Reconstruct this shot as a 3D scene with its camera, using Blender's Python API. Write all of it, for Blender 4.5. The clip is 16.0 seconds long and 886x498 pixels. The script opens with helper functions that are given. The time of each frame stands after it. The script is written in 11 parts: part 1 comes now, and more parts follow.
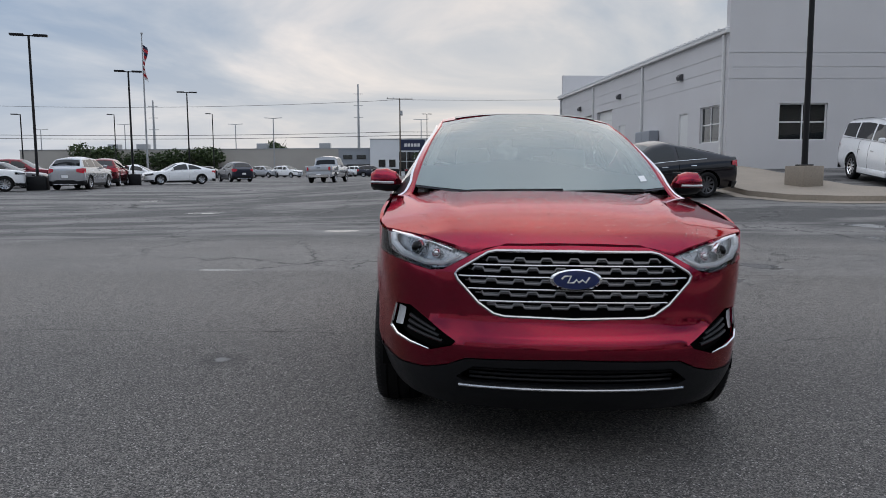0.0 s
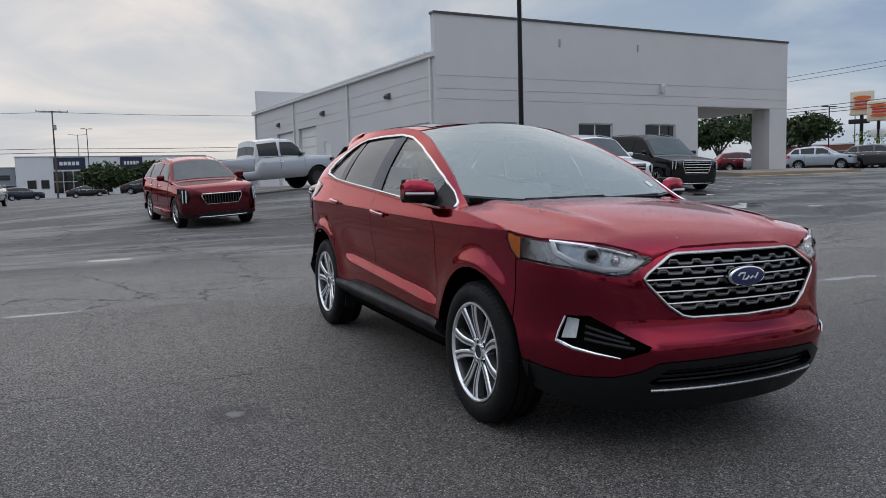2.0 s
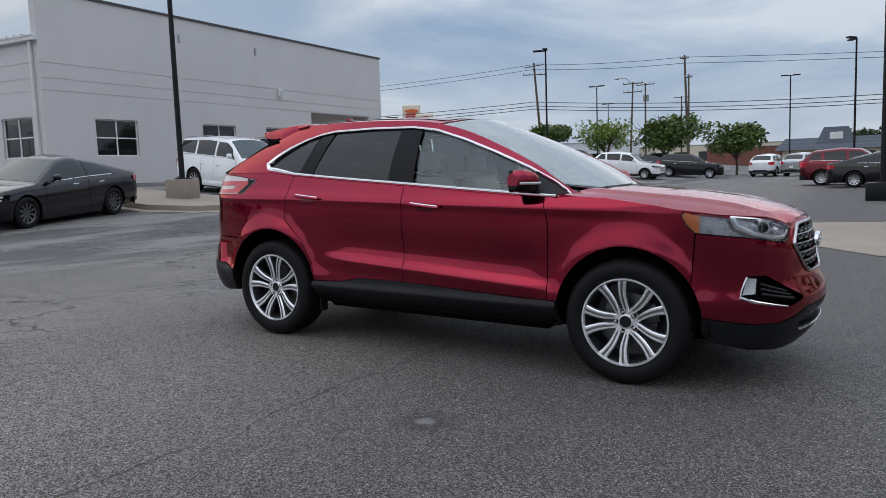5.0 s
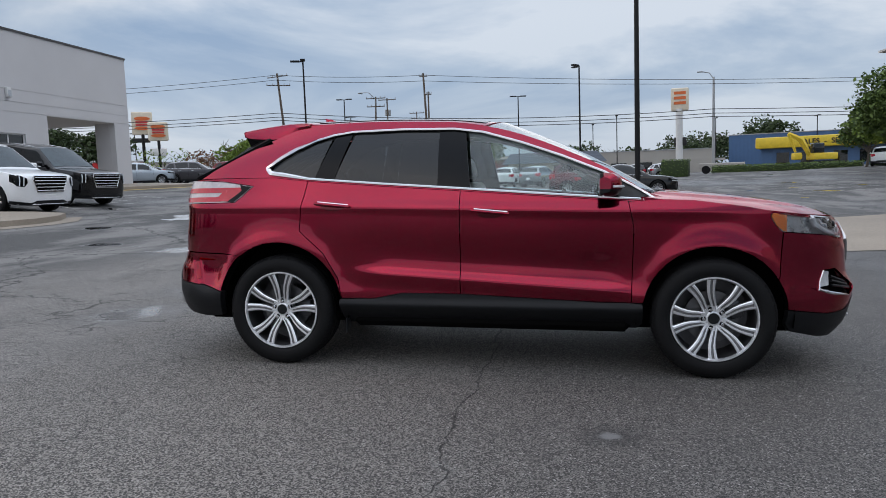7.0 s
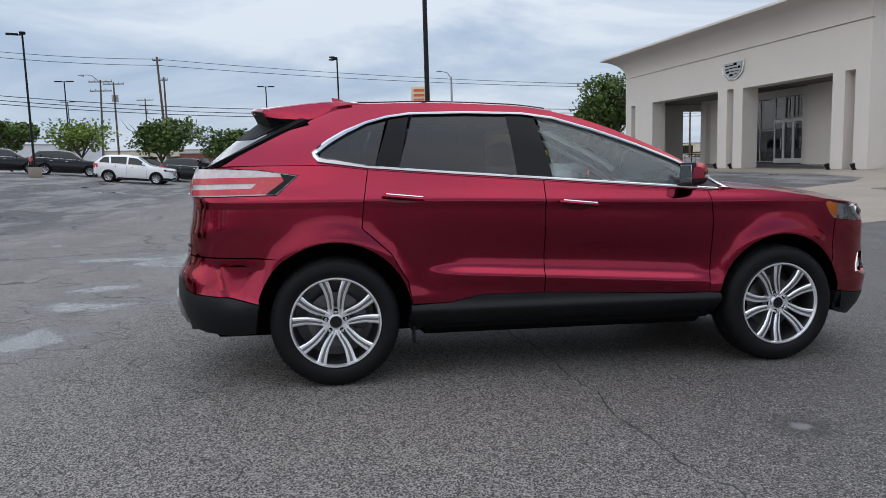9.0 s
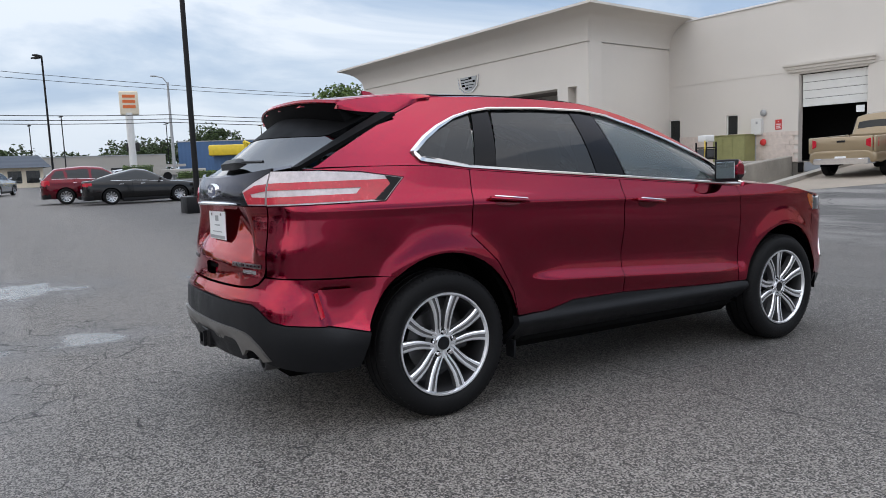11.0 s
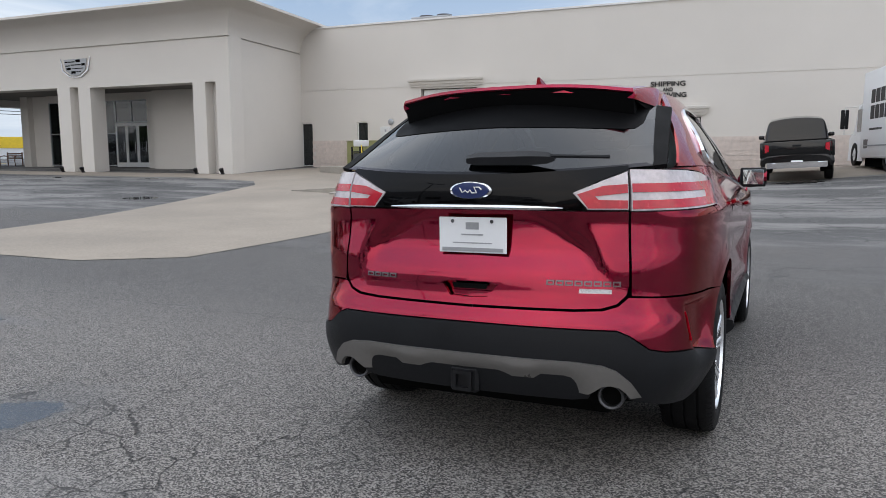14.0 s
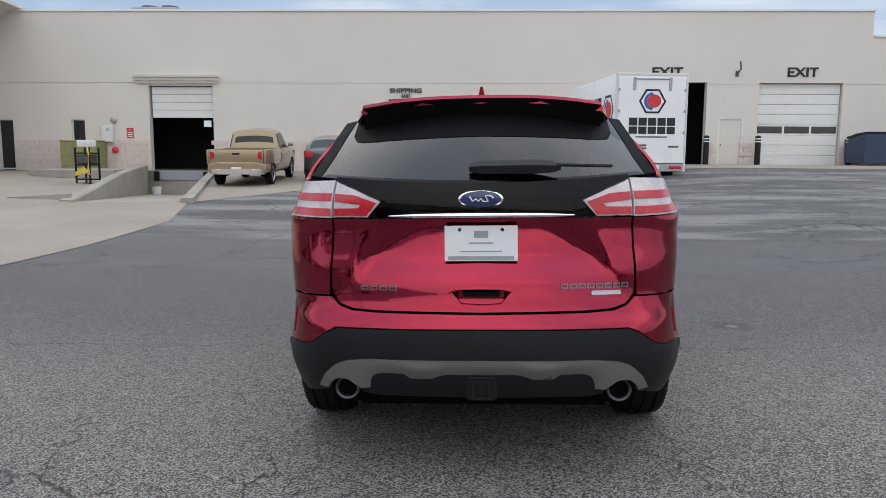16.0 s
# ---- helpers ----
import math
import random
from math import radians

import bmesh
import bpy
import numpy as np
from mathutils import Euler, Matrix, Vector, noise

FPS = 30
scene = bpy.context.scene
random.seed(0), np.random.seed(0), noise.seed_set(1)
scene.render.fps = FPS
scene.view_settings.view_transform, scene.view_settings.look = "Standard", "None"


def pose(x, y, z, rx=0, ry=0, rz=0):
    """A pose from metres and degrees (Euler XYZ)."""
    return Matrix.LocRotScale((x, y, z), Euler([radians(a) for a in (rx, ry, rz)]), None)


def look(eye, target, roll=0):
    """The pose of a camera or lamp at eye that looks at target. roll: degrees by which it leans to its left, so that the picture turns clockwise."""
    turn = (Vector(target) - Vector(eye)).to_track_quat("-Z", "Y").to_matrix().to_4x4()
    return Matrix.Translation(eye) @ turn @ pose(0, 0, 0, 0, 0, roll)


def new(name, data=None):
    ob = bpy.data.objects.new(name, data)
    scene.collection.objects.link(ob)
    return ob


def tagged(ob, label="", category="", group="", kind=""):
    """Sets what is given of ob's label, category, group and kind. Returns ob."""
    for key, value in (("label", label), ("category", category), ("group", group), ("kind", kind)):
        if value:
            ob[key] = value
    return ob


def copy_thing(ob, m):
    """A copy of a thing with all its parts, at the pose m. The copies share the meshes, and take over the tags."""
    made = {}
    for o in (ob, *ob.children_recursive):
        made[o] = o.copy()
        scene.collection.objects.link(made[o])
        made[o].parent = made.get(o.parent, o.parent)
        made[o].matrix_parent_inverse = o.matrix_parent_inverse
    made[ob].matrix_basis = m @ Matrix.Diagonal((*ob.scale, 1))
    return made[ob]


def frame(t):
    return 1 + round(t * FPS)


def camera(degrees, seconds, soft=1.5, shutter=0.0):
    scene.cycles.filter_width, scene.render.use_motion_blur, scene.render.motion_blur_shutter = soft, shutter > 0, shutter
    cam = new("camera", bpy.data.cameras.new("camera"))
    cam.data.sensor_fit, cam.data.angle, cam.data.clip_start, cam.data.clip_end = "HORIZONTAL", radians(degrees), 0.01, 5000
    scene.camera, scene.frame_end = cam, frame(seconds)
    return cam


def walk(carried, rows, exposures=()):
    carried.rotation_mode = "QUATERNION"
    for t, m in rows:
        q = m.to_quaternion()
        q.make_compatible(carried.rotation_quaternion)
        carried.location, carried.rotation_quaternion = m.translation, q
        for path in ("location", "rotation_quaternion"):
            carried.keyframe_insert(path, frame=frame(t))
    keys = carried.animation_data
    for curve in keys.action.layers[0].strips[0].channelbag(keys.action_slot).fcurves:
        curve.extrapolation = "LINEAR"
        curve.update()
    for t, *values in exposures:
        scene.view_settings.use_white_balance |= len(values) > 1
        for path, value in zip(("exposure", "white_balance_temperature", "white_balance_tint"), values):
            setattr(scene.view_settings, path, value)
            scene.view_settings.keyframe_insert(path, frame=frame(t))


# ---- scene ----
cam = camera(62.6, 16.0, 0.9)
PATH = [
    (0, (-0.497, -5.519, 1.251), (-0.524, -3.53, 1.038), -0.3),
    (0.5, (-1.036, -5.431, 1.239), (-0.824, -3.453, 1.032), -0.4),
    (1, (-1.584, -5.257, 1.241), (-1.162, -3.313, 1.035), -0.8),
    (1.5, (-2.122, -5.073, 1.252), (-1.494, -3.185, 1.054), -1.3),
    (2, (-2.617, -4.823, 1.245), (-1.79, -3.011, 1.063), -1.6),
    (2.5, (-3.109, -4.609, 1.246), (-2.102, -2.89, 1.076), -1.9),
    (3, (-3.561, -4.3, 1.251), (-2.381, -2.692, 1.098), -2.1),
    (3.5, (-4.008, -3.987, 1.241), (-2.682, -2.499, 1.074), -1.8),
    (4, (-4.383, -3.598, 1.246), (-2.918, -2.247, 1.077), -1.8),
    (4.2, (-4.55, -3.455, 1.258), (-3.034, -2.162, 1.082), -1.8),
    (6.3, (-5.547, -1.427, 1.271), (-3.66, -0.8, 1.056), -2.0),
    (6.5, (-5.588, -1.214, 1.283), (-3.678, -0.658, 1.076), -1.9),
    (7, (-5.568, -0.645, 1.284), (-3.616, -0.262, 1.085), -2.0),
    (7.5, (-5.573, -0.093, 1.294), (-3.595, 0.116, 1.086), -2.2),
    (8, (-5.441, 0.451, 1.306), (-3.453, 0.494, 1.098), -2.0),
    (8.5, (-5.334, 0.986, 1.323), (-3.352, 0.844, 1.102), -1.7),
    (9, (-5.104, 1.501, 1.317), (-3.147, 1.167, 1.078), -1.6),
    (9.5, (-4.905, 2.019, 1.335), (-2.989, 1.499, 1.092), -1.7),
    (9.7, (-4.795, 2.199, 1.319), (-2.898, 1.613, 1.08), -1.9),
    (11.8, (-3.319, 3.916, 1.342), (-1.839, 2.596, 1.085), -1.5),
    (12, (-3.119, 4.041, 1.356), (-1.698, 2.658, 1.092), -1.2),
    (12.5, (-2.671, 4.393, 1.371), (-1.386, 2.885, 1.095), -0.5),
    (13, (-2.176, 4.657, 1.363), (-1.006, 3.056, 1.098), -0.5),
    (13.5, (-1.68, 4.928, 1.374), (-0.652, 3.231, 1.118), -0.2),
    (14, (-1.175, 5.121, 1.37), (-0.326, 3.328, 1.112), -0.1),
    (14.5, (-0.708, 5.29, 1.375), (-0.066, 3.415, 1.109), -0.2),
    (15, (-0.357, 5.338, 1.373), (0.086, 3.405, 1.111), -0.6),
    (15.5, (-0.136, 5.328, 1.391), (0.131, 3.363, 1.128), -0.5),
    (16, (0.003, 5.362, 1.392), (0.124, 3.382, 1.142), 0.3),
]
walk(cam, [(t, look(eye, target, roll)) for t, eye, target, roll in PATH],
     [(0, -0.05, 6350, 12), (0.6, -0.15, 6350, 12), (2, -0.06, 6350, 12), (3.5, 0.02, 6350, 12), (7, 0.15, 6350, 12), (8.6, 0.22, 6350, 12), (9.5, 0.42, 6400, 12), (12, 0.52, 6450, 12), (16, 0.46, 6420, 11)])

# ---- sky and light ----
SUN_AZ, SUN_EL = radians(22), radians(66)   # azimuth from +y towards +x
world = bpy.data.worlds.new("sky")
scene.world = world
world.use_nodes = True
wn, wl = world.node_tree.nodes, world.node_tree.links
wn.clear()
w_out = wn.new("ShaderNodeOutputWorld")
w_bg = wn.new("ShaderNodeBackground")
w_sky = wn.new("ShaderNodeTexSky")
w_sky.sky_type, w_sky.sun_disc = "NISHITA", False
w_sky.sun_elevation, w_sky.sun_rotation = SUN_EL, SUN_AZ
w_sky.air_density, w_sky.dust_density = 1.2, 2.0
w_co = wn.new("ShaderNodeTexCoord")
w_sep = wn.new("ShaderNodeSeparateXYZ")
wl.new(w_co.outputs["Generated"], w_sep.inputs[0])
# cloud deck: the view direction laid onto a flat layer overhead
w_add = wn.new("ShaderNodeMath"); w_add.operation = "ADD"; w_add.inputs[1].default_value = 0.14
wl.new(w_sep.outputs["Z"], w_add.inputs[0])
w_dx = wn.new("ShaderNodeMath"); w_dx.operation = "DIVIDE"
w_dy = wn.new("ShaderNodeMath"); w_dy.operation = "DIVIDE"
wl.new(w_sep.outputs["X"], w_dx.inputs[0]); wl.new(w_add.outputs[0], w_dx.inputs[1])
wl.new(w_sep.outputs["Y"], w_dy.inputs[0]); wl.new(w_add.outputs[0], w_dy.inputs[1])
w_cmb = wn.new("ShaderNodeCombineXYZ")
wl.new(w_dx.outputs[0], w_cmb.inputs[0]); wl.new(w_dy.outputs[0], w_cmb.inputs[1])
w_n1 = wn.new("ShaderNodeTexNoise")
w_n1.inputs["Scale"].default_value, w_n1.inputs["Detail"].default_value, w_n1.inputs["Roughness"].default_value = 0.55, 7, 0.55
w_n1.inputs["Distortion"].default_value = 0.6
wl.new(w_cmb.outputs[0], w_n1.inputs["Vector"])
w_ramp = wn.new("ShaderNodeValToRGB")
w_ramp.color_ramp.elements[0].position, w_ramp.color_ramp.elements[0].color = 0.40, (0.33, 0.43, 0.57, 1)
w_ramp.color_ramp.elements[1].position, w_ramp.color_ramp.elements[1].color = 0.61, (0.84, 0.84, 0.85, 1)
w_mid = w_ramp.color_ramp.elements.new(0.5); w_mid.color = (0.52, 0.59, 0.68, 1)
wl.new(w_n1.outputs["Fac"], w_ramp.inputs[0])
# the deck is whiter towards the horizon and warm round the hidden sun
w_hz = wn.new("ShaderNodeMapRange")
w_hz.inputs["From Min"].default_value, w_hz.inputs["From Max"].default_value = 0.0, 0.20
w_hz.inputs["To Min"].default_value, w_hz.inputs["To Max"].default_value = 0.75, 0.0
wl.new(w_sep.outputs["Z"], w_hz.inputs["Value"])
w_mh = wn.new("ShaderNodeMixRGB"); w_mh.inputs[2].default_value = (0.66, 0.70, 0.75, 1)
wl.new(w_hz.outputs[0], w_mh.inputs[0]); wl.new(w_ramp.outputs[0], w_mh.inputs[1])
w_dot = wn.new("ShaderNodeVectorMath"); w_dot.operation = "DOT_PRODUCT"
w_dot.inputs[1].default_value = (math.sin(radians(14)) * 0.94, math.cos(radians(14)) * 0.94, 0.34)
wl.new(w_co.outputs["Generated"], w_dot.inputs[0])
w_warm = wn.new("ShaderNodeMapRange")
w_warm.inputs["From Min"].default_value, w_warm.inputs["From Max"].default_value = 0.72, 1.0
wl.new(w_dot.outputs["Value"], w_warm.inputs["Value"])
w_mw = wn.new("ShaderNodeMixRGB"); w_mw.blend_type = "MULTIPLY"; w_mw.inputs[2].default_value = (1.35, 1.18, 1.0, 1)
wl.new(w_warm.outputs[0], w_mw.inputs[0]); wl.new(w_mh.outputs[0], w_mw.inputs[1])
w_ms = wn.new("ShaderNodeMixRGB"); w_ms.blend_type = "ADD"; w_ms.inputs[0].default_value = 1.0
w_sc = wn.new("ShaderNodeMixRGB"); w_sc.blend_type = "MULTIPLY"; w_sc.inputs[0].default_value = 1.0
w_sc.inputs[2].default_value = (0.012, 0.012, 0.012, 1)
wl.new(w_sky.outputs[0], w_sc.inputs[1])
# thinner, bluer cloud towards +x
w_east = wn.new("ShaderNodeMapRange")
w_east.inputs["From Min"].default_value, w_east.inputs["From Max"].default_value = 0.1, 0.95
wl.new(w_sep.outputs["X"], w_east.inputs["Value"])
w_mb = wn.new("ShaderNodeMixRGB"); w_mb.blend_type = "MULTIPLY"; w_mb.inputs[2].default_value = (0.77, 0.84, 0.90, 1)
wl.new(w_east.outputs[0], w_mb.inputs[0]); wl.new(w_mw.outputs[0], w_mb.inputs[1])
wl.new(w_mb.outputs[0], w_ms.inputs[1]); wl.new(w_sc.outputs[0], w_ms.inputs[2])
# an overcast sky is brightest overhead
w_top = wn.new("ShaderNodeMapRange")
w_top.inputs["From Min"].default_value, w_top.inputs["From Max"].default_value = 0.30, 1.0
w_top.inputs["To Min"].default_value, w_top.inputs["To Max"].default_value = 1.0, 1.75
wl.new(w_sep.outputs["Z"], w_top.inputs["Value"])
w_mt = wn.new("ShaderNodeVectorMath"); w_mt.operation = "SCALE"
wl.new(w_ms.outputs[0], w_mt.inputs[0]); wl.new(w_top.outputs[0], w_mt.inputs["Scale"])
wl.new(w_mt.outputs[0], w_bg.inputs[0])
w_bg.inputs[1].default_value = 0.86
wl.new(w_bg.outputs[0], w_out.inputs[0])
sun = new("sun", bpy.data.lights.new("sun", "SUN"))
sun.data.energy, sun.data.angle, sun.data.color = 1.05, radians(150), (1.0, 0.95, 0.88)
sun.matrix_world = look((0, 0, 0), (-math.sin(SUN_AZ) * math.cos(SUN_EL), -math.cos(SUN_AZ) * math.cos(SUN_EL), -math.sin(SUN_EL)))

# ---- building tools ----
def finish(bm, angle=35.0):
    """Smooth shading with hard edges above an angle."""
    bmesh.ops.recalc_face_normals(bm, faces=bm.faces)
    lim = radians(angle)
    for f in bm.faces:
        f.smooth = True
    for e in bm.edges:
        if len(e.link_faces) == 2 and e.calc_face_angle(0.0) > lim:
            e.smooth = False


def mesh_of(name, bm, material, angle=35.0, recalc=True):
    if recalc:
        finish(bm, angle)
    me = bpy.data.meshes.new(name)
    bm.to_mesh(me)
    bm.free()
    for m in material if isinstance(material, (list, tuple)) else [material]:
        me.materials.append(m)
    return me


def part(name, bm, material, parent=None, label="", angle=35.0, recalc=True):
    ob = new(name, mesh_of(name, bm, material, angle, recalc))
    if parent is not None:
        ob.parent = parent
    if label:
        tagged(ob, label)
    return ob


def root(name, m, label, category, group="", kind=""):
    ob = new(name)
    ob.empty_display_size = 0.1
    ob.matrix_basis = m
    return tagged(ob, label, category, group, kind)


def face(bm, pts):
    return bm.faces.new([bm.verts.new(p) for p in pts])


def bx(bm, x0, x1, y0, y1, z0, z1, bev=0.0, seg=1, m=None):
    """A box between two corners, with rounded edges if bev is given."""
    ret = bmesh.ops.create_cube(bm, size=1.0)
    vs = ret["verts"]
    for v in vs:
        v.co = Vector((x0 + (v.co.x + 0.5) * (x1 - x0), y0 + (v.co.y + 0.5) * (y1 - y0), z0 + (v.co.z + 0.5) * (z1 - z0)))
    if m is not None:
        for v in vs:
            v.co = m @ v.co
    if bev > 0:
        es = list({e for v in vs for e in v.link_edges})
        bmesh.ops.bevel(bm, geom=es, offset=bev, segments=seg, affect="EDGES", profile=0.5)
    return bm


def cyl(bm, p, q, r0, r1=None, n=12, cap=True):
    """A cone or cylinder from p to q."""
    p, q = Vector(p), Vector(q)
    r1 = r0 if r1 is None else r1
    ax = (q - p).normalized()
    u = ax.orthogonal().normalized()
    w = ax.cross(u)
    rings = []
    for c, r in ((p, r0), (q, r1)):
        rings.append([bm.verts.new(c + r * (math.cos(a) * u + math.sin(a) * w)) for a in [2 * math.pi * k / n for k in range(n)]])
    for k in range(n):
        bm.faces.new((rings[0][k], rings[0][(k + 1) % n], rings[1][(k + 1) % n], rings[1][k]))
    if cap:
        bm.faces.new(rings[0][::-1])
        bm.faces.new(rings[1])
    return bm


def tube(bm, pts, r, n=8, closed=False, flat=1.0, up=(0, 0, 1)):
    """A rod of radius r along a path; flat squeezes it across up."""
    pts = [Vector(p) for p in pts]
    cnt, rings = len(pts), []
    for i, p in enumerate(pts):
        a = pts[(i - 1) % cnt] if closed or i > 0 else p
        b = pts[(i + 1) % cnt] if closed or i < cnt - 1 else p
        d = (b - a).normalized()
        u = d.cross(Vector(up))
        u = u.normalized() if u.length > 1e-4 else d.orthogonal().normalized()
        w = u.cross(d)
        rr = r[i] if isinstance(r, (list, tuple)) else r
        rings.append([bm.verts.new(p + rr * (math.cos(t) * u + flat * math.sin(t) * w)) for t in [2 * math.pi * k / n for k in range(n)]])
    for i in range(cnt if closed else cnt - 1):
        a, b = rings[i], rings[(i + 1) % cnt]
        for k in range(n):
            bm.faces.new((a[k], a[(k + 1) % n], b[(k + 1) % n], b[k]))
    if not closed:
        bm.faces.new(rings[0][::-1])
        bm.faces.new(rings[-1])
    return bm


def loft(bm, rings, cap=True, closed=True):
    vs = [[bm.verts.new(p) for p in r] for r in rings]
    n = len(vs[0])
    for a, b in zip(vs, vs[1:]):
        for k in range(n if closed else n - 1):
            bm.faces.new((a[k], a[(k + 1) % n], b[(k + 1) % n], b[k]))
    if cap and closed:
        bm.faces.new(vs[0][::-1])
        bm.faces.new(vs[-1])
    return vs


def prism(bm, pts, a, b):
    """A flat polygon pts (3D) swept from offset a to offset b."""
    a, b = Vector(a), Vector(b)
    loft(bm, [[Vector(p) + a for p in pts], [Vector(p) + b for p in pts]])
    return bm


def spline(xs, ys):
    """A smooth function through points, flat outside them."""
    xs, ys = np.array(xs, float), np.array(ys, float)
    h = np.diff(xs)
    dl = np.diff(ys) / h
    mm = np.zeros_like(ys)
    mm[1:-1] = np.where(dl[:-1] * dl[1:] > 0, 2 * dl[:-1] * dl[1:] / (dl[:-1] + dl[1:] + 1e-12), 0)
    mm[0], mm[-1] = dl[0], dl[-1]

    def fn(x):
        x = min(max(x, xs[0]), xs[-1])
        i = min(max(int(np.searchsorted(xs, x)) - 1, 0), len(h) - 1)
        t = (x - xs[i]) / h[i]
        return float((2 * t**3 - 3 * t**2 + 1) * ys[i] + (t**3 - 2 * t**2 + t) * h[i] * mm[i] + (-2 * t**3 + 3 * t**2) * ys[i + 1] + (t**3 - t**2) * h[i] * mm[i + 1])
    return fn


def ss(a, b, v):
    t = min(max((v - a) / (b - a), 0.0), 1.0)
    return t * t * (3 - 2 * t)


def gh(x, y):
    """Height of the lot: a shallow bowl that climbs to the buildings and the road."""
    r = math.exp(-(x * x + y * y) / 60.0)
    b, n = 1 - ss(-9, 1, x), ss(-12, 10, x)
    up_n, up_s, up_w, up_e = ss(5, 26, y), 1 - ss(-32, -5, y), ss(5, 40, y), 1 - ss(-26, -4, y)
    return -0.020 * r + r * (0.021 * y - 0.017 * x) + 1.3 * up_n * n + 0.41 * up_w * (1 - n) + 1.12 * up_e * b + 0.76 * up_s * (1 - b) + 0.13 * ss(15, 60, x)


def on_ground(x, y, rz=0.0, dz=0.0):
    """A pose that stands on the lot and leans with it."""
    e = 0.8
    nx, ny = (gh(x - e, y) - gh(x + e, y)) / (2 * e), (gh(x, y - e) - gh(x, y + e)) / (2 * e)
    up = Vector((nx, ny, 1)).normalized()
    fw = Vector((-math.sin(radians(rz)), math.cos(radians(rz)), 0))
    fw = (fw - up * fw.dot(up)).normalized()
    rt = fw.cross(up)
    m = Matrix((rt, fw, up)).transposed().to_4x4()
    m.translation = (x, y, gh(x, y) + dz)
    return m


def text_mesh(txt, size, depth=0.01):
    """Block letters as a mesh in the xz plane, centred, facing -y."""
    cu = bpy.data.curves.new("letters", "FONT")
    cu.body, cu.size, cu.extrude, cu.align_x, cu.align_y = txt, size, depth, "CENTER", "CENTER"
    cu.offset = size * 0.022
    ob = bpy.data.objects.new("letters", cu)
    scene.collection.objects.link(ob)
    bpy.context.view_layer.update()
    me = bpy.data.meshes.new_from_object(ob.evaluated_get(bpy.context.evaluated_depsgraph_get()))
    bpy.data.objects.remove(ob)
    bpy.data.curves.remove(cu)
    me.transform(Matrix.Rotation(radians(90), 4, "X"))
    return me

# ---- materials ----
def nodes_of(name):
    m = bpy.data.materials.new(name)
    m.use_nodes = True
    nt = m.node_tree
    return m, nt.nodes, nt.links, nt.nodes["Principled BSDF"]


def noise_node(n, l, scale, detail=4.0, rough=0.55, vec=None, world=False):
    t = n.new("ShaderNodeTexNoise")
    t.inputs["Scale"].default_value, t.inputs["Detail"].default_value, t.inputs["Roughness"].default_value = scale, detail, rough
    if world:
        g = n.new("ShaderNodeNewGeometry")
        l.new(g.outputs["Position"], t.inputs["Vector"])
    elif vec is not None:
        l.new(vec, t.inputs["Vector"])
    else:
        c = n.new("ShaderNodeTexCoord")
        l.new(c.outputs["Object"], t.inputs["Vector"])
    return t


def ramp_node(n, l, src, stops):
    r = n.new("ShaderNodeValToRGB")
    r.color_ramp.elements[0].position, r.color_ramp.elements[0].color = stops[0][0], (*stops[0][1], 1)
    r.color_ramp.elements[1].position, r.color_ramp.elements[1].color = stops[-1][0], (*stops[-1][1], 1)
    for p, c in stops[1:-1]:
        e = r.color_ramp.elements.new(p)
        e.color = (*c, 1)
    l.new(src, r.inputs[0])
    return r


def surf(name, col, rough=0.6, metal=0.0, vary=0.12, scale=3.0, fine=60.0, bump=0.0, bscale=80.0, coat=0.0, world=False, spec=0.5, rvary=0.1):
    """A plain surface with large stains, fine grain, uneven gloss and relief."""
    m, n, l, b = nodes_of(name)
    big = noise_node(n, l, scale, 5, 0.6, world=world)
    small = noise_node(n, l, fine, 3, 0.6, world=world)
    mx = n.new("ShaderNodeMath"); mx.operation = "MULTIPLY_ADD"
    mx.inputs[1].default_value, mx.inputs[2].default_value = 0.35, 0.0
    l.new(small.outputs["Fac"], mx.inputs[0])
    ad = n.new("ShaderNodeMath"); ad.operation = "MULTIPLY_ADD"; ad.inputs[1].default_value = 0.65
    l.new(big.outputs["Fac"], ad.inputs[0]); l.new(mx.outputs[0], ad.inputs[2])
    lo, hi = tuple(c * (1 - vary) for c in col), tuple(min(1.0, c * (1 + vary)) for c in col)
    r = ramp_node(n, l, ad.outputs[0], [(0.3, lo), (0.7, hi)])
    l.new(r.outputs[0], b.inputs["Base Color"])
    mr = n.new("ShaderNodeMapRange")
    mr.inputs["From Min"].default_value, mr.inputs["From Max"].default_value = 0.3, 0.7
    mr.inputs["To Min"].default_value, mr.inputs["To Max"].default_value = max(0.02, rough - rvary), min(1.0, rough + rvary)
    l.new(big.outputs["Fac"], mr.inputs["Value"]); l.new(mr.outputs[0], b.inputs["Roughness"])
    b.inputs["Metallic"].default_value = metal
    b.inputs["Coat Weight"].default_value = coat
    b.inputs["Coat Roughness"].default_value = 0.04
    b.inputs["Specular IOR Level"].default_value = spec
    if bump > 0:
        bt = noise_node(n, l, bscale, 4, 0.6, world=world)
        bu = n.new("ShaderNodeBump"); bu.inputs["Strength"].default_value = bump; bu.inputs["Distance"].default_value = 0.01
        l.new(bt.outputs["Fac"], bu.inputs["Height"]); l.new(bu.outputs[0], b.inputs["Normal"])
    return m


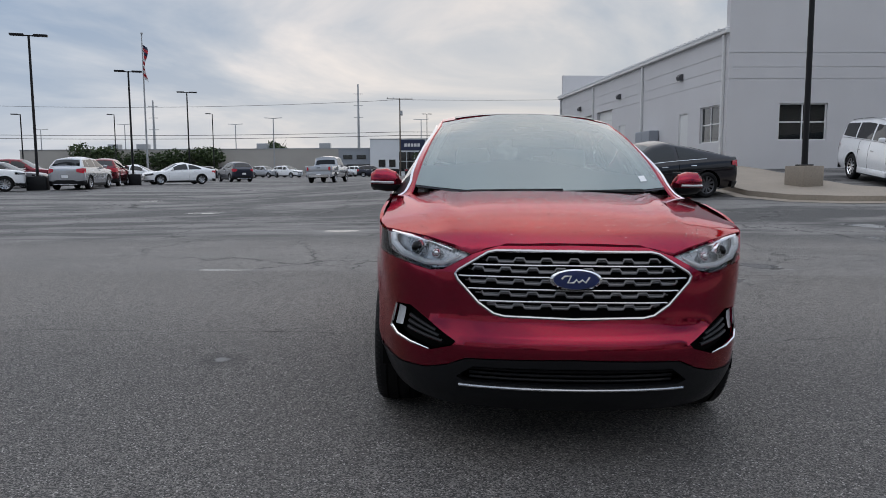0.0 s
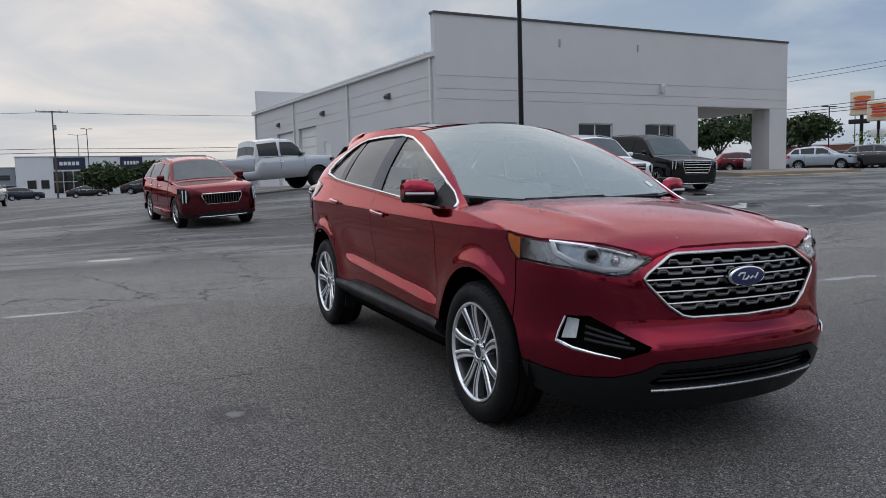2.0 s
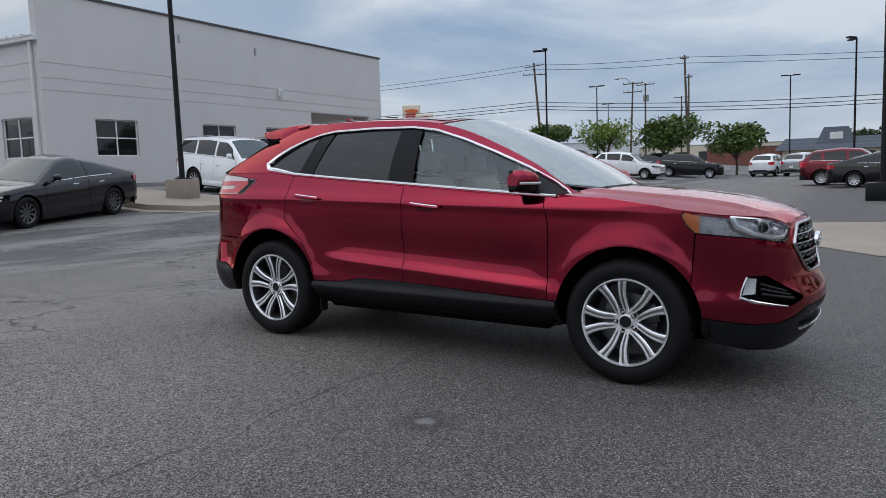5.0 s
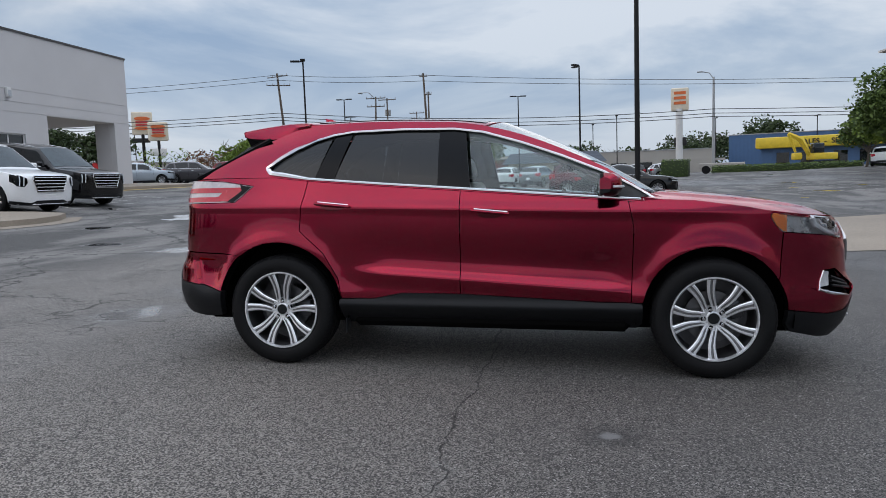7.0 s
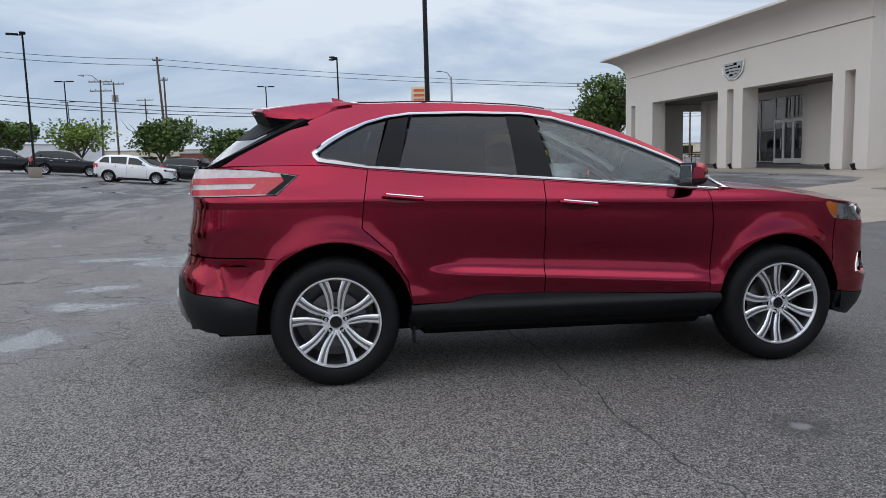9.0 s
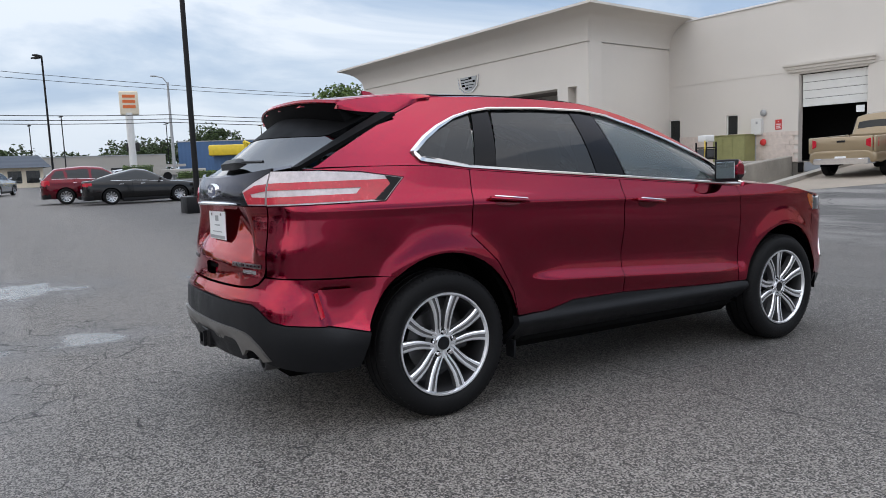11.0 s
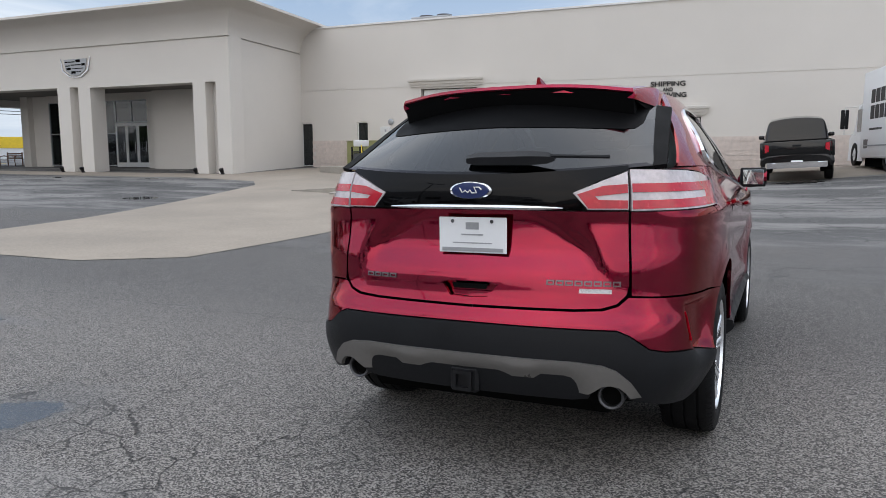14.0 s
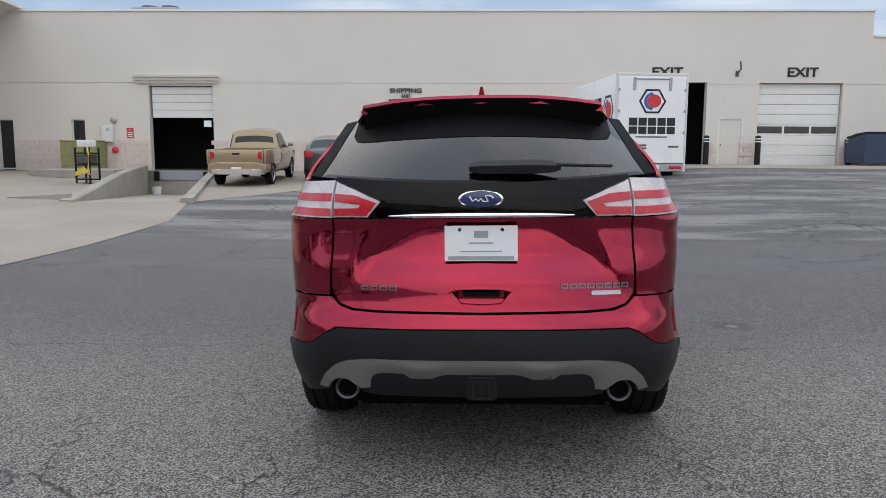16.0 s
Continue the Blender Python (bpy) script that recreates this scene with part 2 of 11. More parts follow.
def paint(name, col, metal=0.0, rough=0.35, flake=0.15, coat=1.0):
    """Car paint: a base with fine flake under clear coat."""
    m, n, l, b = nodes_of(name)
    fl = noise_node(n, l, 900, 1, 0.5)
    big = noise_node(n, l, 1.5, 3, 0.5)
    mix = n.new("ShaderNodeMath"); mix.operation = "MULTIPLY_ADD"; mix.inputs[1].default_value = 0.3
    l.new(big.outputs["Fac"], mix.inputs[0]); l.new(fl.outputs["Fac"], mix.inputs[2])
    r = ramp_node(n, l, mix.outputs[0], [(0.4, tuple(c * (1 - flake) for c in col)), (0.9, tuple(min(1, c * (1 + flake)) for c in col))])
    l.new(r.outputs[0], b.inputs["Base Color"])
    b.inputs["Metallic"].default_value, b.inputs["Roughness"].default_value = metal, rough
    b.inputs["Coat Weight"].default_value, b.inputs["Coat Roughness"].default_value = coat, 0.03
    if metal > 0.9:
        top = max(col)
        b.inputs["Specular Tint"].default_value = (*(0.25 + 0.6 * c / top for c in col), 1)
    return m


def glass(name, tint, clear, rough=0.02, film=(0.012, 0.015, 0.016), ior=1.5):
    """Window glass: a share of it lets the view through, tinted; the rest is a glossy film, pale where mirrored sky is
    put into its colour.
    """
    m, n, l, b = nodes_of(name)
    tr = n.new("ShaderNodeBsdfTransparent"); tr.inputs[0].default_value = (*tint, 1)
    b.inputs["Base Color"].default_value = (*film, 1)
    b.inputs["Roughness"].default_value = rough
    b.inputs["Specular IOR Level"].default_value = 0.05
    gl = n.new("ShaderNodeBsdfGlossy"); gl.inputs["Roughness"].default_value = rough
    gl.inputs[0].default_value = (1, 1, 1, 1)
    fr = n.new("ShaderNodeFresnel"); fr.inputs[0].default_value = ior
    mx = n.new("ShaderNodeMixShader"); mx.inputs[0].default_value = clear
    l.new(b.outputs[0], mx.inputs[1]); l.new(tr.outputs[0], mx.inputs[2])
    m2 = n.new("ShaderNodeMixShader")
    l.new(fr.outputs[0], m2.inputs[0]); l.new(mx.outputs[0], m2.inputs[1]); l.new(gl.outputs[0], m2.inputs[2])
    out = n["Material Output"]
    l.new(m2.outputs[0], out.inputs[0])
    return m


def glow(name, col, strength):
    m, n, l, b = nodes_of(name)
    b.inputs["Base Color"].default_value = (*col, 1)
    b.inputs["Emission Color"].default_value = (*col, 1)
    b.inputs["Emission Strength"].default_value = strength
    return m


def striped(name, col, axis, period, depth=0.6, rough=0.5, metal=0.0, vary=0.08):
    """Ribbed sheet: relief bands along one object axis."""
    m = surf(name, col, rough, metal, vary, 1.5, 40)
    n, l = m.node_tree.nodes, m.node_tree.links
    b = n["Principled BSDF"]
    c = n.new("ShaderNodeTexCoord"); w = n.new("ShaderNodeTexWave")
    w.bands_direction = axis
    w.inputs["Scale"].default_value = 0.314 / period
    l.new(c.outputs["Object"], w.inputs["Vector"])
    bu = n.new("ShaderNodeBump"); bu.inputs["Strength"].default_value = depth; bu.inputs["Distance"].default_value = 0.03
    l.new(w.outputs["Fac"], bu.inputs["Height"]); l.new(bu.outputs[0], b.inputs["Normal"])
    return m


M_STUCCO_GREY = surf("grey_stucco", (0.57, 0.56, 0.565), 0.85, vary=0.07, scale=0.35, fine=25, bump=0.25, bscale=60)
M_STUCCO_BEIGE = surf("beige_stucco", (0.62, 0.585, 0.54), 0.85, vary=0.05, scale=0.3, fine=25, bump=0.25, bscale=60)
# Tan darkened in its colour to carry the shade under the portico.
M_SOFFIT = surf("shaded_tan_soffit", (0.16, 0.145, 0.13), 0.8, vary=0.1, scale=0.5)
M_BLOCK = surf("pink_split_block", (0.60, 0.52, 0.47), 0.9, vary=0.16, scale=6, fine=60, bump=0.6, bscale=30)
M_TRIM_DARK = surf("dark_coping", (0.05, 0.045, 0.045), 0.5)
M_WHITE_METAL = surf("white_painted_metal", (0.62, 0.62, 0.61), 0.45, vary=0.06)
M_WHITE_TRIM = surf("white_trim", (0.72, 0.71, 0.70), 0.5, vary=0.05)
M_DOOR_PANEL = surf("white_door_panel", (0.70, 0.70, 0.68), 0.5, vary=0.05, scale=1.5)
M_BAY_SHADE = surf("bay_shade_black", (0.014, 0.014, 0.014), 0.9, spec=0.05)
M_GLASS_DARK = glass("dark_window_glass", (0.3, 0.33, 0.34), 0.25)
M_GLASS_CLEAR = glass("clear_window_glass", (0.80, 0.86, 0.86), 0.75)
M_CONCRETE = surf("pale_concrete", (0.275, 0.235, 0.19), 0.85, vary=0.28, scale=0.35, fine=20, bump=0.3, bscale=40, world=True)
M_CONC_WALL = surf("stained_concrete", (0.30, 0.275, 0.24), 0.9, vary=0.3, scale=0.9, fine=18, bump=0.4, bscale=30, world=True)
M_BLACK_POLE = surf("black_painted_steel", (0.008, 0.008, 0.009), 0.5, spec=0.25)
M_GALV = surf("galvanised_steel", (0.36, 0.37, 0.38), 0.5, 0.6)
M_WOOD_POLE = surf("weathered_pole_wood", (0.11, 0.085, 0.065), 0.9, vary=0.25, scale=2, bump=0.3)
M_WIRE = surf("black_cable", (0.02, 0.02, 0.022), 0.6)
M_CHROME = surf("chrome", (0.80, 0.80, 0.81), 0.08, 1.0, vary=0.03, rvary=0.04)
M_SILVER = surf("silver_alloy", (0.55, 0.56, 0.58), 0.26, 1.0, vary=0.06, rvary=0.08)
M_ALLOY_DARK = surf("dark_alloy", (0.10, 0.10, 0.105), 0.4, 0.7)
M_RUBBER = surf("tyre_rubber", (0.007, 0.007, 0.0075), 0.6, vary=0.3, scale=8, bump=0.2, bscale=120, spec=0.16)
M_PLASTIC = surf("black_textured_plastic", (0.009, 0.0095, 0.011), 0.45, vary=0.2, scale=5, bump=0.12, bscale=500, spec=0.22)
M_GLOSS_BLACK = paint("gloss_black", (0.004, 0.004, 0.0045), 1.0, 0.2, 0.15, 0.3)
M_GAP = surf("black_cavity_lining", (0.006, 0.006, 0.006), 0.9, spec=0.0)
M_LENS = glass("clear_lamp_lens", (0.97, 0.98, 0.99), 0.95)
M_RED_LENS = surf("red_lamp_lens", (0.46, 0.006, 0.022), 0.2, coat=0.4, vary=0.2, scale=30)
M_AMBER = surf("amber_lens", (0.80, 0.22, 0.02), 0.15, coat=1.0)
M_WHITE_LENS = surf("white_lamp_lens", (0.44, 0.46, 0.48), 0.15, coat=1.0, vary=0.2, scale=25)
M_PLATE = surf("white_plate", (0.75, 0.76, 0.77), 0.4, vary=0.03)
M_BLUE = paint("emblem_blue", (0.012, 0.025, 0.11), 0.2, 0.3)
M_RED_SIGN = surf("red_sign", (0.55, 0.03, 0.03), 0.5)
M_YELLOW = surf("yellow_paint", (0.70, 0.50, 0.03), 0.5, vary=0.15)
M_INK = surf("black_letters", (0.012, 0.012, 0.012), 0.6)
M_CREAM = surf("cream_panel", (0.68, 0.60, 0.47), 0.6)
M_ORANGE = surf("orange_panel", (0.65, 0.14, 0.03), 0.5)
M_SHINGLE = striped("slate_roof_ribs", (0.07, 0.085, 0.11), "Z", 0.45, 0.7, 0.6)
M_BLUE_WALL = striped("blue_ribbed_metal", (0.055, 0.12, 0.25), "X", 0.6, 0.5, 0.5)
M_BROWN_BRICK = surf("brown_brick", (0.20, 0.08, 0.06), 0.85, vary=0.25, scale=2, fine=20)
M_TAN = surf("tan_wall", (0.38, 0.36, 0.33), 0.85, vary=0.1, scale=0.2)
M_GREY_WALL = surf("grey_metal_wall", (0.26, 0.28, 0.31), 0.6, vary=0.08, scale=0.3)
M_WHITE_WALL = surf("white_metal_wall", (0.66, 0.68, 0.70), 0.5, vary=0.05, scale=0.3)
M_NAVY = surf("navy_sign", (0.012, 0.02, 0.06), 0.4)
M_LEATHER = surf("pale_grey_leather", (0.34, 0.34, 0.33), 0.5, vary=0.08, bump=0.15, bscale=200)
M_DASH = surf("dark_grey_dash", (0.03, 0.03, 0.032), 0.6)
M_DROPS = glass("water_drops", (0.98, 0.98, 0.98), 0.9)
M_CLOTH_RED = surf("red_cloth", (0.45, 0.03, 0.04), 0.8)
M_CLOTH_WHITE = surf("white_cloth", (0.7, 0.7, 0.7), 0.8)
M_GREEN_BOX = surf("olive_painted_steel", (0.24, 0.24, 0.10), 0.6, vary=0.2)
M_DUMP = surf("dark_blue_steel", (0.02, 0.035, 0.08), 0.5, vary=0.25, scale=4)
M_EARTH = surf("bare_mulch", (0.12, 0.085, 0.06), 0.95, vary=0.3, scale=3)


def leaf_mat(name, a, b_):
    m, n, l, b = nodes_of(name)
    g = n.new("ShaderNodeNewGeometry")
    r = ramp_node(n, l, g.outputs["Random Per Island"], [(0.0, a), (1.0, b_)])
    l.new(r.outputs[0], b.inputs["Base Color"])
    b.inputs["Roughness"].default_value = 0.6
    b.inputs["Specular IOR Level"].default_value = 0.3
    return m


M_LEAF = leaf_mat("green_leaves", (0.030, 0.060, 0.012), (0.13, 0.19, 0.045))
M_LEAF_NEW = leaf_mat("fresh_green_leaves", (0.09, 0.15, 0.02), (0.22, 0.30, 0.05))
M_LEAF_DARK = leaf_mat("dark_leaves", (0.018, 0.032, 0.010), (0.06, 0.09, 0.03))
M_LEAF_RED = leaf_mat("reddish_leaves", (0.12, 0.05, 0.03), (0.22, 0.12, 0.06))
M_BARK = surf("grey_bark", (0.09, 0.075, 0.06), 0.9, vary=0.3, scale=6, bump=0.5, bscale=30)


def asphalt_mat():
    """Lot surface: stone grain, a newer seal coat where the car stands, older cracked and patched surface beyond, damp patches."""
    m, n, l, b = nodes_of("asphalt")
    g = n.new("ShaderNodeNewGeometry")
    pos = g.outputs["Position"]
    sep = n.new("ShaderNodeSeparateXYZ"); l.new(pos, sep.inputs[0])

    def math_(op, a, c=None, d=None):
        k = n.new("ShaderNodeMath"); k.operation = op
        for i, v in enumerate((a, c, d)):
            if v is None:
                continue
            if isinstance(v, (int, float)):
                k.inputs[i].default_value = v
            else:
                l.new(v, k.inputs[i])
        return k.outputs[0]

    def ramp01(v, a, c):
        k = n.new("ShaderNodeMapRange"); k.interpolation_type = "SMOOTHSTEP"
        k.inputs["From Min"].default_value, k.inputs["From Max"].default_value = a, c
        l.new(v, k.inputs["Value"])
        return k.outputs[0]

    def mixc(f, a, c):
        k = n.new("ShaderNodeMixRGB")
        l.new(f, k.inputs[0])
        for i, v in ((1, a), (2, c)):
            if isinstance(v, tuple):
                k.inputs[i].default_value = (*v, 1)
            else:
                l.new(v, k.inputs[i])
        return k.outputs[0]
    wob = noise_node(n, l, 0.9, 4, 0.6, vec=pos).outputs["Fac"]
    wob2 = noise_node(n, l, 5.0, 3, 0.6, vec=pos).outputs["Fac"]
    grain = noise_node(n, l, 75, 2, 0.7, vec=pos).outputs["Fac"]
    vor = n.new("ShaderNodeTexVoronoi"); vor.inputs["Scale"].default_value = 150; l.new(pos, vor.inputs["Vector"])
    stone = vor.outputs["Color"]
    sepc = n.new("ShaderNodeSeparateColor"); l.new(stone, sepc.inputs[0])
    # newer band where the car stands
    yy = math_("ADD", sep.outputs["Y"], math_("MULTIPLY", math_("SUBTRACT", wob, 0.5), 0.9))
    band = math_("MULTIPLY", math_("SUBTRACT", 1.0, ramp01(yy, 3.05, 3.2)), ramp01(yy, -7.3, -6.9))
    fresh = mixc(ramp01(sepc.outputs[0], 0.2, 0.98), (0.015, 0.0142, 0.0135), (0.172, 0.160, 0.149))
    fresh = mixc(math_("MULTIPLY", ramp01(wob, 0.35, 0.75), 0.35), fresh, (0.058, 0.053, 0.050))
    # Seal coat paler towards +y: how the light falls is put into its colour.
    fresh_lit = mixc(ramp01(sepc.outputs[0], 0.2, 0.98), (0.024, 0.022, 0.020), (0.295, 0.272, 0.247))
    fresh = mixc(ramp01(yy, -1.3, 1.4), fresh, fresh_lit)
    speck = ramp01(sepc.outputs[2], 0.95, 0.98)
    fresh = mixc(math_("MULTIPLY", speck, 0.8), fresh, (0.40, 0.38, 0.36))
    large = noise_node(n, l, 0.16, 6, 0.62, vec=pos).outputs["Fac"]
    mp = n.new("ShaderNodeMapping"); mp.inputs["Scale"].default_value = (0.22, 0.75, 1); mp.inputs["Rotation"].default_value = (0, 0, 0.25)
    l.new(pos, mp.inputs[0])
    streak = noise_node(n, l, 1.0, 6, 0.65, vec=mp.outputs[0]).outputs["Fac"]
    old = mixc(ramp01(streak, 0.44, 0.60), (0.050, 0.049, 0.0485), (0.205, 0.196, 0.186))
    # bleached, crazed strip behind the car
    strip = math_("MULTIPLY", ramp01(yy, 2.6, 3.2), math_("SUBTRACT", 1.0, ramp01(yy, 6.0, 8.5)))
    worn = mixc(ramp01(sepc.outputs[0], 0.15, 0.98), (0.045, 0.041, 0.038), (0.39, 0.362, 0.330))
    old = mixc(math_("MULTIPLY", strip, math_("ADD", 0.45, math_("MULTIPLY", wob, 0.7))), old, worn)
    old = mixc(math_("MULTIPLY", ramp01(sepc.outputs[0], 0.3, 0.95), 0.3), old, (0.19, 0.18, 0.17))
    old = mixc(math_("MULTIPLY", ramp01(grain, 0.4, 0.7), 0.35), old, (0.07, 0.07, 0.07))
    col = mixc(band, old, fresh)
    # cracks: alligator net in patches, and long wandering ones
    vc = n.new("ShaderNodeTexVoronoi"); vc.feature = "DISTANCE_TO_EDGE"; vc.inputs["Scale"].default_value = 3.3
    wv = n.new("ShaderNodeVectorMath"); wv.operation = "MULTIPLY_ADD"
    nv = noise_node(n, l, 3.0, 3, 0.6, vec=pos)
    l.new(nv.outputs["Color"], wv.inputs[0]); wv.inputs[1].default_value = (0.25, 0.25, 0.0); l.new(pos, wv.inputs[2])
    l.new(wv.outputs[0], vc.inputs["Vector"])
    net = math_("MULTIPLY", math_("SUBTRACT", 1.0, ramp01(vc.outputs["Distance"], 0.004, 0.020)), ramp01(noise_node(n, l, 1.7, 3, 0.6, vec=pos).outputs["Fac"], 0.44, 0.58))
    zone = math_("MULTIPLY", ramp01(yy, 1.2, 2.6), math_("SUBTRACT", 1.0, ramp01(yy, 5.6, 7.5)))
    zone = math_("MULTIPLY", zone, ramp01(sep.outputs["X"], -4.6, -3.0))
    zone = math_("MULTIPLY", zone, ramp01(large, 0.30, 0.44))
    vl = n.new("ShaderNodeTexVoronoi"); vl.feature = "DISTANCE_TO_EDGE"; vl.inputs["Scale"].default_value = 0.33
    wv2 = n.new("ShaderNodeVectorMath"); wv2.operation = "MULTIPLY_ADD"
    l.new(noise_node(n, l, 1.1, 5, 0.65, vec=pos).outputs["Color"], wv2.inputs[0]); wv2.inputs[1].default_value = (1.5, 1.5, 0.0); l.new(pos, wv2.inputs[2])
    l.new(wv2.outputs[0], vl.inputs["Vector"])
    longc = math_("MULTIPLY", math_("SUBTRACT", 1.0, ramp01(vl.outputs["Distance"], 0.002, 0.007)), math_("SUBTRACT", 1.0, math_("MULTIPLY", band, math_("SUBTRACT", 1.0, ramp01(yy, -3.4, -4.2)))))
    # the long paving seam under the car
    sy = math_("ADD", sep.outputs["Y"], math_("MULTIPLY", math_("SUBTRACT", wob, 0.5), 0.5))
    sy = math_("ADD", sy, math_("MULTIPLY", math_("SUBTRACT", wob2, 0.5), 0.10))
    seam = math_("SUBTRACT", 1.0, ramp01(math_("ABSOLUTE", math_("ADD", sy, -0.03)), 0.003, 0.009))
    seam = math_("MULTIPLY", seam, ramp01(wob2, 0.28, 0.42))
    pale = math_("SUBTRACT", 1.0, ramp01(math_("ABSOLUTE", math_("ADD", sy, -0.03)), 0.02, 0.07))
    pale = math_("MULTIPLY", math_("MULTIPLY", pale, ramp01(grain, 0.45, 0.6)), ramp01(wob, 0.5, 0.62))
    col = mixc(math_("MULTIPLY", pale, 0.6), col, (0.20, 0.195, 0.185))
    crack = math_("MAXIMUM", math_("MULTIPLY", net, math_("MULTIPLY", zone, 0.8)), math_("MAXIMUM", math_("MULTIPLY", longc, 0.85), math_("MULTIPLY", seam, 0.75)))
    # pale weathered edges beside long cracks of the old surface
    halo = math_("MULTIPLY", math_("SUBTRACT", 1.0, ramp01(vl.outputs["Distance"], 0.02, 0.10)), math_("MULTIPLY", math_("SUBTRACT", 1.0, band), ramp01(wob2, 0.5, 0.66)))
    col = mixc(math_("MULTIPLY", halo, 0.5), col, (0.19, 0.185, 0.175))
    col = mixc(crack, col, (0.010, 0.010, 0.010))
    # old oil spot beside the front wheel
    ox, oy = math_("ADD", sep.outputs["X"], 2.06), math_("ADD", sep.outputs["Y"], 0.77)
    spot = math_("SQRT", math_("ADD", math_("MULTIPLY", ox, ox), math_("MULTIPLY", oy, oy)))
    spot = math_("ADD", spot, math_("MULTIPLY", math_("SUBTRACT", wob2, 0.5), 0.22))
    col = mixc(math_("MULTIPLY", math_("SUBTRACT", 1.0, ramp01(spot, 0.05, 0.22)), 0.55), col, (0.018, 0.018, 0.018))
    col = mixc(math_("MULTIPLY", math_("SUBTRACT", 1.0, ramp01(spot, 0.01, 0.06)), 0.8), col, (0.20, 0.20, 0.20))
    # damp and standing water
    wet = ramp01(noise_node(n, l, 0.11, 5, 0.55, vec=mp.outputs[0]).outputs["Fac"], 0.52, 0.66)
    mp2 = n.new("ShaderNodeMapping"); mp2.inputs["Scale"].default_value = (0.62, 1.0, 1); mp2.inputs["Location"].default_value = (3.1, 1.7, 0)
    l.new(pos, mp2.inputs[0])
    pud_n = noise_node(n, l, 0.42, 3, 0.5, vec=mp2.outputs[0]).outputs["Fac"]
    away = math_("MULTIPLY", math_("SUBTRACT", 1.0, math_("MULTIPLY", band, ramp01(yy, -4.6, -3.4))), 1.0)
    rad = math_("SQRT", math_("ADD", math_("MULTIPLY", sep.outputs["X"], sep.outputs["X"]), math_("MULTIPLY", sep.outputs["Y"], sep.outputs["Y"])))
    pud = math_("MULTIPLY", math_("MULTIPLY", ramp01(pud_n, 0.67, 0.685), away), ramp01(rad, 9.0, 11.0))
    # shallow pools in the worn strip: centre and half axes
    ragged = math_("MULTIPLY", math_("SUBTRACT", noise_node(n, l, 2.6, 4, 0.6, vec=pos).outputs["Fac"], 0.5), 2.6)
    damp = 0.0
    for cx, cy, rx, ry in ((6.1, 3.4, 0.75, 0.85), (6.4, 4.6, 0.25, 0.45), (2.55, 2.72, 0.34, 0.30), (0.85, 3.75, 0.40, 0.32), (3.5, 3.9, 0.25, 0.35), (2.35, 3.75, 0.30, 0.40), (-3.3, 3.2, 0.35, 0.07), (-2.7, 8.6, 0.45, 0.18), (7.2, 7.0, 0.6, 0.45), (5.5, 1.15, 0.6, 0.10)):
        ex, ey = math_("MULTIPLY", math_("ADD", sep.outputs["X"], -cx), 1 / rx), math_("MULTIPLY", math_("ADD", sep.outputs["Y"], -cy), 1 / ry)
        e = math_("ADD", math_("SQRT", math_("ADD", math_("MULTIPLY", ex, ex), math_("MULTIPLY", ey, ey))), ragged)
        pud = math_("MAXIMUM", pud, math_("MULTIPLY", math_("SUBTRACT", 1.0, ramp01(e, 0.70, 1.06)), 0.85))
        damp = math_("MAXIMUM", damp, math_("SUBTRACT", 1.0, ramp01(e, 0.9, 2.3)))
    wet = math_("MAXIMUM", math_("MULTIPLY", wet, away), math_("MULTIPLY", damp, 0.7))
    col = mixc(math_("MULTIPLY", wet, 0.45), col, (0.022, 0.022, 0.024))
    col = mixc(math_("MULTIPLY", pud, 0.7), col, (0.020, 0.021, 0.023))
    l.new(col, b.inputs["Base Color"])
    ro = math_("SUBTRACT", 0.80, math_("MULTIPLY", wet, 0.30))
    ro = math_("SUBTRACT", ro, math_("MULTIPLY", large, 0.12))
    rm = n.new("ShaderNodeMix"); l.new(pud, rm.inputs[0]); l.new(ro, rm.inputs[2]); rm.inputs[3].default_value = 0.05
    l.new(rm.outputs[0], b.inputs["Roughness"])
    ht = math_("ADD", math_("MULTIPLY", sepc.outputs[1], 0.5), math_("MULTIPLY", grain, 0.5))
    ht = math_("SUBTRACT", ht, math_("MULTIPLY", crack, 3.0))
    ht = math_("MULTIPLY", ht, math_("SUBTRACT", 1.0, pud))
    bu = n.new("ShaderNodeBump"); bu.inputs["Strength"].default_value = 0.75; bu.inputs["Distance"].default_value = 0.008
    l.new(ht, bu.inputs["Height"]); l.new(bu.outputs[0], b.inputs["Normal"])
    return m


M_ASPHALT = asphalt_mat()

# ---- ground, paving, buildings ----
def inside(poly, x, y):
    c = False
    for (ax, ay), (cx, cy) in zip(poly, poly[1:] + poly[:1]):
        if (ay > y) != (cy > y) and x < (cx - ax) * (y - ay) / (cy - ay) + ax:
            c = not c
    return c


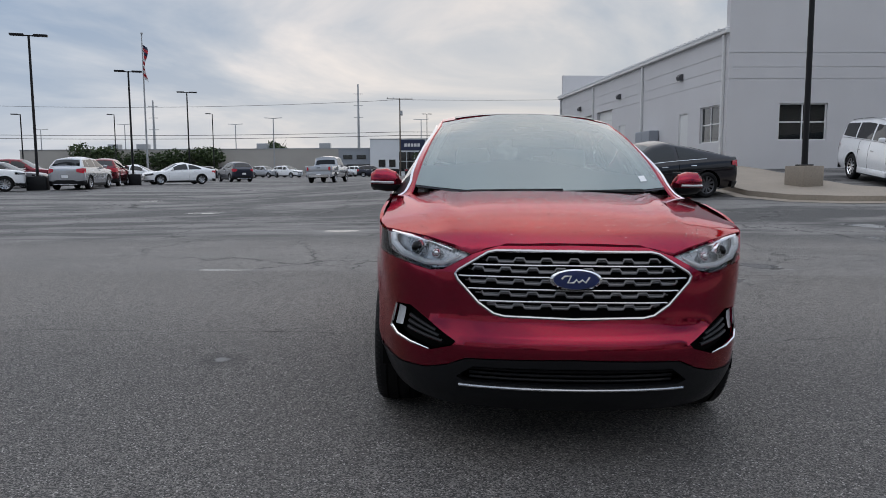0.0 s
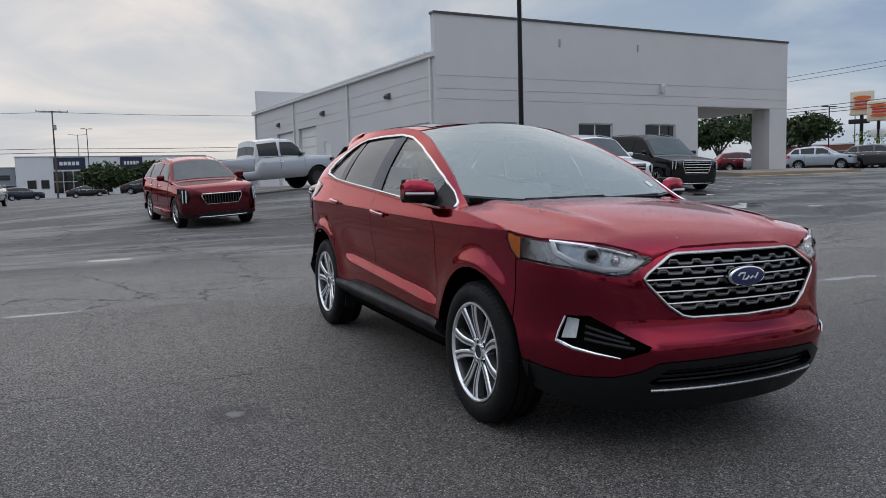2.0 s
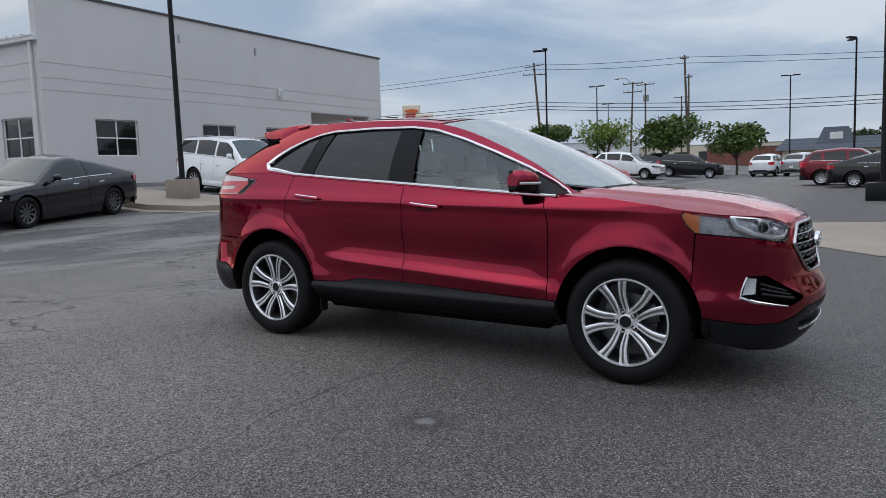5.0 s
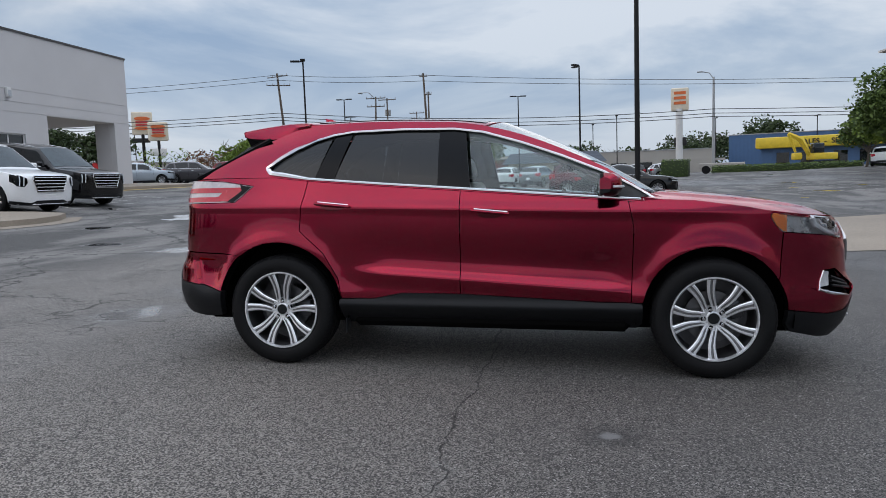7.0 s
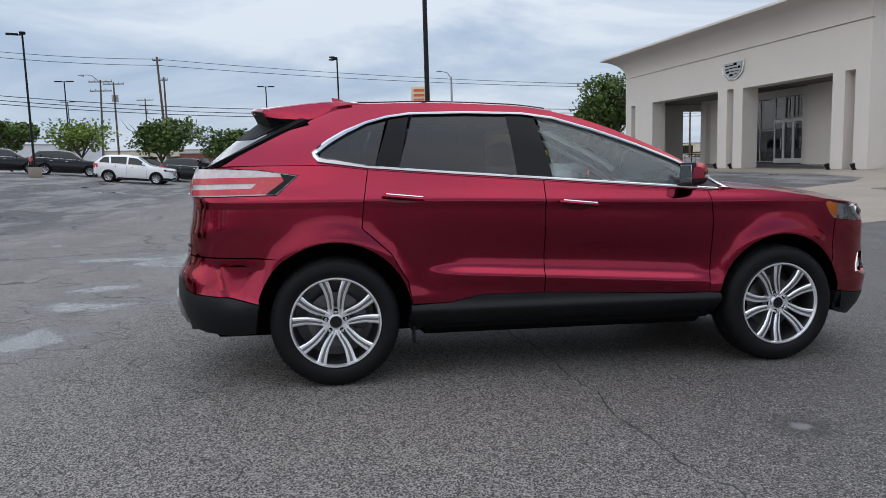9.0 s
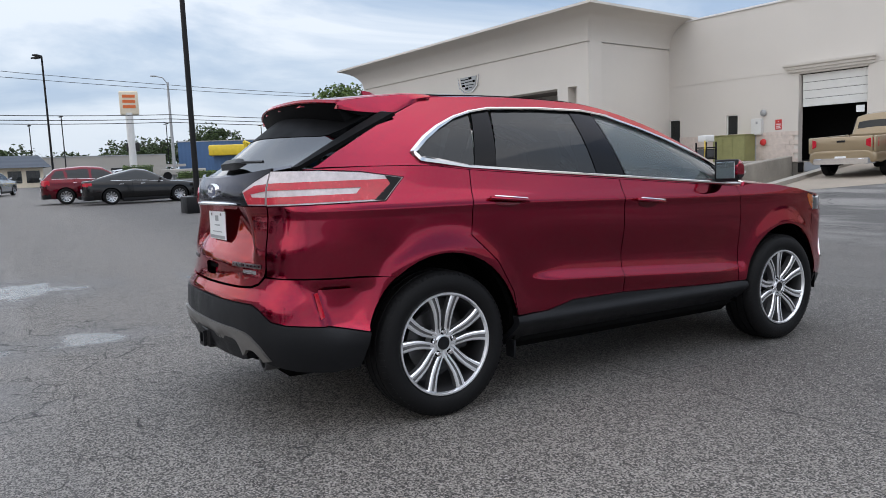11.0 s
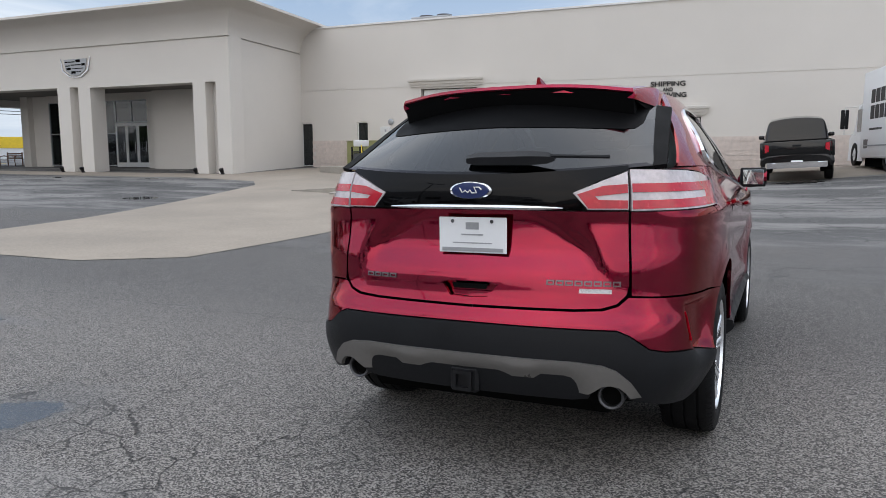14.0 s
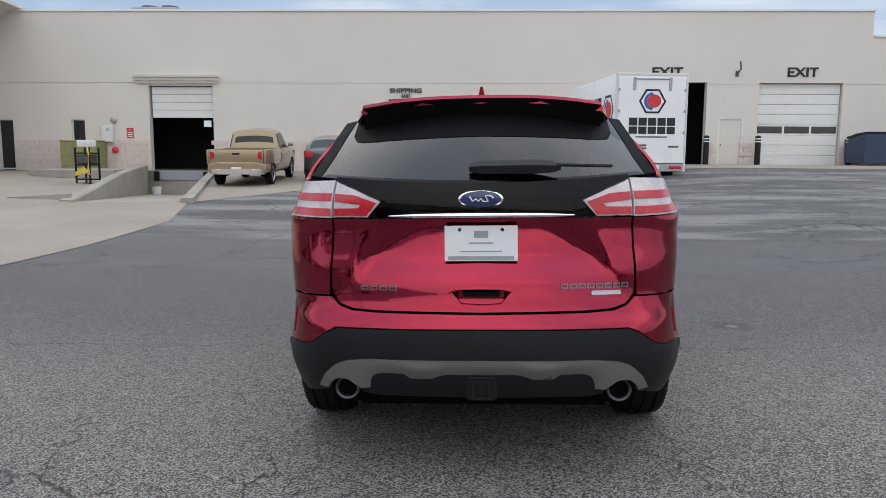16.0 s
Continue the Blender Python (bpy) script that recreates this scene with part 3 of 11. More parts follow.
def clip_grid(poly, step, holes=(), step2=None):
    """A flat mesh in xy that fills poly, less its holes, with vertices on a fine grid so that it can be bent."""
    bm = bmesh.new()
    step2 = step2 or step
    x0, x1 = min(p[0] for p in poly), max(p[0] for p in poly)
    y0, y1 = min(p[1] for p in poly), max(p[1] for p in poly)
    nx, ny = max(2, int(math.ceil((x1 - x0) / step))), max(2, int(math.ceil((y1 - y0) / step2)))
    grid = [[bm.verts.new((x0 + (x1 - x0) * i / nx, y0 + (y1 - y0) * j / ny, 0)) for i in range(nx + 1)] for j in range(ny + 1)]
    for j in range(ny):
        for i in range(nx):
            bm.faces.new((grid[j][i], grid[j][i + 1], grid[j + 1][i + 1], grid[j + 1][i]))
    for pl in (poly, *holes):
        for (ax, ay), (cx, cy) in zip(pl, pl[1:] + pl[:1]):
            ln = math.hypot(cx - ax, cy - ay)
            if ln < 1e-6:
                continue
            nxx, nyy = -(cy - ay) / ln, (cx - ax) / ln
            lx, hx, ly, hy = min(ax, cx) - 1e-4, max(ax, cx) + 1e-4, min(ay, cy) - 1e-4, max(ay, cy) + 1e-4
            hit = []
            for f in bm.faces:
                co = [v.co for v in f.verts]
                if min(v.x for v in co) > hx or max(v.x for v in co) < lx or min(v.y for v in co) > hy or max(v.y for v in co) < ly:
                    continue
                d = [(v.x - ax) * nxx + (v.y - ay) * nyy for v in co]
                if min(d) < -1e-6 and max(d) > 1e-6:
                    hit.append(f)
            if hit:
                geom = hit + list({e for f in hit for e in f.edges}) + list({v for f in hit for v in f.verts})
                bmesh.ops.bisect_plane(bm, geom=geom, dist=1e-5, plane_co=(ax, ay, 0), plane_no=(nxx, nyy, 0))
    gone = []
    for f in bm.faces:
        c = f.calc_center_median()
        if not inside(poly, c.x, c.y) or any(inside(h, c.x, c.y) for h in holes):
            gone.append(f)
    bmesh.ops.delete(bm, geom=gone, context="FACES")
    loose = [v for v in bm.verts if not v.link_faces]
    bmesh.ops.delete(bm, geom=loose, context="VERTS")
    return bm


PIT = [(12.55, -27.3), (15.5, -27.2), (10.95, -13.1), (8.15, -13.6)]
PIT_DIP = [(12.3, -27.9), (16.0, -27.9), (11.35, -13.0), (7.85, -13.9)]


def pit_floor(y):
    """The dock ramp falls from the drive to the dock face."""
    k = (y + 13.35) / -13.9
    return 0.17 - 0.52 * max(0.0, min(1.0, k)) - 0.02


def gh_sheet(x, y):
    z = gh(x, y)
    if inside(PIT_DIP, x, y):
        z = min(z, pit_floor(y) - 0.12)
    return z


def ground_sheet():
    far = [70, 85, 105, 130, 165, 210, 280, 380, 550, 800, 1200, 1800]
    ax = sorted([-v for v in far] + list(np.arange(-60, 60.1, 1.0)) + far)
    fine = list(np.arange(7.75, 16.3, 0.25))
    xs = sorted(set([round(float(v), 3) for v in ax] + [round(float(v), 3) for v in fine]))
    ys = sorted(set([round(float(v), 3) for v in ax] + [round(float(v), 3) for v in np.arange(-28, -12.5, 0.25)]))
    bm = bmesh.new()
    g = [[bm.verts.new((x, y, gh_sheet(x, y))) for x in xs] for y in ys]
    for j in range(len(ys) - 1):
        for i in range(len(xs) - 1):
            bm.faces.new((g[j][i], g[j][i + 1], g[j + 1][i + 1], g[j + 1][i]))
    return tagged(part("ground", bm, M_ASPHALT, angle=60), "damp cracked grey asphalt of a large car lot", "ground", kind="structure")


ground_sheet()


def drape(name, poly, step, dz, material, label, holes=(), lip=0.0):
    bm = clip_grid(poly, step, holes)
    for v in bm.verts:
        v.co.z = gh(v.co.x, v.co.y) + dz
    if lip > 0:
        edge = [e for e in bm.edges if len(e.link_faces) == 1]
        ret = bmesh.ops.extrude_edge_only(bm, edges=edge)
        for v in [q for q in ret["geom"] if isinstance(q, bmesh.types.BMVert)]:
            v.co.z -= lip
    return tagged(part(name, bm, material, angle=50), label, "pavement", kind="structure")


drape("pavement", [(11.7, -1.25), (7.6, -1.65), (6.5, -2.6), (6.5, -6), (6.7, -9.6), (7.9, -13.4), (5.9, -17.2), (-7, -22.6), (-14, -22.3), (-40, -22.5), (-40, -29.5), (21, -27.4), (21.7, -21),
                   (44, -20.2), (44, -18.6), (30, -18.4), (22, -18.6), (17.6, -17.4), (16.3, -15.9), (12.8, -6), (11.9, -2.5)], 1.0, 0.008, M_CONCRETE,
      "pale stained concrete drive in front of the beige building", [PIT])
drape("kerb_island", [(7.4, 15.9), (7.5, 14.4), (8.2, 13.45), (9.3, 13.05), (10.6, 13.0), (11.7, 13.2), (12.5, 13.65), (12.2, 14.4), (10.9, 15.4), (10.5, 18), (10.75, 24.1), (8.6, 24.1), (7.9, 20)], 0.6, 0.15, M_CONCRETE,
      "raised pale concrete kerb island at the grey building", lip=0.4)
drape("kerb_gutter", [(7.0, 16.0), (7.1, 14.2), (7.95, 13.1), (9.2, 12.65), (10.7, 12.6), (11.9, 12.8), (13.0, 13.5), (12.5, 13.65), (11.7, 13.2), (10.6, 13.0), (9.3, 13.05), (8.2, 13.45), (7.5, 14.4), (7.4, 15.9)], 0.6, 0.012, M_CONCRETE,
      "pale concrete gutter round the kerb island")
drape("kerb_walk", [(25.2, 21.2), (34, 21.4), (34, 30), (25.2, 30)], 1.5, 0.15, M_CONCRETE, "raised concrete walk under the entrance porch", lip=0.4)


def frame_of(p, q):
    """A wall's own axes: x along it from p to q, y into the building, z up."""
    d = Vector((q[0] - p[0], q[1] - p[1], 0)).normalized()
    n = Vector((-d.y, d.x, 0))
    m = Matrix((d, n, Vector((0, 0, 1)))).transposed().to_4x4()
    m.translation = (p[0], p[1], 0)
    return m


def wall_bm(bm, length, z0, z1, thick, openings=(), grooves=(), gw=0.03, s0=0.0, gd=0.02):
    """A wall along local x with openings (s0, s1, z0, z1) right through it and shallow level reveal joints."""
    xs = sorted({s0, length, *[o[0] for o in openings], *[o[1] for o in openings]})
    zs = sorted({z0, z1, *[o[2] for o in openings], *[o[3] for o in openings], *[g for g in grooves], *[g + gw for g in grooves]})
    xs, zs = [x for x in xs if s0 <= x <= length], [z for z in zs if z0 <= z <= z1]
    for za, zb in zip(zs, zs[1:]):
        gr = any(abs(za - g) < 1e-6 for g in grooves)
        for xa, xb in zip(xs, xs[1:]):
            xc, zc = (xa + xb) / 2, (za + zb) / 2
            if any(o[0] < xc < o[1] and o[2] < zc < o[3] for o in openings):
                continue
            bx(bm, xa, xb, gd if gr else 0.0, thick, za, zb)
    return bm


def setting(name, bm, material, m, label, category, angle=30):
    ob = part(name, bm, material, angle=angle)
    ob.matrix_basis = m
    return tagged(ob, label, category, kind="structure")


def window_unit(name, m, s0, s1, z0, z1, cols, rows, label, depth=0.12, bar=0.05, pane=None, frame_mat=None):
    """A framed window in an opening of a wall: frame, sill and each pane."""
    r = root(name, m, label, "window", kind="structure")
    bm = bmesh.new()
    f = bar
    for a, b_, c, d in ((s0, s1, z0, z0 + f), (s0, s1, z1 - f, z1), (s0, s0 + f, z0 + f, z1 - f), (s1 - f, s1, z0 + f, z1 - f)):
        bx(bm, a, b_, depth - 0.04, depth + 0.04, c, d)
    for i in range(1, cols):
        x = s0 + (s1 - s0) * i / cols
        bx(bm, x - f / 2, x + f / 2, depth - 0.04, depth + 0.04, z0 + f, z1 - f)
    for j in range(1, rows):
        z = z0 + (z1 - z0) * j / rows
        bx(bm, s0 + f, s1 - f, depth - 0.036, depth + 0.036, z - f / 2, z + f / 2)
    part("window_frame", bm, frame_mat or M_WHITE_TRIM, r)
    for i in range(cols):
        for j in range(rows):
            xa, xb = s0 + (s1 - s0) * i / cols + f / 2, s0 + (s1 - s0) * (i + 1) / cols - f / 2
            za, zb = z0 + (z1 - z0) * j / rows + f / 2, z0 + (z1 - z0) * (j + 1) / rows - f / 2
            bm = bmesh.new()
            bx(bm, xa, xb, depth - 0.006, depth + 0.006, za, zb)
            part("pane", bm, pane or M_GLASS_DARK, r)
    return r


def overhead_door(name, m, s0, s1, z0, z1, rows, label, depth=0.2, glazed=None):
    """A sectional door: one ribbed panel a row, with a row of panes if given."""
    r = root(name, m, label, "door", kind="structure")
    h = (z1 - z0) / rows
    for j in range(rows):
        za, zb = z0 + j * h, z0 + (j + 1) * h - 0.015
        bm = bmesh.new()
        if glazed is not None and j == glazed:
            n, g = 3, 0.09
            w = (s1 - s0) / n
            bx(bm, s0, s1, depth, depth + 0.05, za, za + 0.06)
            bx(bm, s0, s1, depth, depth + 0.05, zb - 0.06, zb)
            for i in range(n + 1):
                xc = s0 + i * w
                bx(bm, max(s0, xc - g / 2), min(s1, xc + g / 2), depth, depth + 0.05, za + 0.06, zb - 0.06)
            part("panel", bm, M_DOOR_PANEL, r)
            for i in range(n):
                bm = bmesh.new()
                bx(bm, s0 + i * w + g / 2, s0 + (i + 1) * w - g / 2, depth + 0.02, depth + 0.03, za + 0.06, zb - 0.06)
                part("pane", bm, M_GLASS_DARK, r)
            continue
        bx(bm, s0, s1, depth, depth + 0.05, za, zb, 0.008)
        for k in range(3):
            zc = za + (k + 0.5) * (zb - za) / 3
            bx(bm, s0 + 0.03, s1 - 0.03, depth - 0.008, depth + 0.002, zc - 0.02, zc + 0.02)
        part("panel", bm, M_DOOR_PANEL, r)
    return r


# grey building: front
FA = frame_of((10.5, 24.2), (32.3, 24.9))
bm = bmesh.new()
A_WIN = [(2.1, 4.05, 2.4, 3.88), (7.55, 9.6, 2.4, 3.88), (11.68, 13.7, 2.4, 3.88)]
wall_bm(bm, 22.03, 0.3, 8.45, 0.35, A_WIN + [(15.25, 20.65, 0.3, 4.82)], (4.83, 5.28, 5.84))
setting("wall_grey_front", bm, M_STUCCO_GREY, FA, "grey stucco front wall with reveal joints and a porch opening", "wall")
for o in A_WIN:
    window_unit("window_grey_front", FA, *o, 2, 2, "white framed window of four dark panes in grey stucco")
bm = bmesh.new()
bx(bm, -0.05, 22.08, -0.05, 0.4, 8.45, 8.55)
setting("parapet_coping", bm, M_TRIM_DARK, FA, "dark metal coping on the grey parapet", "trim")
# its side wall, with eave, and the room behind closed
SA = frame_of((7.8, 51.2), (10.5, 24.2))
SL = 27.13


def sflip(a, b_, c, d):
    return (SL - b_, SL - a, c, d)


A_SIDE = [sflip(0.68, 2.5, 2.37, 3.9), sflip(3.75, 4.75, 1.35, 3.8), sflip(12.3, 13.35, 1.4, 3.82), sflip(14.6, 17.7, 1.3, 4.88), sflip(18.6, 22.1, 1.3, 4.85)]
bm = bmesh.new()
wall_bm(bm, SL, 0.3, 6.75, 0.3, A_SIDE, (4.83, 5.28, 5.84))
setting("wall_grey_side", bm, M_STUCCO_GREY, SA, "grey stucco side wall with doors and reveal joints", "wall")
window_unit("window_grey_side", SA, *A_SIDE[0], 2, 2, "white framed window of four dark panes in the grey side wall")
for o in A_SIDE[3:]:
    overhead_door("door_overhead", SA, *o, 6, "closed white sectional overhead door in the grey side wall")
for o in A_SIDE[1:3]:
    r = root("door_side", SA, "closed pale grey steel door in the grey side wall", "door", kind="structure")
    bm = bmesh.new(); bx(bm, o[0] + 0.05, o[1] - 0.05, 0.05, 0.1, o[2], o[3] - 0.05, 0.006); part("door_leaf", bm, M_WHITE_METAL, r)
    bm = bmesh.new()
    for a, b_, c, d in ((o[0], o[0] + 0.05, o[2], o[3]), (o[1] - 0.05, o[1], o[2], o[3]), (o[0] + 0.05, o[1] - 0.05, o[3] - 0.05, o[3])):
        bx(bm, a, b_, 0.02, 0.14, c, d)
    part("door_frame", bm, M_WHITE_TRIM, r)
    bm = bmesh.new(); cyl(bm, (o[0] + 0.13, 0.05, o[2] + 1.0), (o[0] + 0.13, -0.02, o[2] + 1.0), 0.03); part("door_handle", bm, M_CHROME, r)
bm = bmesh.new()
bx(bm, -0.3, SL + 0.02, -0.18, 0.02, 6.62, 6.82, 0.03)
setting("eave_gutter", bm, M_WHITE_METAL, SA, "white metal gutter along the eave of the side wall", "gutter")
bm = bmesh.new()
prism(bm, [(-0.3, -0.2, 6.83), (-0.3, 12, 8.2), (-0.3, 12, 8.15), (-0.3, -0.2, 6.78)], (0, 0, 0), (SL + 0.28, 0, 0))
setting("roof_grey", bm, striped("ribbed_roof", (0.55, 0.56, 0.57), "X", 0.4, 0.5), SA, "pale ribbed metal roof behind the parapet", "roof")
bm = bmesh.new()
for k in range(66):
    x = k * 0.41 - 0.2
    bx(bm, x, x + 0.05, -0.2, 1.5, 6.83 + 0.0, 6.90, 0, m=Matrix.Translation((0, 0, 0)))
setting("roof_seams", bm, M_WHITE_METAL, SA, "raised seam ends along the eave", "roof")
for s in (0.35, 9.5, 18.4, 26.9):
    bm = bmesh.new()
    x = SL - s
    bx(bm, x - 0.06, x + 0.06, -0.12, 0.0, 1.45, 6.62, 0.02)
    bx(bm, x - 0.08, x + 0.08, -0.3, -0.0, 1.3, 1.45, 0.02)
    for z in (2.5, 4.2, 5.9):
        bx(bm, x - 0.08, x + 0.08, -0.13, 0.01, z, z + 0.04)
    r = tagged(part("downspout", bm, M_WHITE_METAL), "white rectangular downspout on the grey side wall", "downspout", "downspouts")
    r.matrix_basis = SA
bm = bmesh.new()
wall_bm(bm, 14, 0.3, 8.4, 0.3)
setting("wall_grey_far", bm, M_STUCCO_GREY, frame_of((21.8, 52.6), (7.8, 51.2)), "grey far parapet wall", "wall")
bm = bmesh.new()
bx(bm, 0.4, 15.1, 0.36, 0.5, 0.3, 6.5)
bx(bm, 15.0, 15.2, 0.36, 20, 0.3, 6.5)
setting("wall_grey_inner", bm, M_STUCCO_GREY, FA @ Matrix.Translation((0, 3.5, 0)), "plain inner walls of the grey building", "wall")
# porch: ceiling, storefront glass
bm = bmesh.new()
bx(bm, 15.1, 22.0, 0.36, 6.0, 4.83, 5.1)
setting("ceiling_porch", bm, M_STUCCO_GREY, FA, "plain grey porch ceiling", "ceiling")
bm = bmesh.new()
bx(bm, 14.9, 15.22, 0.35, 6.0, 0.3, 4.83)
bx(bm, 20.65, 22.03, 0.36, 1.2, 0.3, 4.83)
setting("wall_porch", bm, M_STUCCO_GREY, FA, "grey porch pier and return wall", "wall")
window_unit("window_storefront", FA @ Matrix.Translation((0, 3.2, 0)), 15.3, 18.0, 1.35, 4.82, 2, 3, "tall clear storefront glazing in grey frames under the porch", pane=M_GLASS_CLEAR, frame_mat=M_GALV)
window_unit("window_storefront", FA @ Matrix.Translation((18.0, 3.2, 0)) @ Matrix.Rotation(radians(90), 4, "Z"), 0.0, 2.8, 1.35, 4.82, 2, 3, "tall clear storefront glazing in grey frames at the porch corner", pane=M_GLASS_CLEAR, frame_mat=M_GALV)

# beige building: long wall
FB = frame_of((40, -26.8), (-40, -29.6))
B_OPEN = [(24.48, 27.43, 0.3, 4.57), (35.7, 37.65, 0.3, 2.95), (50.34, 51.44, 0.3, 3.2), (46.1, 49.76, 0.3, 4.77), (52.06, 55.77, 0.3, 4.75), (17.4, 18.1, 0.3, 3.02), (20.83, 21.45, 2.0, 3.03)]
bm = bmesh.new()
wall_bm(bm, 56.9, -0.2, 7.85, 0.35, [(a, b_, -0.2 if c == 0.3 else c, d) for a, b_, c, d in B_OPEN], (4.67,), s0=17.0)
wall_bm(bm, 80, 0.3, 6.75, 0.35, (), (4.67,), s0=56.9)
setting("wall_beige", bm, M_STUCCO_BEIGE, FB, "long cream stucco wall with dock and exit doors", "wall")
bm = bmesh.new()
bx(bm, 17, 56.95, -0.06, 0.4, 7.85, 7.93)
bx(bm, 56.95, 80, -0.06, 0.4, 6.75, 6.83)
setting("parapet_coping_beige", bm, M_WHITE_TRIM, FB, "pale coping along the cream wall", "trim")
# Bay walls coloured near black: the unlit depth is put into their colour.
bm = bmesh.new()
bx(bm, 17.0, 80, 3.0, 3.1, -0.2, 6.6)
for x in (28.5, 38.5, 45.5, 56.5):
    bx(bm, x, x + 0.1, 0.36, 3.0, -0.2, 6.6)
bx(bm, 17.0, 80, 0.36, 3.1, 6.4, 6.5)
setting("wall_beige_inner", bm, M_BAY_SHADE, FB, "near-black walls standing in for the shade of the service bays", "wall")
# split-face block base of the long wall
bm = bmesh.new()
rb = random.Random(5)
for j in range(7):
    z = 0.70 + 0.2 * j
    x = 18.12 + (0.2 if j % 2 else 0.0)
    while x < 56.9:
        a, b_ = x, min(x + 0.392, 56.9)
        if not any(o[0] - 0.05 < (a + b_) / 2 < o[1] + 0.05 and o[2] < z + 0.1 < o[3] + 0.1 for o in B_OPEN):
            bx(bm, a, b_, -0.045 - rb.random() * 0.02, 0.0, z, z + 0.193)
        x += 0.4
setting("block_base", bm, M_BLOCK, FB, "pink split-face block courses along the wall base", "wall")
bpy.data.objects["block_base"]["kind"] = "stuff"


def cornice(m, s0, s1, z0, label):
    bm = bmesh.new()
    pts = [(0, 0.0), (-0.10, 0.0), (-0.12, 0.10), (-0.18, 0.12), (-0.20, 0.22), (-0.28, 0.26), (-0.30, 0.36), (0, 0.40)]
    e = [(s0 - 0.0, p[0], z0 + p[1]) for p in pts]
    loft(bm, [[Vector((s0 + 0.12 - (-y) * 0.6, y, z)) for _, y, z in e], [Vector((s1 - 0.12 + (-y) * 0.6, y, z)) for _, y, z in e]])
    ob = part("door_cornice", bm, M_STUCCO_BEIGE)
    ob.matrix_basis = m
    return tagged(ob, label, "cornice", kind="structure")


cornice(FB, 23.9, 27.8, 4.66, "moulded cream cornice over the dock door")
cornice(FB, 35.3, 37.95, 3.02, "moulded cream cornice over the receiving door")
overhead_door("door_dock", FB, 24.55, 27.36, 3.13, 4.55, 4, "half raised white sectional dock door above a dark bay")
overhead_door("door_exit", FB, 52.1, 55.73, 1.12, 4.73, 8, "closed white sectional exit door with a row of dark panes", glazed=3)
r = root("door_receiving", FB, "closed cream steel receiving door", "door", kind="structure")
bm = bmesh.new(); bx(bm, 35.75, 37.6, 0.06, 0.12, 0.6, 2.9, 0.01); part("door_leaf", bm, M_STUCCO_BEIGE, r)
bm = bmesh.new(); bx(bm, 36.1, 37.2, 0.045, 0.06, 2.35, 2.75); part("notice", bm, M_PLATE, r, "white notice with unreadable lines")
for k in range(3):
    bm = bmesh.new(); bx(bm, 36.2, 37.1, 0.04, 0.0455, 2.42 + 0.1 * k, 2.47 + 0.1 * k); part("line", bm, M_INK, r)
r = root("door_man", FB, "closed cream steel door between the exit bays", "door", kind="structure")
bm = bmesh.new(); bx(bm, 50.4, 51.38, 0.05, 0.1, 1.0, 3.14, 0.006); part("door_leaf", bm, M_STUCCO_BEIGE, r)
bm = bmesh.new()
for a, b_, c, d in ((50.34, 50.4, 1.0, 3.2), (51.38, 51.44, 1.0, 3.2), (50.4, 51.38, 3.14, 3.2)):
    bx(bm, a, b_, 0.01, 0.14, c, d)
part("door_frame", bm, M_WHITE_TRIM, r)
bm = bmesh.new(); cyl(bm, (50.48, 0.05, 2.0), (50.48, -0.03, 2.0), 0.035); part("door_handle", bm, M_CHROME, r)
window_unit("window_beige", FB, 20.83, 21.45, 2.0, 3.03, 1, 1, "small dark window in a thin white frame", bar=0.04)
window_unit("window_beige", FB, 17.4, 18.1, 0.75, 3.02, 1, 1, "tall dark glazed door in a thin white frame", bar=0.04)

# showroom: front wall with piers, swept cornice, recessed entrance
FS = frame_of((48, -20.0), (12, -21.26))
S0, S1, SB, SH = 4.15, 26.3, 0.3, 6.65
S_OPEN = [(5.0, 5.6, SB, 4.72), (8.0, 15.43, SB, 4.72), (16.3, 16.89, SB, 4.72), (17.7, 24.17, SB, 4.66), (24.9, 25.5, SB, 4.66)]
bm = bmesh.new()
wall_bm(bm, S1, SB, SH, 0.9, S_OPEN, (6.585,), 0.06, s0=S0, gd=0.10)
setting("wall_showroom", bm, M_STUCCO_BEIGE, FS, "cream stucco showroom front with deep piers and openings", "wall")
bm = bmesh.new()
for a, b_ in ((5.0, 5.6), (16.3, 16.89), (24.9, 25.5)):
    bx(bm, a, b_, 0.5, 0.88, SB, 4.74)
setting("wall_showroom_slot", bm, M_STUCCO_BEIGE, FS, "recessed backs of the narrow slots", "wall")


def swept(bm, path, prof):
    """A moulding profile (out, up) swept along a plan path with mitred corners; the path's outside is to its right."""
    rings = []
    n = len(path)
    for i, p in enumerate(path):
        a = Vector(path[i]) - Vector(path[i - 1]) if i > 0 else Vector(path[1]) - Vector(path[0])
        b = Vector(path[i + 1]) - Vector(path[i]) if i < n - 1 else a
        a, b = a.normalized(), b.normalized()
        na, nb = Vector((a.y, -a.x)), Vector((b.y, -b.x))
        t = (na + nb)
        t = t / max(0.2, t.dot(na)) if t.length > 1e-6 else na
        rings.append([Vector((p[0] + t.x * o, p[1] + t.y * o, z)) for o, z in prof])
    loft(bm, rings)


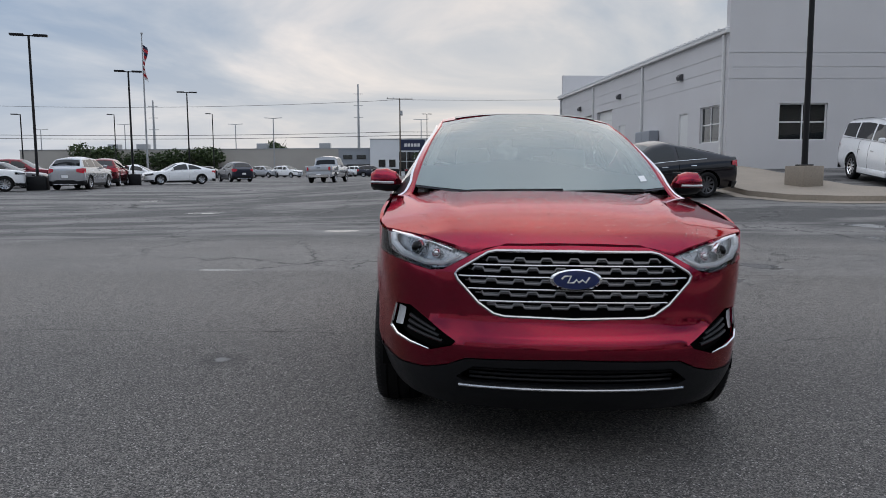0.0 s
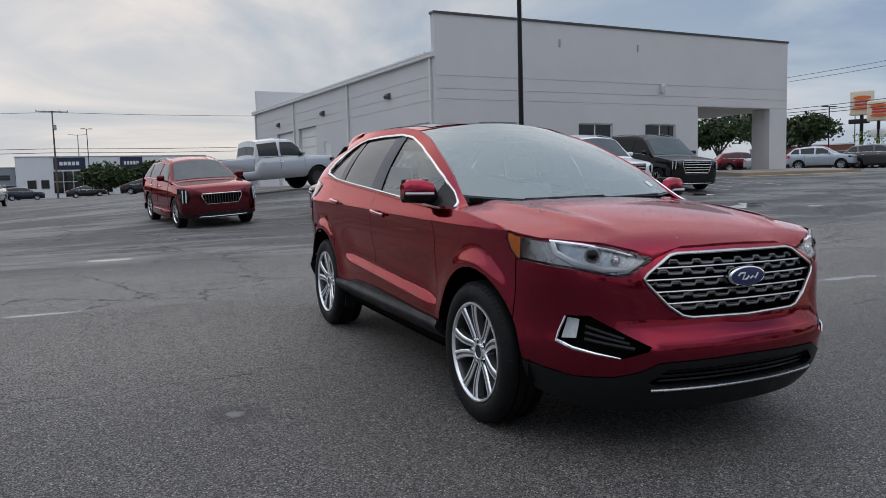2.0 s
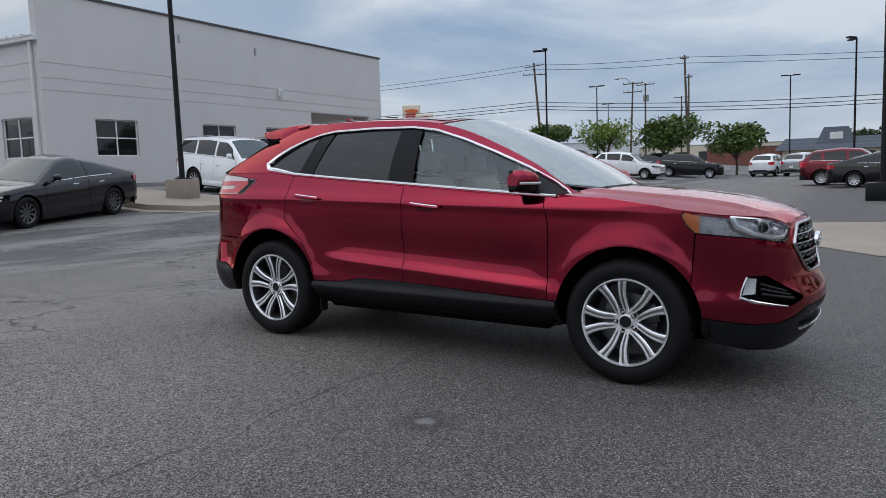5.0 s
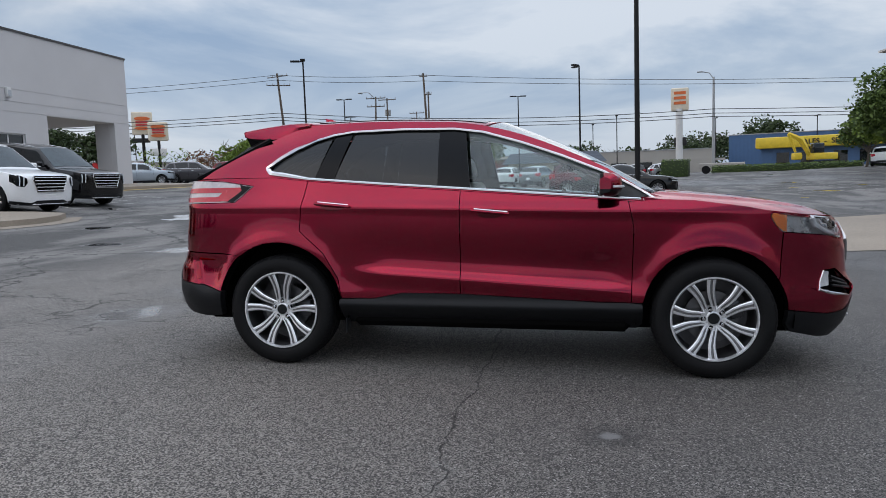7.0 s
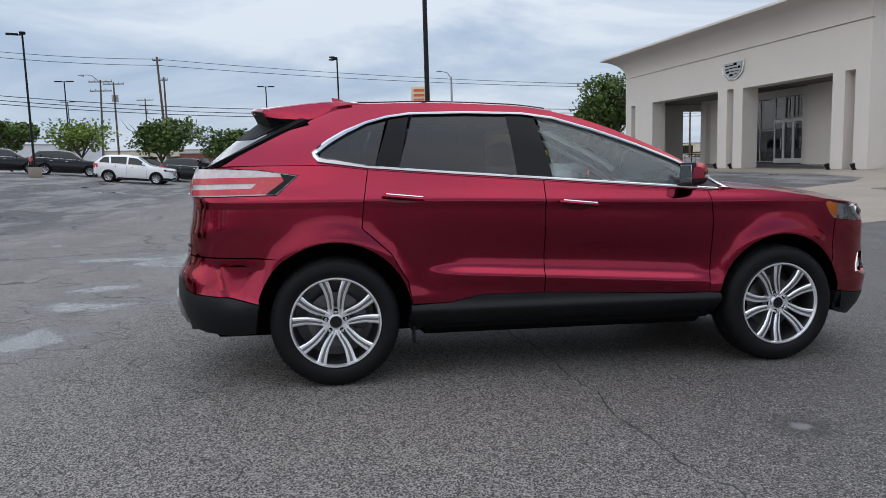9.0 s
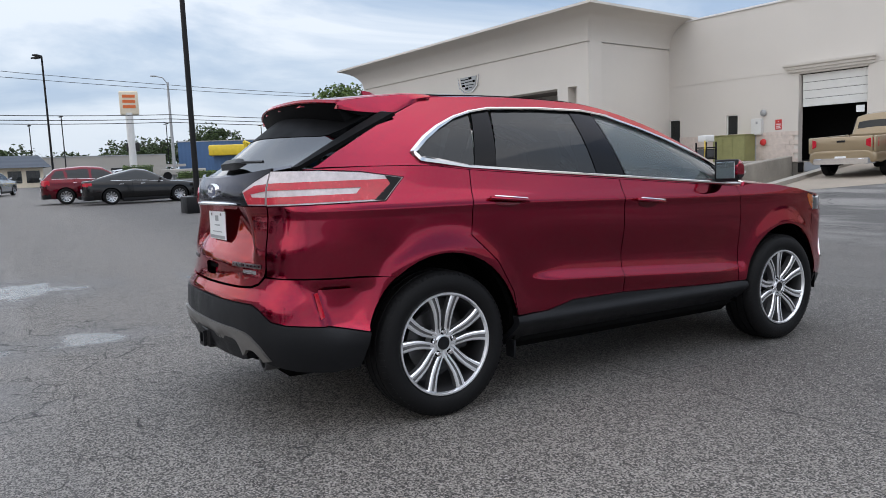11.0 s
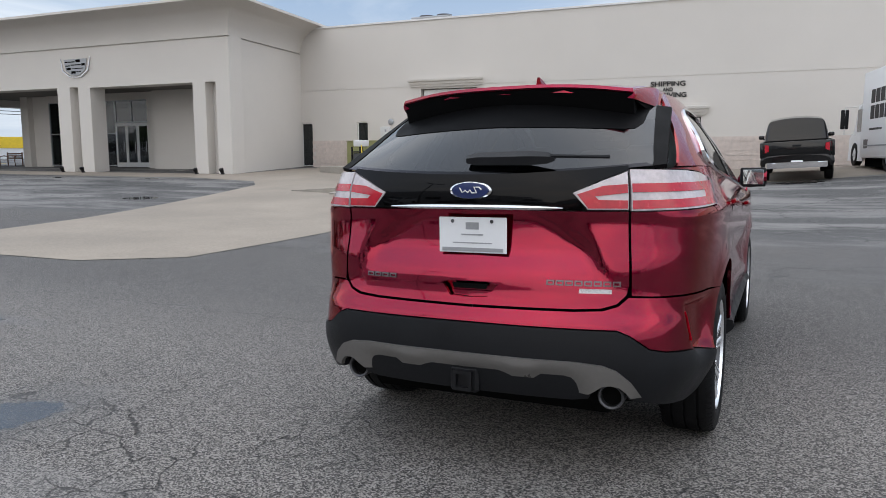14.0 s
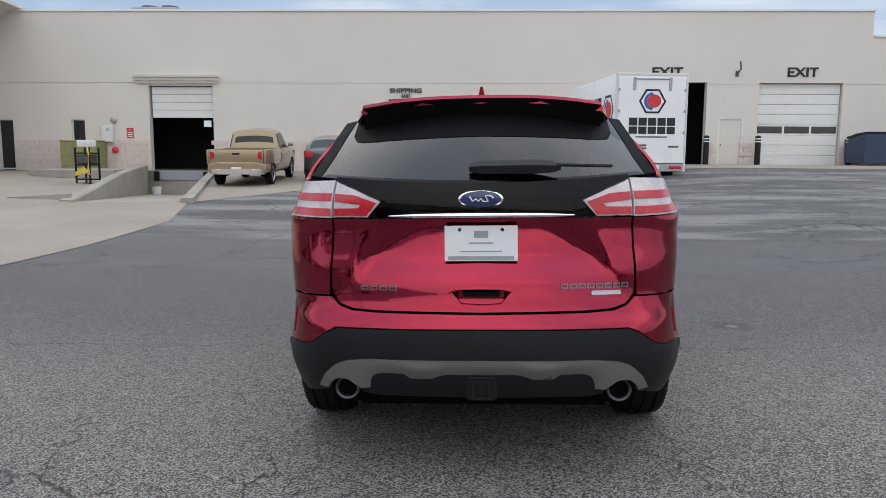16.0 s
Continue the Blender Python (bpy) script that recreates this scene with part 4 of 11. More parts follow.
prof = [(0.0, 6.65)] + [(1.25 * (k / 8) ** 2.2, 6.65 + 1.30 * (1 - (1 - k / 8) ** 1.25)) for k in range(1, 9)] + [(1.35, 7.97), (1.35, 8.08), (-0.4, 8.12), (-0.4, 6.65)]
bm = bmesh.new()
swept(bm, [(S0, 9.0), (S0, 0.0), (S1, 0.0), (S1 - 0.7, 7.3)], prof)
setting("cornice_showroom", bm, M_STUCCO_BEIGE, FS, "swept cream cornice flaring out above the showroom", "cornice", angle=40)
bm = bmesh.new()
prism(bm, [(S1 - 0.9, 0.9, 0), (S1 - 0.09, 0.9, 0), (S1 - 0.7, 7.3, 0), (S1 - 1.6, 7.3, 0)], (0, 0, SB), (0, 0, 6.585))
prism(bm, [(S1 - 0.9, 0.9, 0), (S1 - 0.19, 0.9, 0), (S1 - 0.8, 7.3, 0), (S1 - 1.6, 7.3, 0)], (0, 0, 6.585), (0, 0, 6.65))
bx(bm, S0, S0 + 0.9, 0.9, 3.9, SB, 6.65)
bx(bm, S0, S0 + 0.9, 6.5, 9.0, SB, 6.65)
bx(bm, S0, S0 + 0.9, 3.9, 6.5, 4.33, 6.65)
setting("wall_showroom_side", bm, M_STUCCO_BEIGE, FS, "plain cream side wall of the showroom", "wall")
bm = bmesh.new()
bx(bm, S0 + 0.9, S1 - 0.9, 0.9, 8.9, 4.74, 4.95)
setting("ceiling_showroom", bm, M_SOFFIT, FS, "plain ceiling of the showroom portico", "ceiling")
bm = bmesh.new()
bx(bm, S0, S1 - 0.8, -0.3, 9.0, 8.10, 8.18)
setting("roof_showroom", bm, M_WHITE_TRIM, FS, "flat roof of the showroom", "roof")
# back of the portico: piers, glazing, the way through to the street
bm = bmesh.new()
bx(bm, 8.05, 8.65, 3.45, 4.2, SB, 4.74)
bx(bm, 8.65, 10.1, 3.8, 4.2, SB, 4.74)
bx(bm, 10.1, 17.7, 3.6, 4.0, 4.35, 4.74)
bx(bm, 17.7, 18.5, 3.6, 4.0, SB, 4.74)
bx(bm, 18.5, 25.4, 3.2, 4.0, SB, 4.74)
setting("wall_portico", bm, M_STUCCO_BEIGE, FS, "cream piers and back wall of the portico", "wall")
window_unit("window_portico", FS @ Matrix.Translation((0, 3.6, 0)), 10.1, 15.3, 0.75, 4.35, 4, 2, "tall glazing in grey frames in the portico", pane=M_GLASS_CLEAR, frame_mat=M_GALV)
window_unit("window_entrance", FS @ Matrix.Translation((0, 3.6, 0)), 15.3, 17.7, 3.12, 4.35, 2, 1, "glazed transom above the showroom doors", pane=M_GLASS_DARK, frame_mat=M_GALV)
for a in (15.3, 16.1, 16.9):
    r = root("door_showroom", FS @ Matrix.Translation((0, 3.65, 0)), "glass showroom door in a pale metal frame", "door", kind="structure")
    bm = bmesh.new()
    for c in ((a, a + 0.08, 0.7, 3.10), (a + 0.718, a + 0.798, 0.7, 3.10), (a + 0.08, a + 0.718, 0.7, 0.95), (a + 0.08, a + 0.718, 2.95, 3.10)):
        bx(bm, c[0], c[1], 0, 0.06, c[2], c[3])
    part("door_frame", bm, M_WHITE_METAL, r)
    bm = bmesh.new(); bx(bm, a + 0.08, a + 0.718, 0.025, 0.035, 0.95, 2.95); part("pane", bm, M_GLASS_CLEAR, r)
    bm = bmesh.new(); cyl(bm, (a + 0.66, -0.05, 1.5), (a + 0.66, -0.05, 2.1), 0.015); part("door_handle", bm, M_CHROME, r)
bm = bmesh.new()
bx(bm, 8.9, 25.4, 9.4, 9.6, SB, 4.8)
bx(bm, 8.7, 8.9, 4.2, 9.5, SB, 4.8)
setting("wall_showroom_inner", bm, M_TAN, FS, "plain tan inner walls of the showroom", "wall")

# ---- parked vehicles ----
WHEEL_MESH = {}
M_SATINBAR = surf("satin_chrome_bar", (0.6, 0.6, 0.61), 0.2, 1.0, vary=0.05)


def revolve(bm, prof, n=32, axis="x"):
    """A profile of (offset along the axle, radius) turned round the x axis."""
    rings = []
    for k in range(n):
        a = 2 * math.pi * k / n
        rings.append([bm.verts.new((o, r * math.cos(a), r * math.sin(a))) for o, r in prof])
    for k in range(n):
        a, b = rings[k], rings[(k + 1) % n]
        for i in range(len(prof) - 1):
            bm.faces.new((a[i], a[i + 1], b[i + 1], b[i]))
    return bm


def simple_wheel(parent, x, y, r, rim_mat, spokes=10, width=0.24):
    """A wheel: tyre, rim with spokes. The outside is towards the sign of x."""
    key = (round(r, 3), spokes, rim_mat.name)
    if key not in WHEEL_MESH:
        w = width / 2
        rr = r * 0.66
        bm = bmesh.new()
        revolve(bm, [(-w + 0.03, rr), (-w, rr + 0.03), (-w, r - 0.04), (-w + 0.03, r), (w - 0.03, r), (w, r - 0.04), (w, rr + 0.03), (w - 0.03, rr), (-w + 0.03, rr)], 32)
        ty = mesh_of("tyre", bm, M_RUBBER)
        bm = bmesh.new()
        revolve(bm, [(w - 0.03, rr + 0.005), (w - 0.01, rr), (w - 0.03, rr - 0.02), (-w + 0.05, rr - 0.03), (-w + 0.05, 0.02)], 32)
        cyl(bm, (w - 0.10, 0, 0), (w - 0.04, 0, 0), 0.065, 0.055, 16)
        for k in range(spokes):
            a = 2 * math.pi * k / spokes
            m = Matrix.Rotation(a, 4, "X")
            pts = [Vector((w - 0.05, -0.022, 0.04)), Vector((w - 0.05, 0.022, 0.04)), Vector((w - 0.025, 0.03, rr - 0.01)), Vector((w - 0.025, -0.03, rr - 0.01))]
            back = [p - Vector((0.035, 0, 0)) for p in pts]
            loft(bm, [[m @ p for p in pts], [m @ p for p in back]])
        ri = mesh_of("rim", bm, [rim_mat, M_GAP])
        for f_ in ri.polygons:
            f_.material_index = 1 if f_.center.x < w - 0.075 and abs(f_.normal.x) < 0.99 or f_.center.x < w - 0.12 else 0
        bm = bmesh.new()
        cyl(bm, (-w + 0.06, 0, 0), (-w + 0.08, 0, 0), rr - 0.04, None, 24)
        di = mesh_of("brake_disc", bm, M_ALLOY_DARK)
        WHEEL_MESH[key] = (ty, ri, di)
    ty, ri, di = WHEEL_MESH[key]
    wh = new("wheel", ty)
    wh.parent = parent
    wh.matrix_basis = pose(x, y, r) @ (Matrix.Rotation(math.pi, 4, "Z") if x < 0 else Matrix())
    for nm, me in (("rim", ri), ("brake_disc", di)):
        o = new(nm, me)
        o.parent = wh
    return wh


M_CARGLASS = surf("dark_car_glass", (0.010, 0.012, 0.013), 0.04, vary=0.05, rvary=0.02, spec=0.5)
M_CARSCREEN = surf("grey_car_windshield", (0.035, 0.05, 0.054), 0.03, vary=0.35, scale=1.6, rvary=0.02, spec=0.6)
M_GUIDE_FAR = surf("white_lamp_strip", (0.62, 0.65, 0.68), 0.2, coat=0.6, vary=0.1, scale=20)


class Shape:
    """The skin of a road vehicle: sections across it, with a rounded nose and tail, shoulders, and a cabin that narrows upwards."""

    def __init__(self, s):
        self.s, self.W, self.y0, self.y1 = s, s["w"], s["front"], s["rear"]
        ys = [h[0] for h in s["hull"]]
        self.low, self.sh = spline(ys, [h[2] for h in s["hull"]]), spline(ys, [h[3] for h in s["hull"]])
        c = s["cabin"]
        self.cab = c
        self.pn, self.pt = s.get("nose_p", 2.8), s.get("tail_p", 3.2)
        zb2 = c.get("zb2", c["zb"])
        kx = [c["y0"], c["y1"], (c["y1"] * 0.6 + c["y2"] * 0.4), c["y2"], c["y3"]]
        kz = [0.0, c["zr"] - c["zb"] - 0.03, c["zr"] - c["zb"] + 0.02, c["zr"] - c.get("drop", 0.02) - zb2 - 0.02, 0.0]
        t = np.linspace(self.y0, self.y1, 241)
        h = np.interp(t, kx, kz, left=0.0, right=0.0)
        step = t[1] - t[0]
        n = max(1, int(c.get("soft", 0.10) / step))
        ker = np.hanning(2 * n + 3)[1:-1]
        h2 = np.convolve(np.pad(h, len(ker) // 2, mode="edge"), ker / ker.sum(), mode="valid")
        self.ty, self.th = t, h2
        self.k = (0.945 * self.W - c["wr"]) / (c["zr"] - c["zb"])

    def half(self, y):
        d0, d1 = min(0.5, max(0.0, y - self.y0)), min(0.42, max(0.0, self.y1 - y))
        a = (1 - ((0.5 - d0) / 0.5) ** self.pn) ** (1 / self.pn)
        b = (1 - ((0.42 - d1) / 0.42) ** self.pt) ** (1 / self.pt)
        return self.W * a * b

    def nose(self, x, z, off=0.0, rear=False):
        """The point of the nose or tail at a given width and height."""
        p, dd = (self.pt, 0.42) if rear else (self.pn, 0.5)
        y = self.y1 - 0.1 if rear else self.y0 + 0.1
        for _ in range(4):
            t = min(1.0, max(0.0, (z - self.low(y)) / (self.sh(y) - self.low(y))))
            k = min(0.9995, abs(x) / (self.W * self.g(t)))
            d = dd * (1 - (1 - k ** p) ** (1 / p))
            y = self.y1 - d if rear else self.y0 + d
        nx = 0.7 * ss(0.75, 1.0, k)
        return Vector((x + math.copysign(off * nx, x), y + off * (1 - 0.6 * nx) * (1 if rear else -1), z))

    def zlow(self, y):
        return self.low(y)

    @staticmethod
    def g(t):
        return float(np.interp(t, (0.0, 0.08, 0.35, 0.68, 0.74, 0.9, 1.0), (0.89, 0.965, 1.0, 0.992, 0.985, 0.965, 0.93)))

    def cabin_h(self, y):
        return float(np.interp(y, self.ty, self.th))

    def rail(self, y):
        wb, h = 0.93 * self.half(y), self.cabin_h(y)
        wr = max(0.35 * wb, wb - 0.03 - self.k * h)
        return wb, wr, self.sh(y), self.sh(y) + 0.012 + 0.92 * h, h

    def side(self, y, z, off=0.0):
        zb, zs = self.low(y), self.sh(y)
        return Vector((self.half(y) * self.g((z - zb) / (zs - zb)) + off, y, z))

    def glass(self, y, v, off=0.0):
        wb, wr, zs, zr, h = self.rail(y)
        return Vector((wb + (wr - wb) * v + 0.018 * math.sin(math.pi * v) * min(1, h * 3) + off, y, zs + (zr - zs) * v + 0.3 * off))

    def top(self, u, y, off=0.0):
        wb, wr, zs, zr, h = self.rail(y)
        return Vector((u * wr, y, zr + (0.03 + 0.08 * h) * (1 - abs(u) ** 2.4) + off))

    def stations(self):
        d = [0.0012, 0.005, 0.012, 0.025, 0.045, 0.075, 0.12, 0.18, 0.26, 0.36, 0.47]
        return sorted([self.y0 + v for v in d] + [self.y1 - v for v in d] + list(np.arange(self.y0 + 0.58, self.y1 - 0.52, 0.115)))

    def mesh(self, axles, r):
        """Both sides with round wheel openings, the upper body from shoulder to shoulder, and the two ends."""
        yy = self.stations()
        n = len(yy) - 1
        holes = []
        for cy in axles:
            pts = [(cy + r * math.cos(radians(v)), r - 0.075 + r * math.sin(radians(v))) for v in range(-60, 241, 12)]
            holes.append([(float(np.interp(y, yy, range(n + 1))), (z - self.low(y)) / (self.sh(y) - self.low(y))) for y, z in pts])
        bm = clip_grid([(0, 0), (n, 0), (n, 1), (0, 1)], 1.0, holes, 1 / 9)
        for v in bm.verts:
            y = float(np.interp(v.co.x, range(n + 1), yy))
            v.co = self.side(y, self.low(y) + v.co.y * (self.sh(y) - self.low(y)))
        ret = bmesh.ops.duplicate(bm, geom=bm.verts[:] + bm.edges[:] + bm.faces[:])
        for v in ret["geom"]:
            if isinstance(v, bmesh.types.BMVert):
                v.co.x = -v.co.x
        rings = []
        for y in yy:
            half = [self.glass(y, v) for v in (0.0, 0.25, 0.5, 0.75, 0.93)] + [self.top(u, y) for u in (0.96, 0.8, 0.5, 0.2)]
            rings.append(half + [Vector((0, y, self.top(0, y).z))] + [Vector((-p.x, p.y, p.z)) for p in half[::-1]])
        loft(bm, rings, cap=False, closed=False)
        for y, ring in ((yy[0], rings[0]), (yy[-1], rings[-1])):
            lo = [self.side(y, self.low(y) + k / 9 * (self.sh(y) - self.low(y))) for k in range(9)]
            face(bm, lo + ring + [Vector((-p.x, p.y, p.z)) for p in lo[::-1]])
        bmesh.ops.remove_doubles(bm, verts=bm.verts, dist=0.0004)
        return bm


def patch(name, poly, fn, mat_, parent, step=0.14, off=0.009, lip=0.02, mirror=False):
    """A thin piece laid on a vehicle's skin: a polygon in the skin's own two coordinates."""
    obs = []
    for sg in ((1, -1) if mirror else (1,)):
        bm = clip_grid(poly, step, step2=min(step, max(abs(p[1] - q[1]) for p in poly for q in poly) / 3))
        dep = bm.verts.layers.float.new("dep")
        ret = bmesh.ops.extrude_edge_only(bm, edges=[e for e in bm.edges if len(e.link_faces) == 1])
        for v in ret["geom"]:
            if isinstance(v, bmesh.types.BMVert):
                v[dep] = lip
        for v in bm.verts:
            p_ = fn(v.co.x, v.co.y, off - v[dep])
            v.co = Vector((sg * p_.x, p_.y, p_.z))
        o = part(name, bm, mat_, parent)
        me = o.data
        if sum(f.area * f.normal.dot(f.center - Vector((0, 0.8 * f.center.y, 0.8))) for f in me.polygons) < 0:
            me.flip_normals()
        obs.append(o)
    return obs


def vehicle(kind, name, label, category, paint_mat, m, spec, rim=None, group="", near=True):
    """A parked road vehicle from a table of sizes: body, glass, wheels, lamps, bumpers, grille, mirrors."""
    r = root(name, m, label, category, group)
    rim = rim or M_SILVER
    s, sh = spec, Shape(spec)
    L0, L1, w, wr, c = s["front"], s["rear"], s["w"], s["tyre"], s["cabin"]
    body = part("body", sh.mesh(s["axles"], wr + 0.065), paint_mat, r, angle=40)
    for y in s["axles"]:
        for sgn in (-1, 1):
            bm = bmesh.new()
            pts = [(y + (wr + 0.075) * math.cos(radians(v)), wr - 0.01 + (wr + 0.075) * math.sin(radians(v))) for v in range(-10, 191, 20)]
            loft(bm, [[Vector((sgn * x, a_, b_)) for a_, b_ in pts] for x in (w - 0.05, w - 0.34)], cap=False, closed=False)
            face(bm, [Vector((sgn * (w - 0.34), a_, b_)) for a_, b_ in pts])
            part("wheel_well", bm, M_GAP, r)
    bm = bmesh.new()
    bx(bm, -w + 0.36, w - 0.36, L0 + 0.35, L1 - 0.3, sh.low(0) + 0.02, sh.sh(0) - 0.25, 0.03)
    bx(bm, -w + 0.12, w - 0.12, s["axles"][0] + wr + 0.12, s["axles"][1] - wr - 0.12, sh.low(0) + 0.01, sh.sh(0) - 0.25)
    part("underbody", bm, M_GAP, r)
    pv, gl = s.get("privacy", M_CARGLASS), s.get("glass", M_CARSCREEN)
    ya, yb = c["y0"], c["y3"]

    def at(u):
        return ya + (yb - ya) * u
    for i, (ua, ub, uc, ud) in enumerate(s["side"]):
        first, last = i == 0, i == len(s["side"]) - 1
        a0 = at(ua) if not first else c["y0"] + 0.38 * (c["y1"] - c["y0"])
        a1 = at(ub) if not first else c["y0"] + 0.62 * (c["y1"] - c["y0"])
        b0 = min(at(uc), c["y3"] - 0.5 * (c["y3"] - c["y2"]) - 0.05)
        b1 = min(at(ud), c["y2"] + 0.05 - (0.10 if last else 0.0))
        patch("side_window", [(a0, 0.12), (b0, 0.12 if not last else 0.18), (b0 if not last else b0 - 0.01, 0.5), (b1, 0.88), (max(a1, a0 + 0.02), 0.88)], sh.glass, pv, r, 0.16, mirror=True)
    y_a, y_b = c["y0"] + 0.06, c["y0"] + 0.94 * (c["y1"] - c["y0"])
    patch("windshield", [(-0.93, y_a), (0.93, y_a), (0.90, y_b), (-0.90, y_b)], sh.top, gl, r, 0.2)
    y_a, y_b = c["y2"] + 0.16 * (c["y3"] - c["y2"]), c["y3"] - s.get("rwin", 0.25) * (c["y3"] - c["y2"])
    patch("rear_window", [(-0.86, y_a), (0.86, y_a), (0.88, y_b), (-0.88, y_b)], sh.top, pv, r, 0.2)
    for y in s["axles"]:
        for sgn in (-1, 1):
            simple_wheel(r, sgn * (w - 0.125), y, wr, rim)
    zf = sh.low(0)
    if s.get("bumper_mat") is None:
        bm = bmesh.new()
        bx(bm, -w + 0.03, w - 0.03, s["axles"][0] + wr + 0.09, s["axles"][1] - wr - 0.09, zf - 0.05, zf + 0.13, 0.03)
        part("sill", bm, M_PLASTIC, r)
        if s.get("painted_sill"):
            for sgn in (-1, 1):
                bm = bmesh.new()
                bx(bm, min(sgn * (w - 0.06), sgn * (w + 0.012)), max(sgn * (w - 0.06), sgn * (w + 0.012)), s["axles"][0] + wr + 0.10, s["axles"][1] - wr - 0.10, zf - 0.01, zf + 0.17, 0.025, 2)
                part("sill_cover", bm, paint_mat, r)
    if s.get("rails"):
        for sgn in (-1, 1):
            bm = bmesh.new()
            ys_ = np.linspace(c["y1"] + 0.15, c["y2"] - 0.12, 12)
            tube(bm, [Vector((sgn * (sh.rail(y)[1] - 0.05), y, sh.top(0.9, y).z + 0.055 * math.sin(math.pi * min(1, max(0, (k + 0.25) / 11.5))) ** 0.35)) for k, y in enumerate(ys_)], 0.016, 6)
            part("roof_rail", bm, s["rails"], r)
    hb = s.get("bumper", (0.28, 0.42))
    for nm, sg in (("front_bumper", False), ("rear_bumper", True)):
        if s.get("bumper_mat") is None:
            hi = hb[1] + (0.0 if not sg else 0.06)
            bw = 0.985 * w
            patch(nm, [(-bw, hb[0]), (-0.6 * w, hb[0] - 0.02), (0.6 * w, hb[0] - 0.02), (bw, hb[0]), (bw, hi - 0.02), (0.62 * w, hi - 0.07), (0.45 * w, hi), (-0.45 * w, hi), (-0.62 * w, hi - 0.07), (-bw, hi - 0.02)],
                  lambda x, z, o, k=sg: sh.nose(x, z, o, k), M_PLASTIC, r, 0.07, 0.016, 0.06)
            bm = bmesh.new(); tube(bm, [sh.nose(x, hb[0] + 0.015, 0.02, sg) for x in np.linspace(-0.62 * w, 0.62 * w, 15)], 0.011, 6); part("bright_lip", bm, M_SILVER, r)
        else:
            bm = bmesh.new()
            y, k = (L0, -1) if not sg else (L1, 1)
            plan_ = [(-(w - 0.05), y - k * 0.34), (-(w - 0.06), y - k * 0.12), (-(w - 0.20), y + k * 0.04), (-(w - 0.45), y + k * 0.07), (w - 0.45, y + k * 0.07), (w - 0.20, y + k * 0.04), (w - 0.06, y - k * 0.12), (w - 0.05, y - k * 0.34)]
            prism(bm, [(a_, b_, hb[0]) for a_, b_ in plan_], (0, 0, 0), (0, 0, hb[1] - hb[0]))
            bmesh.ops.bevel(bm, geom=[e for e in bm.edges if abs(e.verts[0].co.z - e.verts[1].co.z) < 1e-5], offset=0.025, segments=2, affect="EDGES")
            part(nm, bm, s["bumper_mat"], r)
    # lamps that wrap the corners
    z0, z1, _, lw = s["lamp"]
    xo, xi = 0.985 * w, w - 0.06 - lw
    for o in patch("headlight", [(xi, z0 + 0.35 * (z1 - z0)), (xi + 0.4 * lw, z0), (xo * 0.96, z0 + 0.02), (xo, z0 + 0.4 * (z1 - z0)), (xo, z1 + 0.02), (xo * 0.9, z1), (xi, z1 - 0.25 * (z1 - z0))], sh.nose, M_GLOSS_BLACK, r, 0.06, 0.014, 0.04, True):
        sg = 1 if sum(v.co.x for v in o.data.vertices) > 0 else -1
        if lw < 0.25:
            for f_ in (0.30, 0.62):
                bm = bmesh.new()
                tube(bm, [(lambda p_: Vector((sg * p_.x, p_.y, p_.z)))(sh.nose(xi + (xo - xi) * (f_ + 0.10 * (1 - k / 5)), z0 + (z1 - z0) * (0.08 + 0.84 * k / 5), 0.018)) for k in range(6)], 0.016, 6, up=(0, 1, 0))
                part("light_guide", bm, M_GUIDE_FAR, o)
            continue
        for f_ in (0.25, 0.75):
            bm = bmesh.new()
            tube(bm, [(lambda p_: Vector((sg * p_.x, p_.y, p_.z)))(sh.nose(xi + 0.02 + (xo - xi - 0.05) * k / 5, z0 + (z1 - z0) * (f_ + 0.08 * (k / 5)), 0.018)) for k in range(6)], 0.020, 6)
            part("light_guide", bm, s.get("lamp_mat", M_WHITE_LENS), o)
    z0, z1, _, lw = s["tail"]
    xi = w - 0.06 - lw
    patch("taillight", [(xi, z0 + 0.3 * (z1 - z0)), (xo * 0.94, z0), (xo, z0 + 0.05), (xo, z1), (xo * 0.9, z1 + 0.01), (xi, z1 - 0.1 * (z1 - z0))], lambda x, z, o: sh.nose(x, z, o, True), M_RED_LENS, r, 0.06, 0.014, 0.04, True)
    # grille
    g = s["grille"]
    gp = [(-g[0], g[2]), (g[0], g[2]), (g[0] * 1.02, g[2] - 0.3 * (g[2] - g[1])), (g[0] * 0.8, g[1]), (-g[0] * 0.8, g[1]), (-g[0] * 1.02, g[2] - 0.3 * (g[2] - g[1]))]
    grille = patch("grille", gp, sh.nose, M_GAP, r, 0.07, 0.012, 0.03)[0]
    if s.get("upright_bars"):
        n_ = s["upright_bars"]
        for k in range(n_):
            x = g[0] * 0.92 * (2 * (k + 0.5) / n_ - 1)
            lo_ = g[1] + 0.02 + (0.0 if abs(x) < 0.72 * g[0] else 0.6 * (g[2] - g[1]) * (abs(x) / g[0] - 0.72) / 0.28)
            bm = bmesh.new(); tube(bm, [sh.nose(x, z, 0.018) for z in np.linspace(lo_, g[2] - 0.02, 4)], 0.007, 5, up=(0, 1, 0)); part("bar", bm, M_ALLOY_DARK, grille)
    for k in range(0 if s.get("upright_bars") else g[3]):
        t_ = (k + 0.5) / g[3]
        z = g[1] + (g[2] - g[1]) * t_
        xw = g[0] * (0.80 + 0.2 * min(1.0, t_ / 0.7)) - 0.02
        bm = bmesh.new(); tube(bm, [sh.nose(x, z, 0.02) for x in np.linspace(-xw, xw, 11)], 0.013, 6); part("bar", bm, M_SATINBAR, grille)
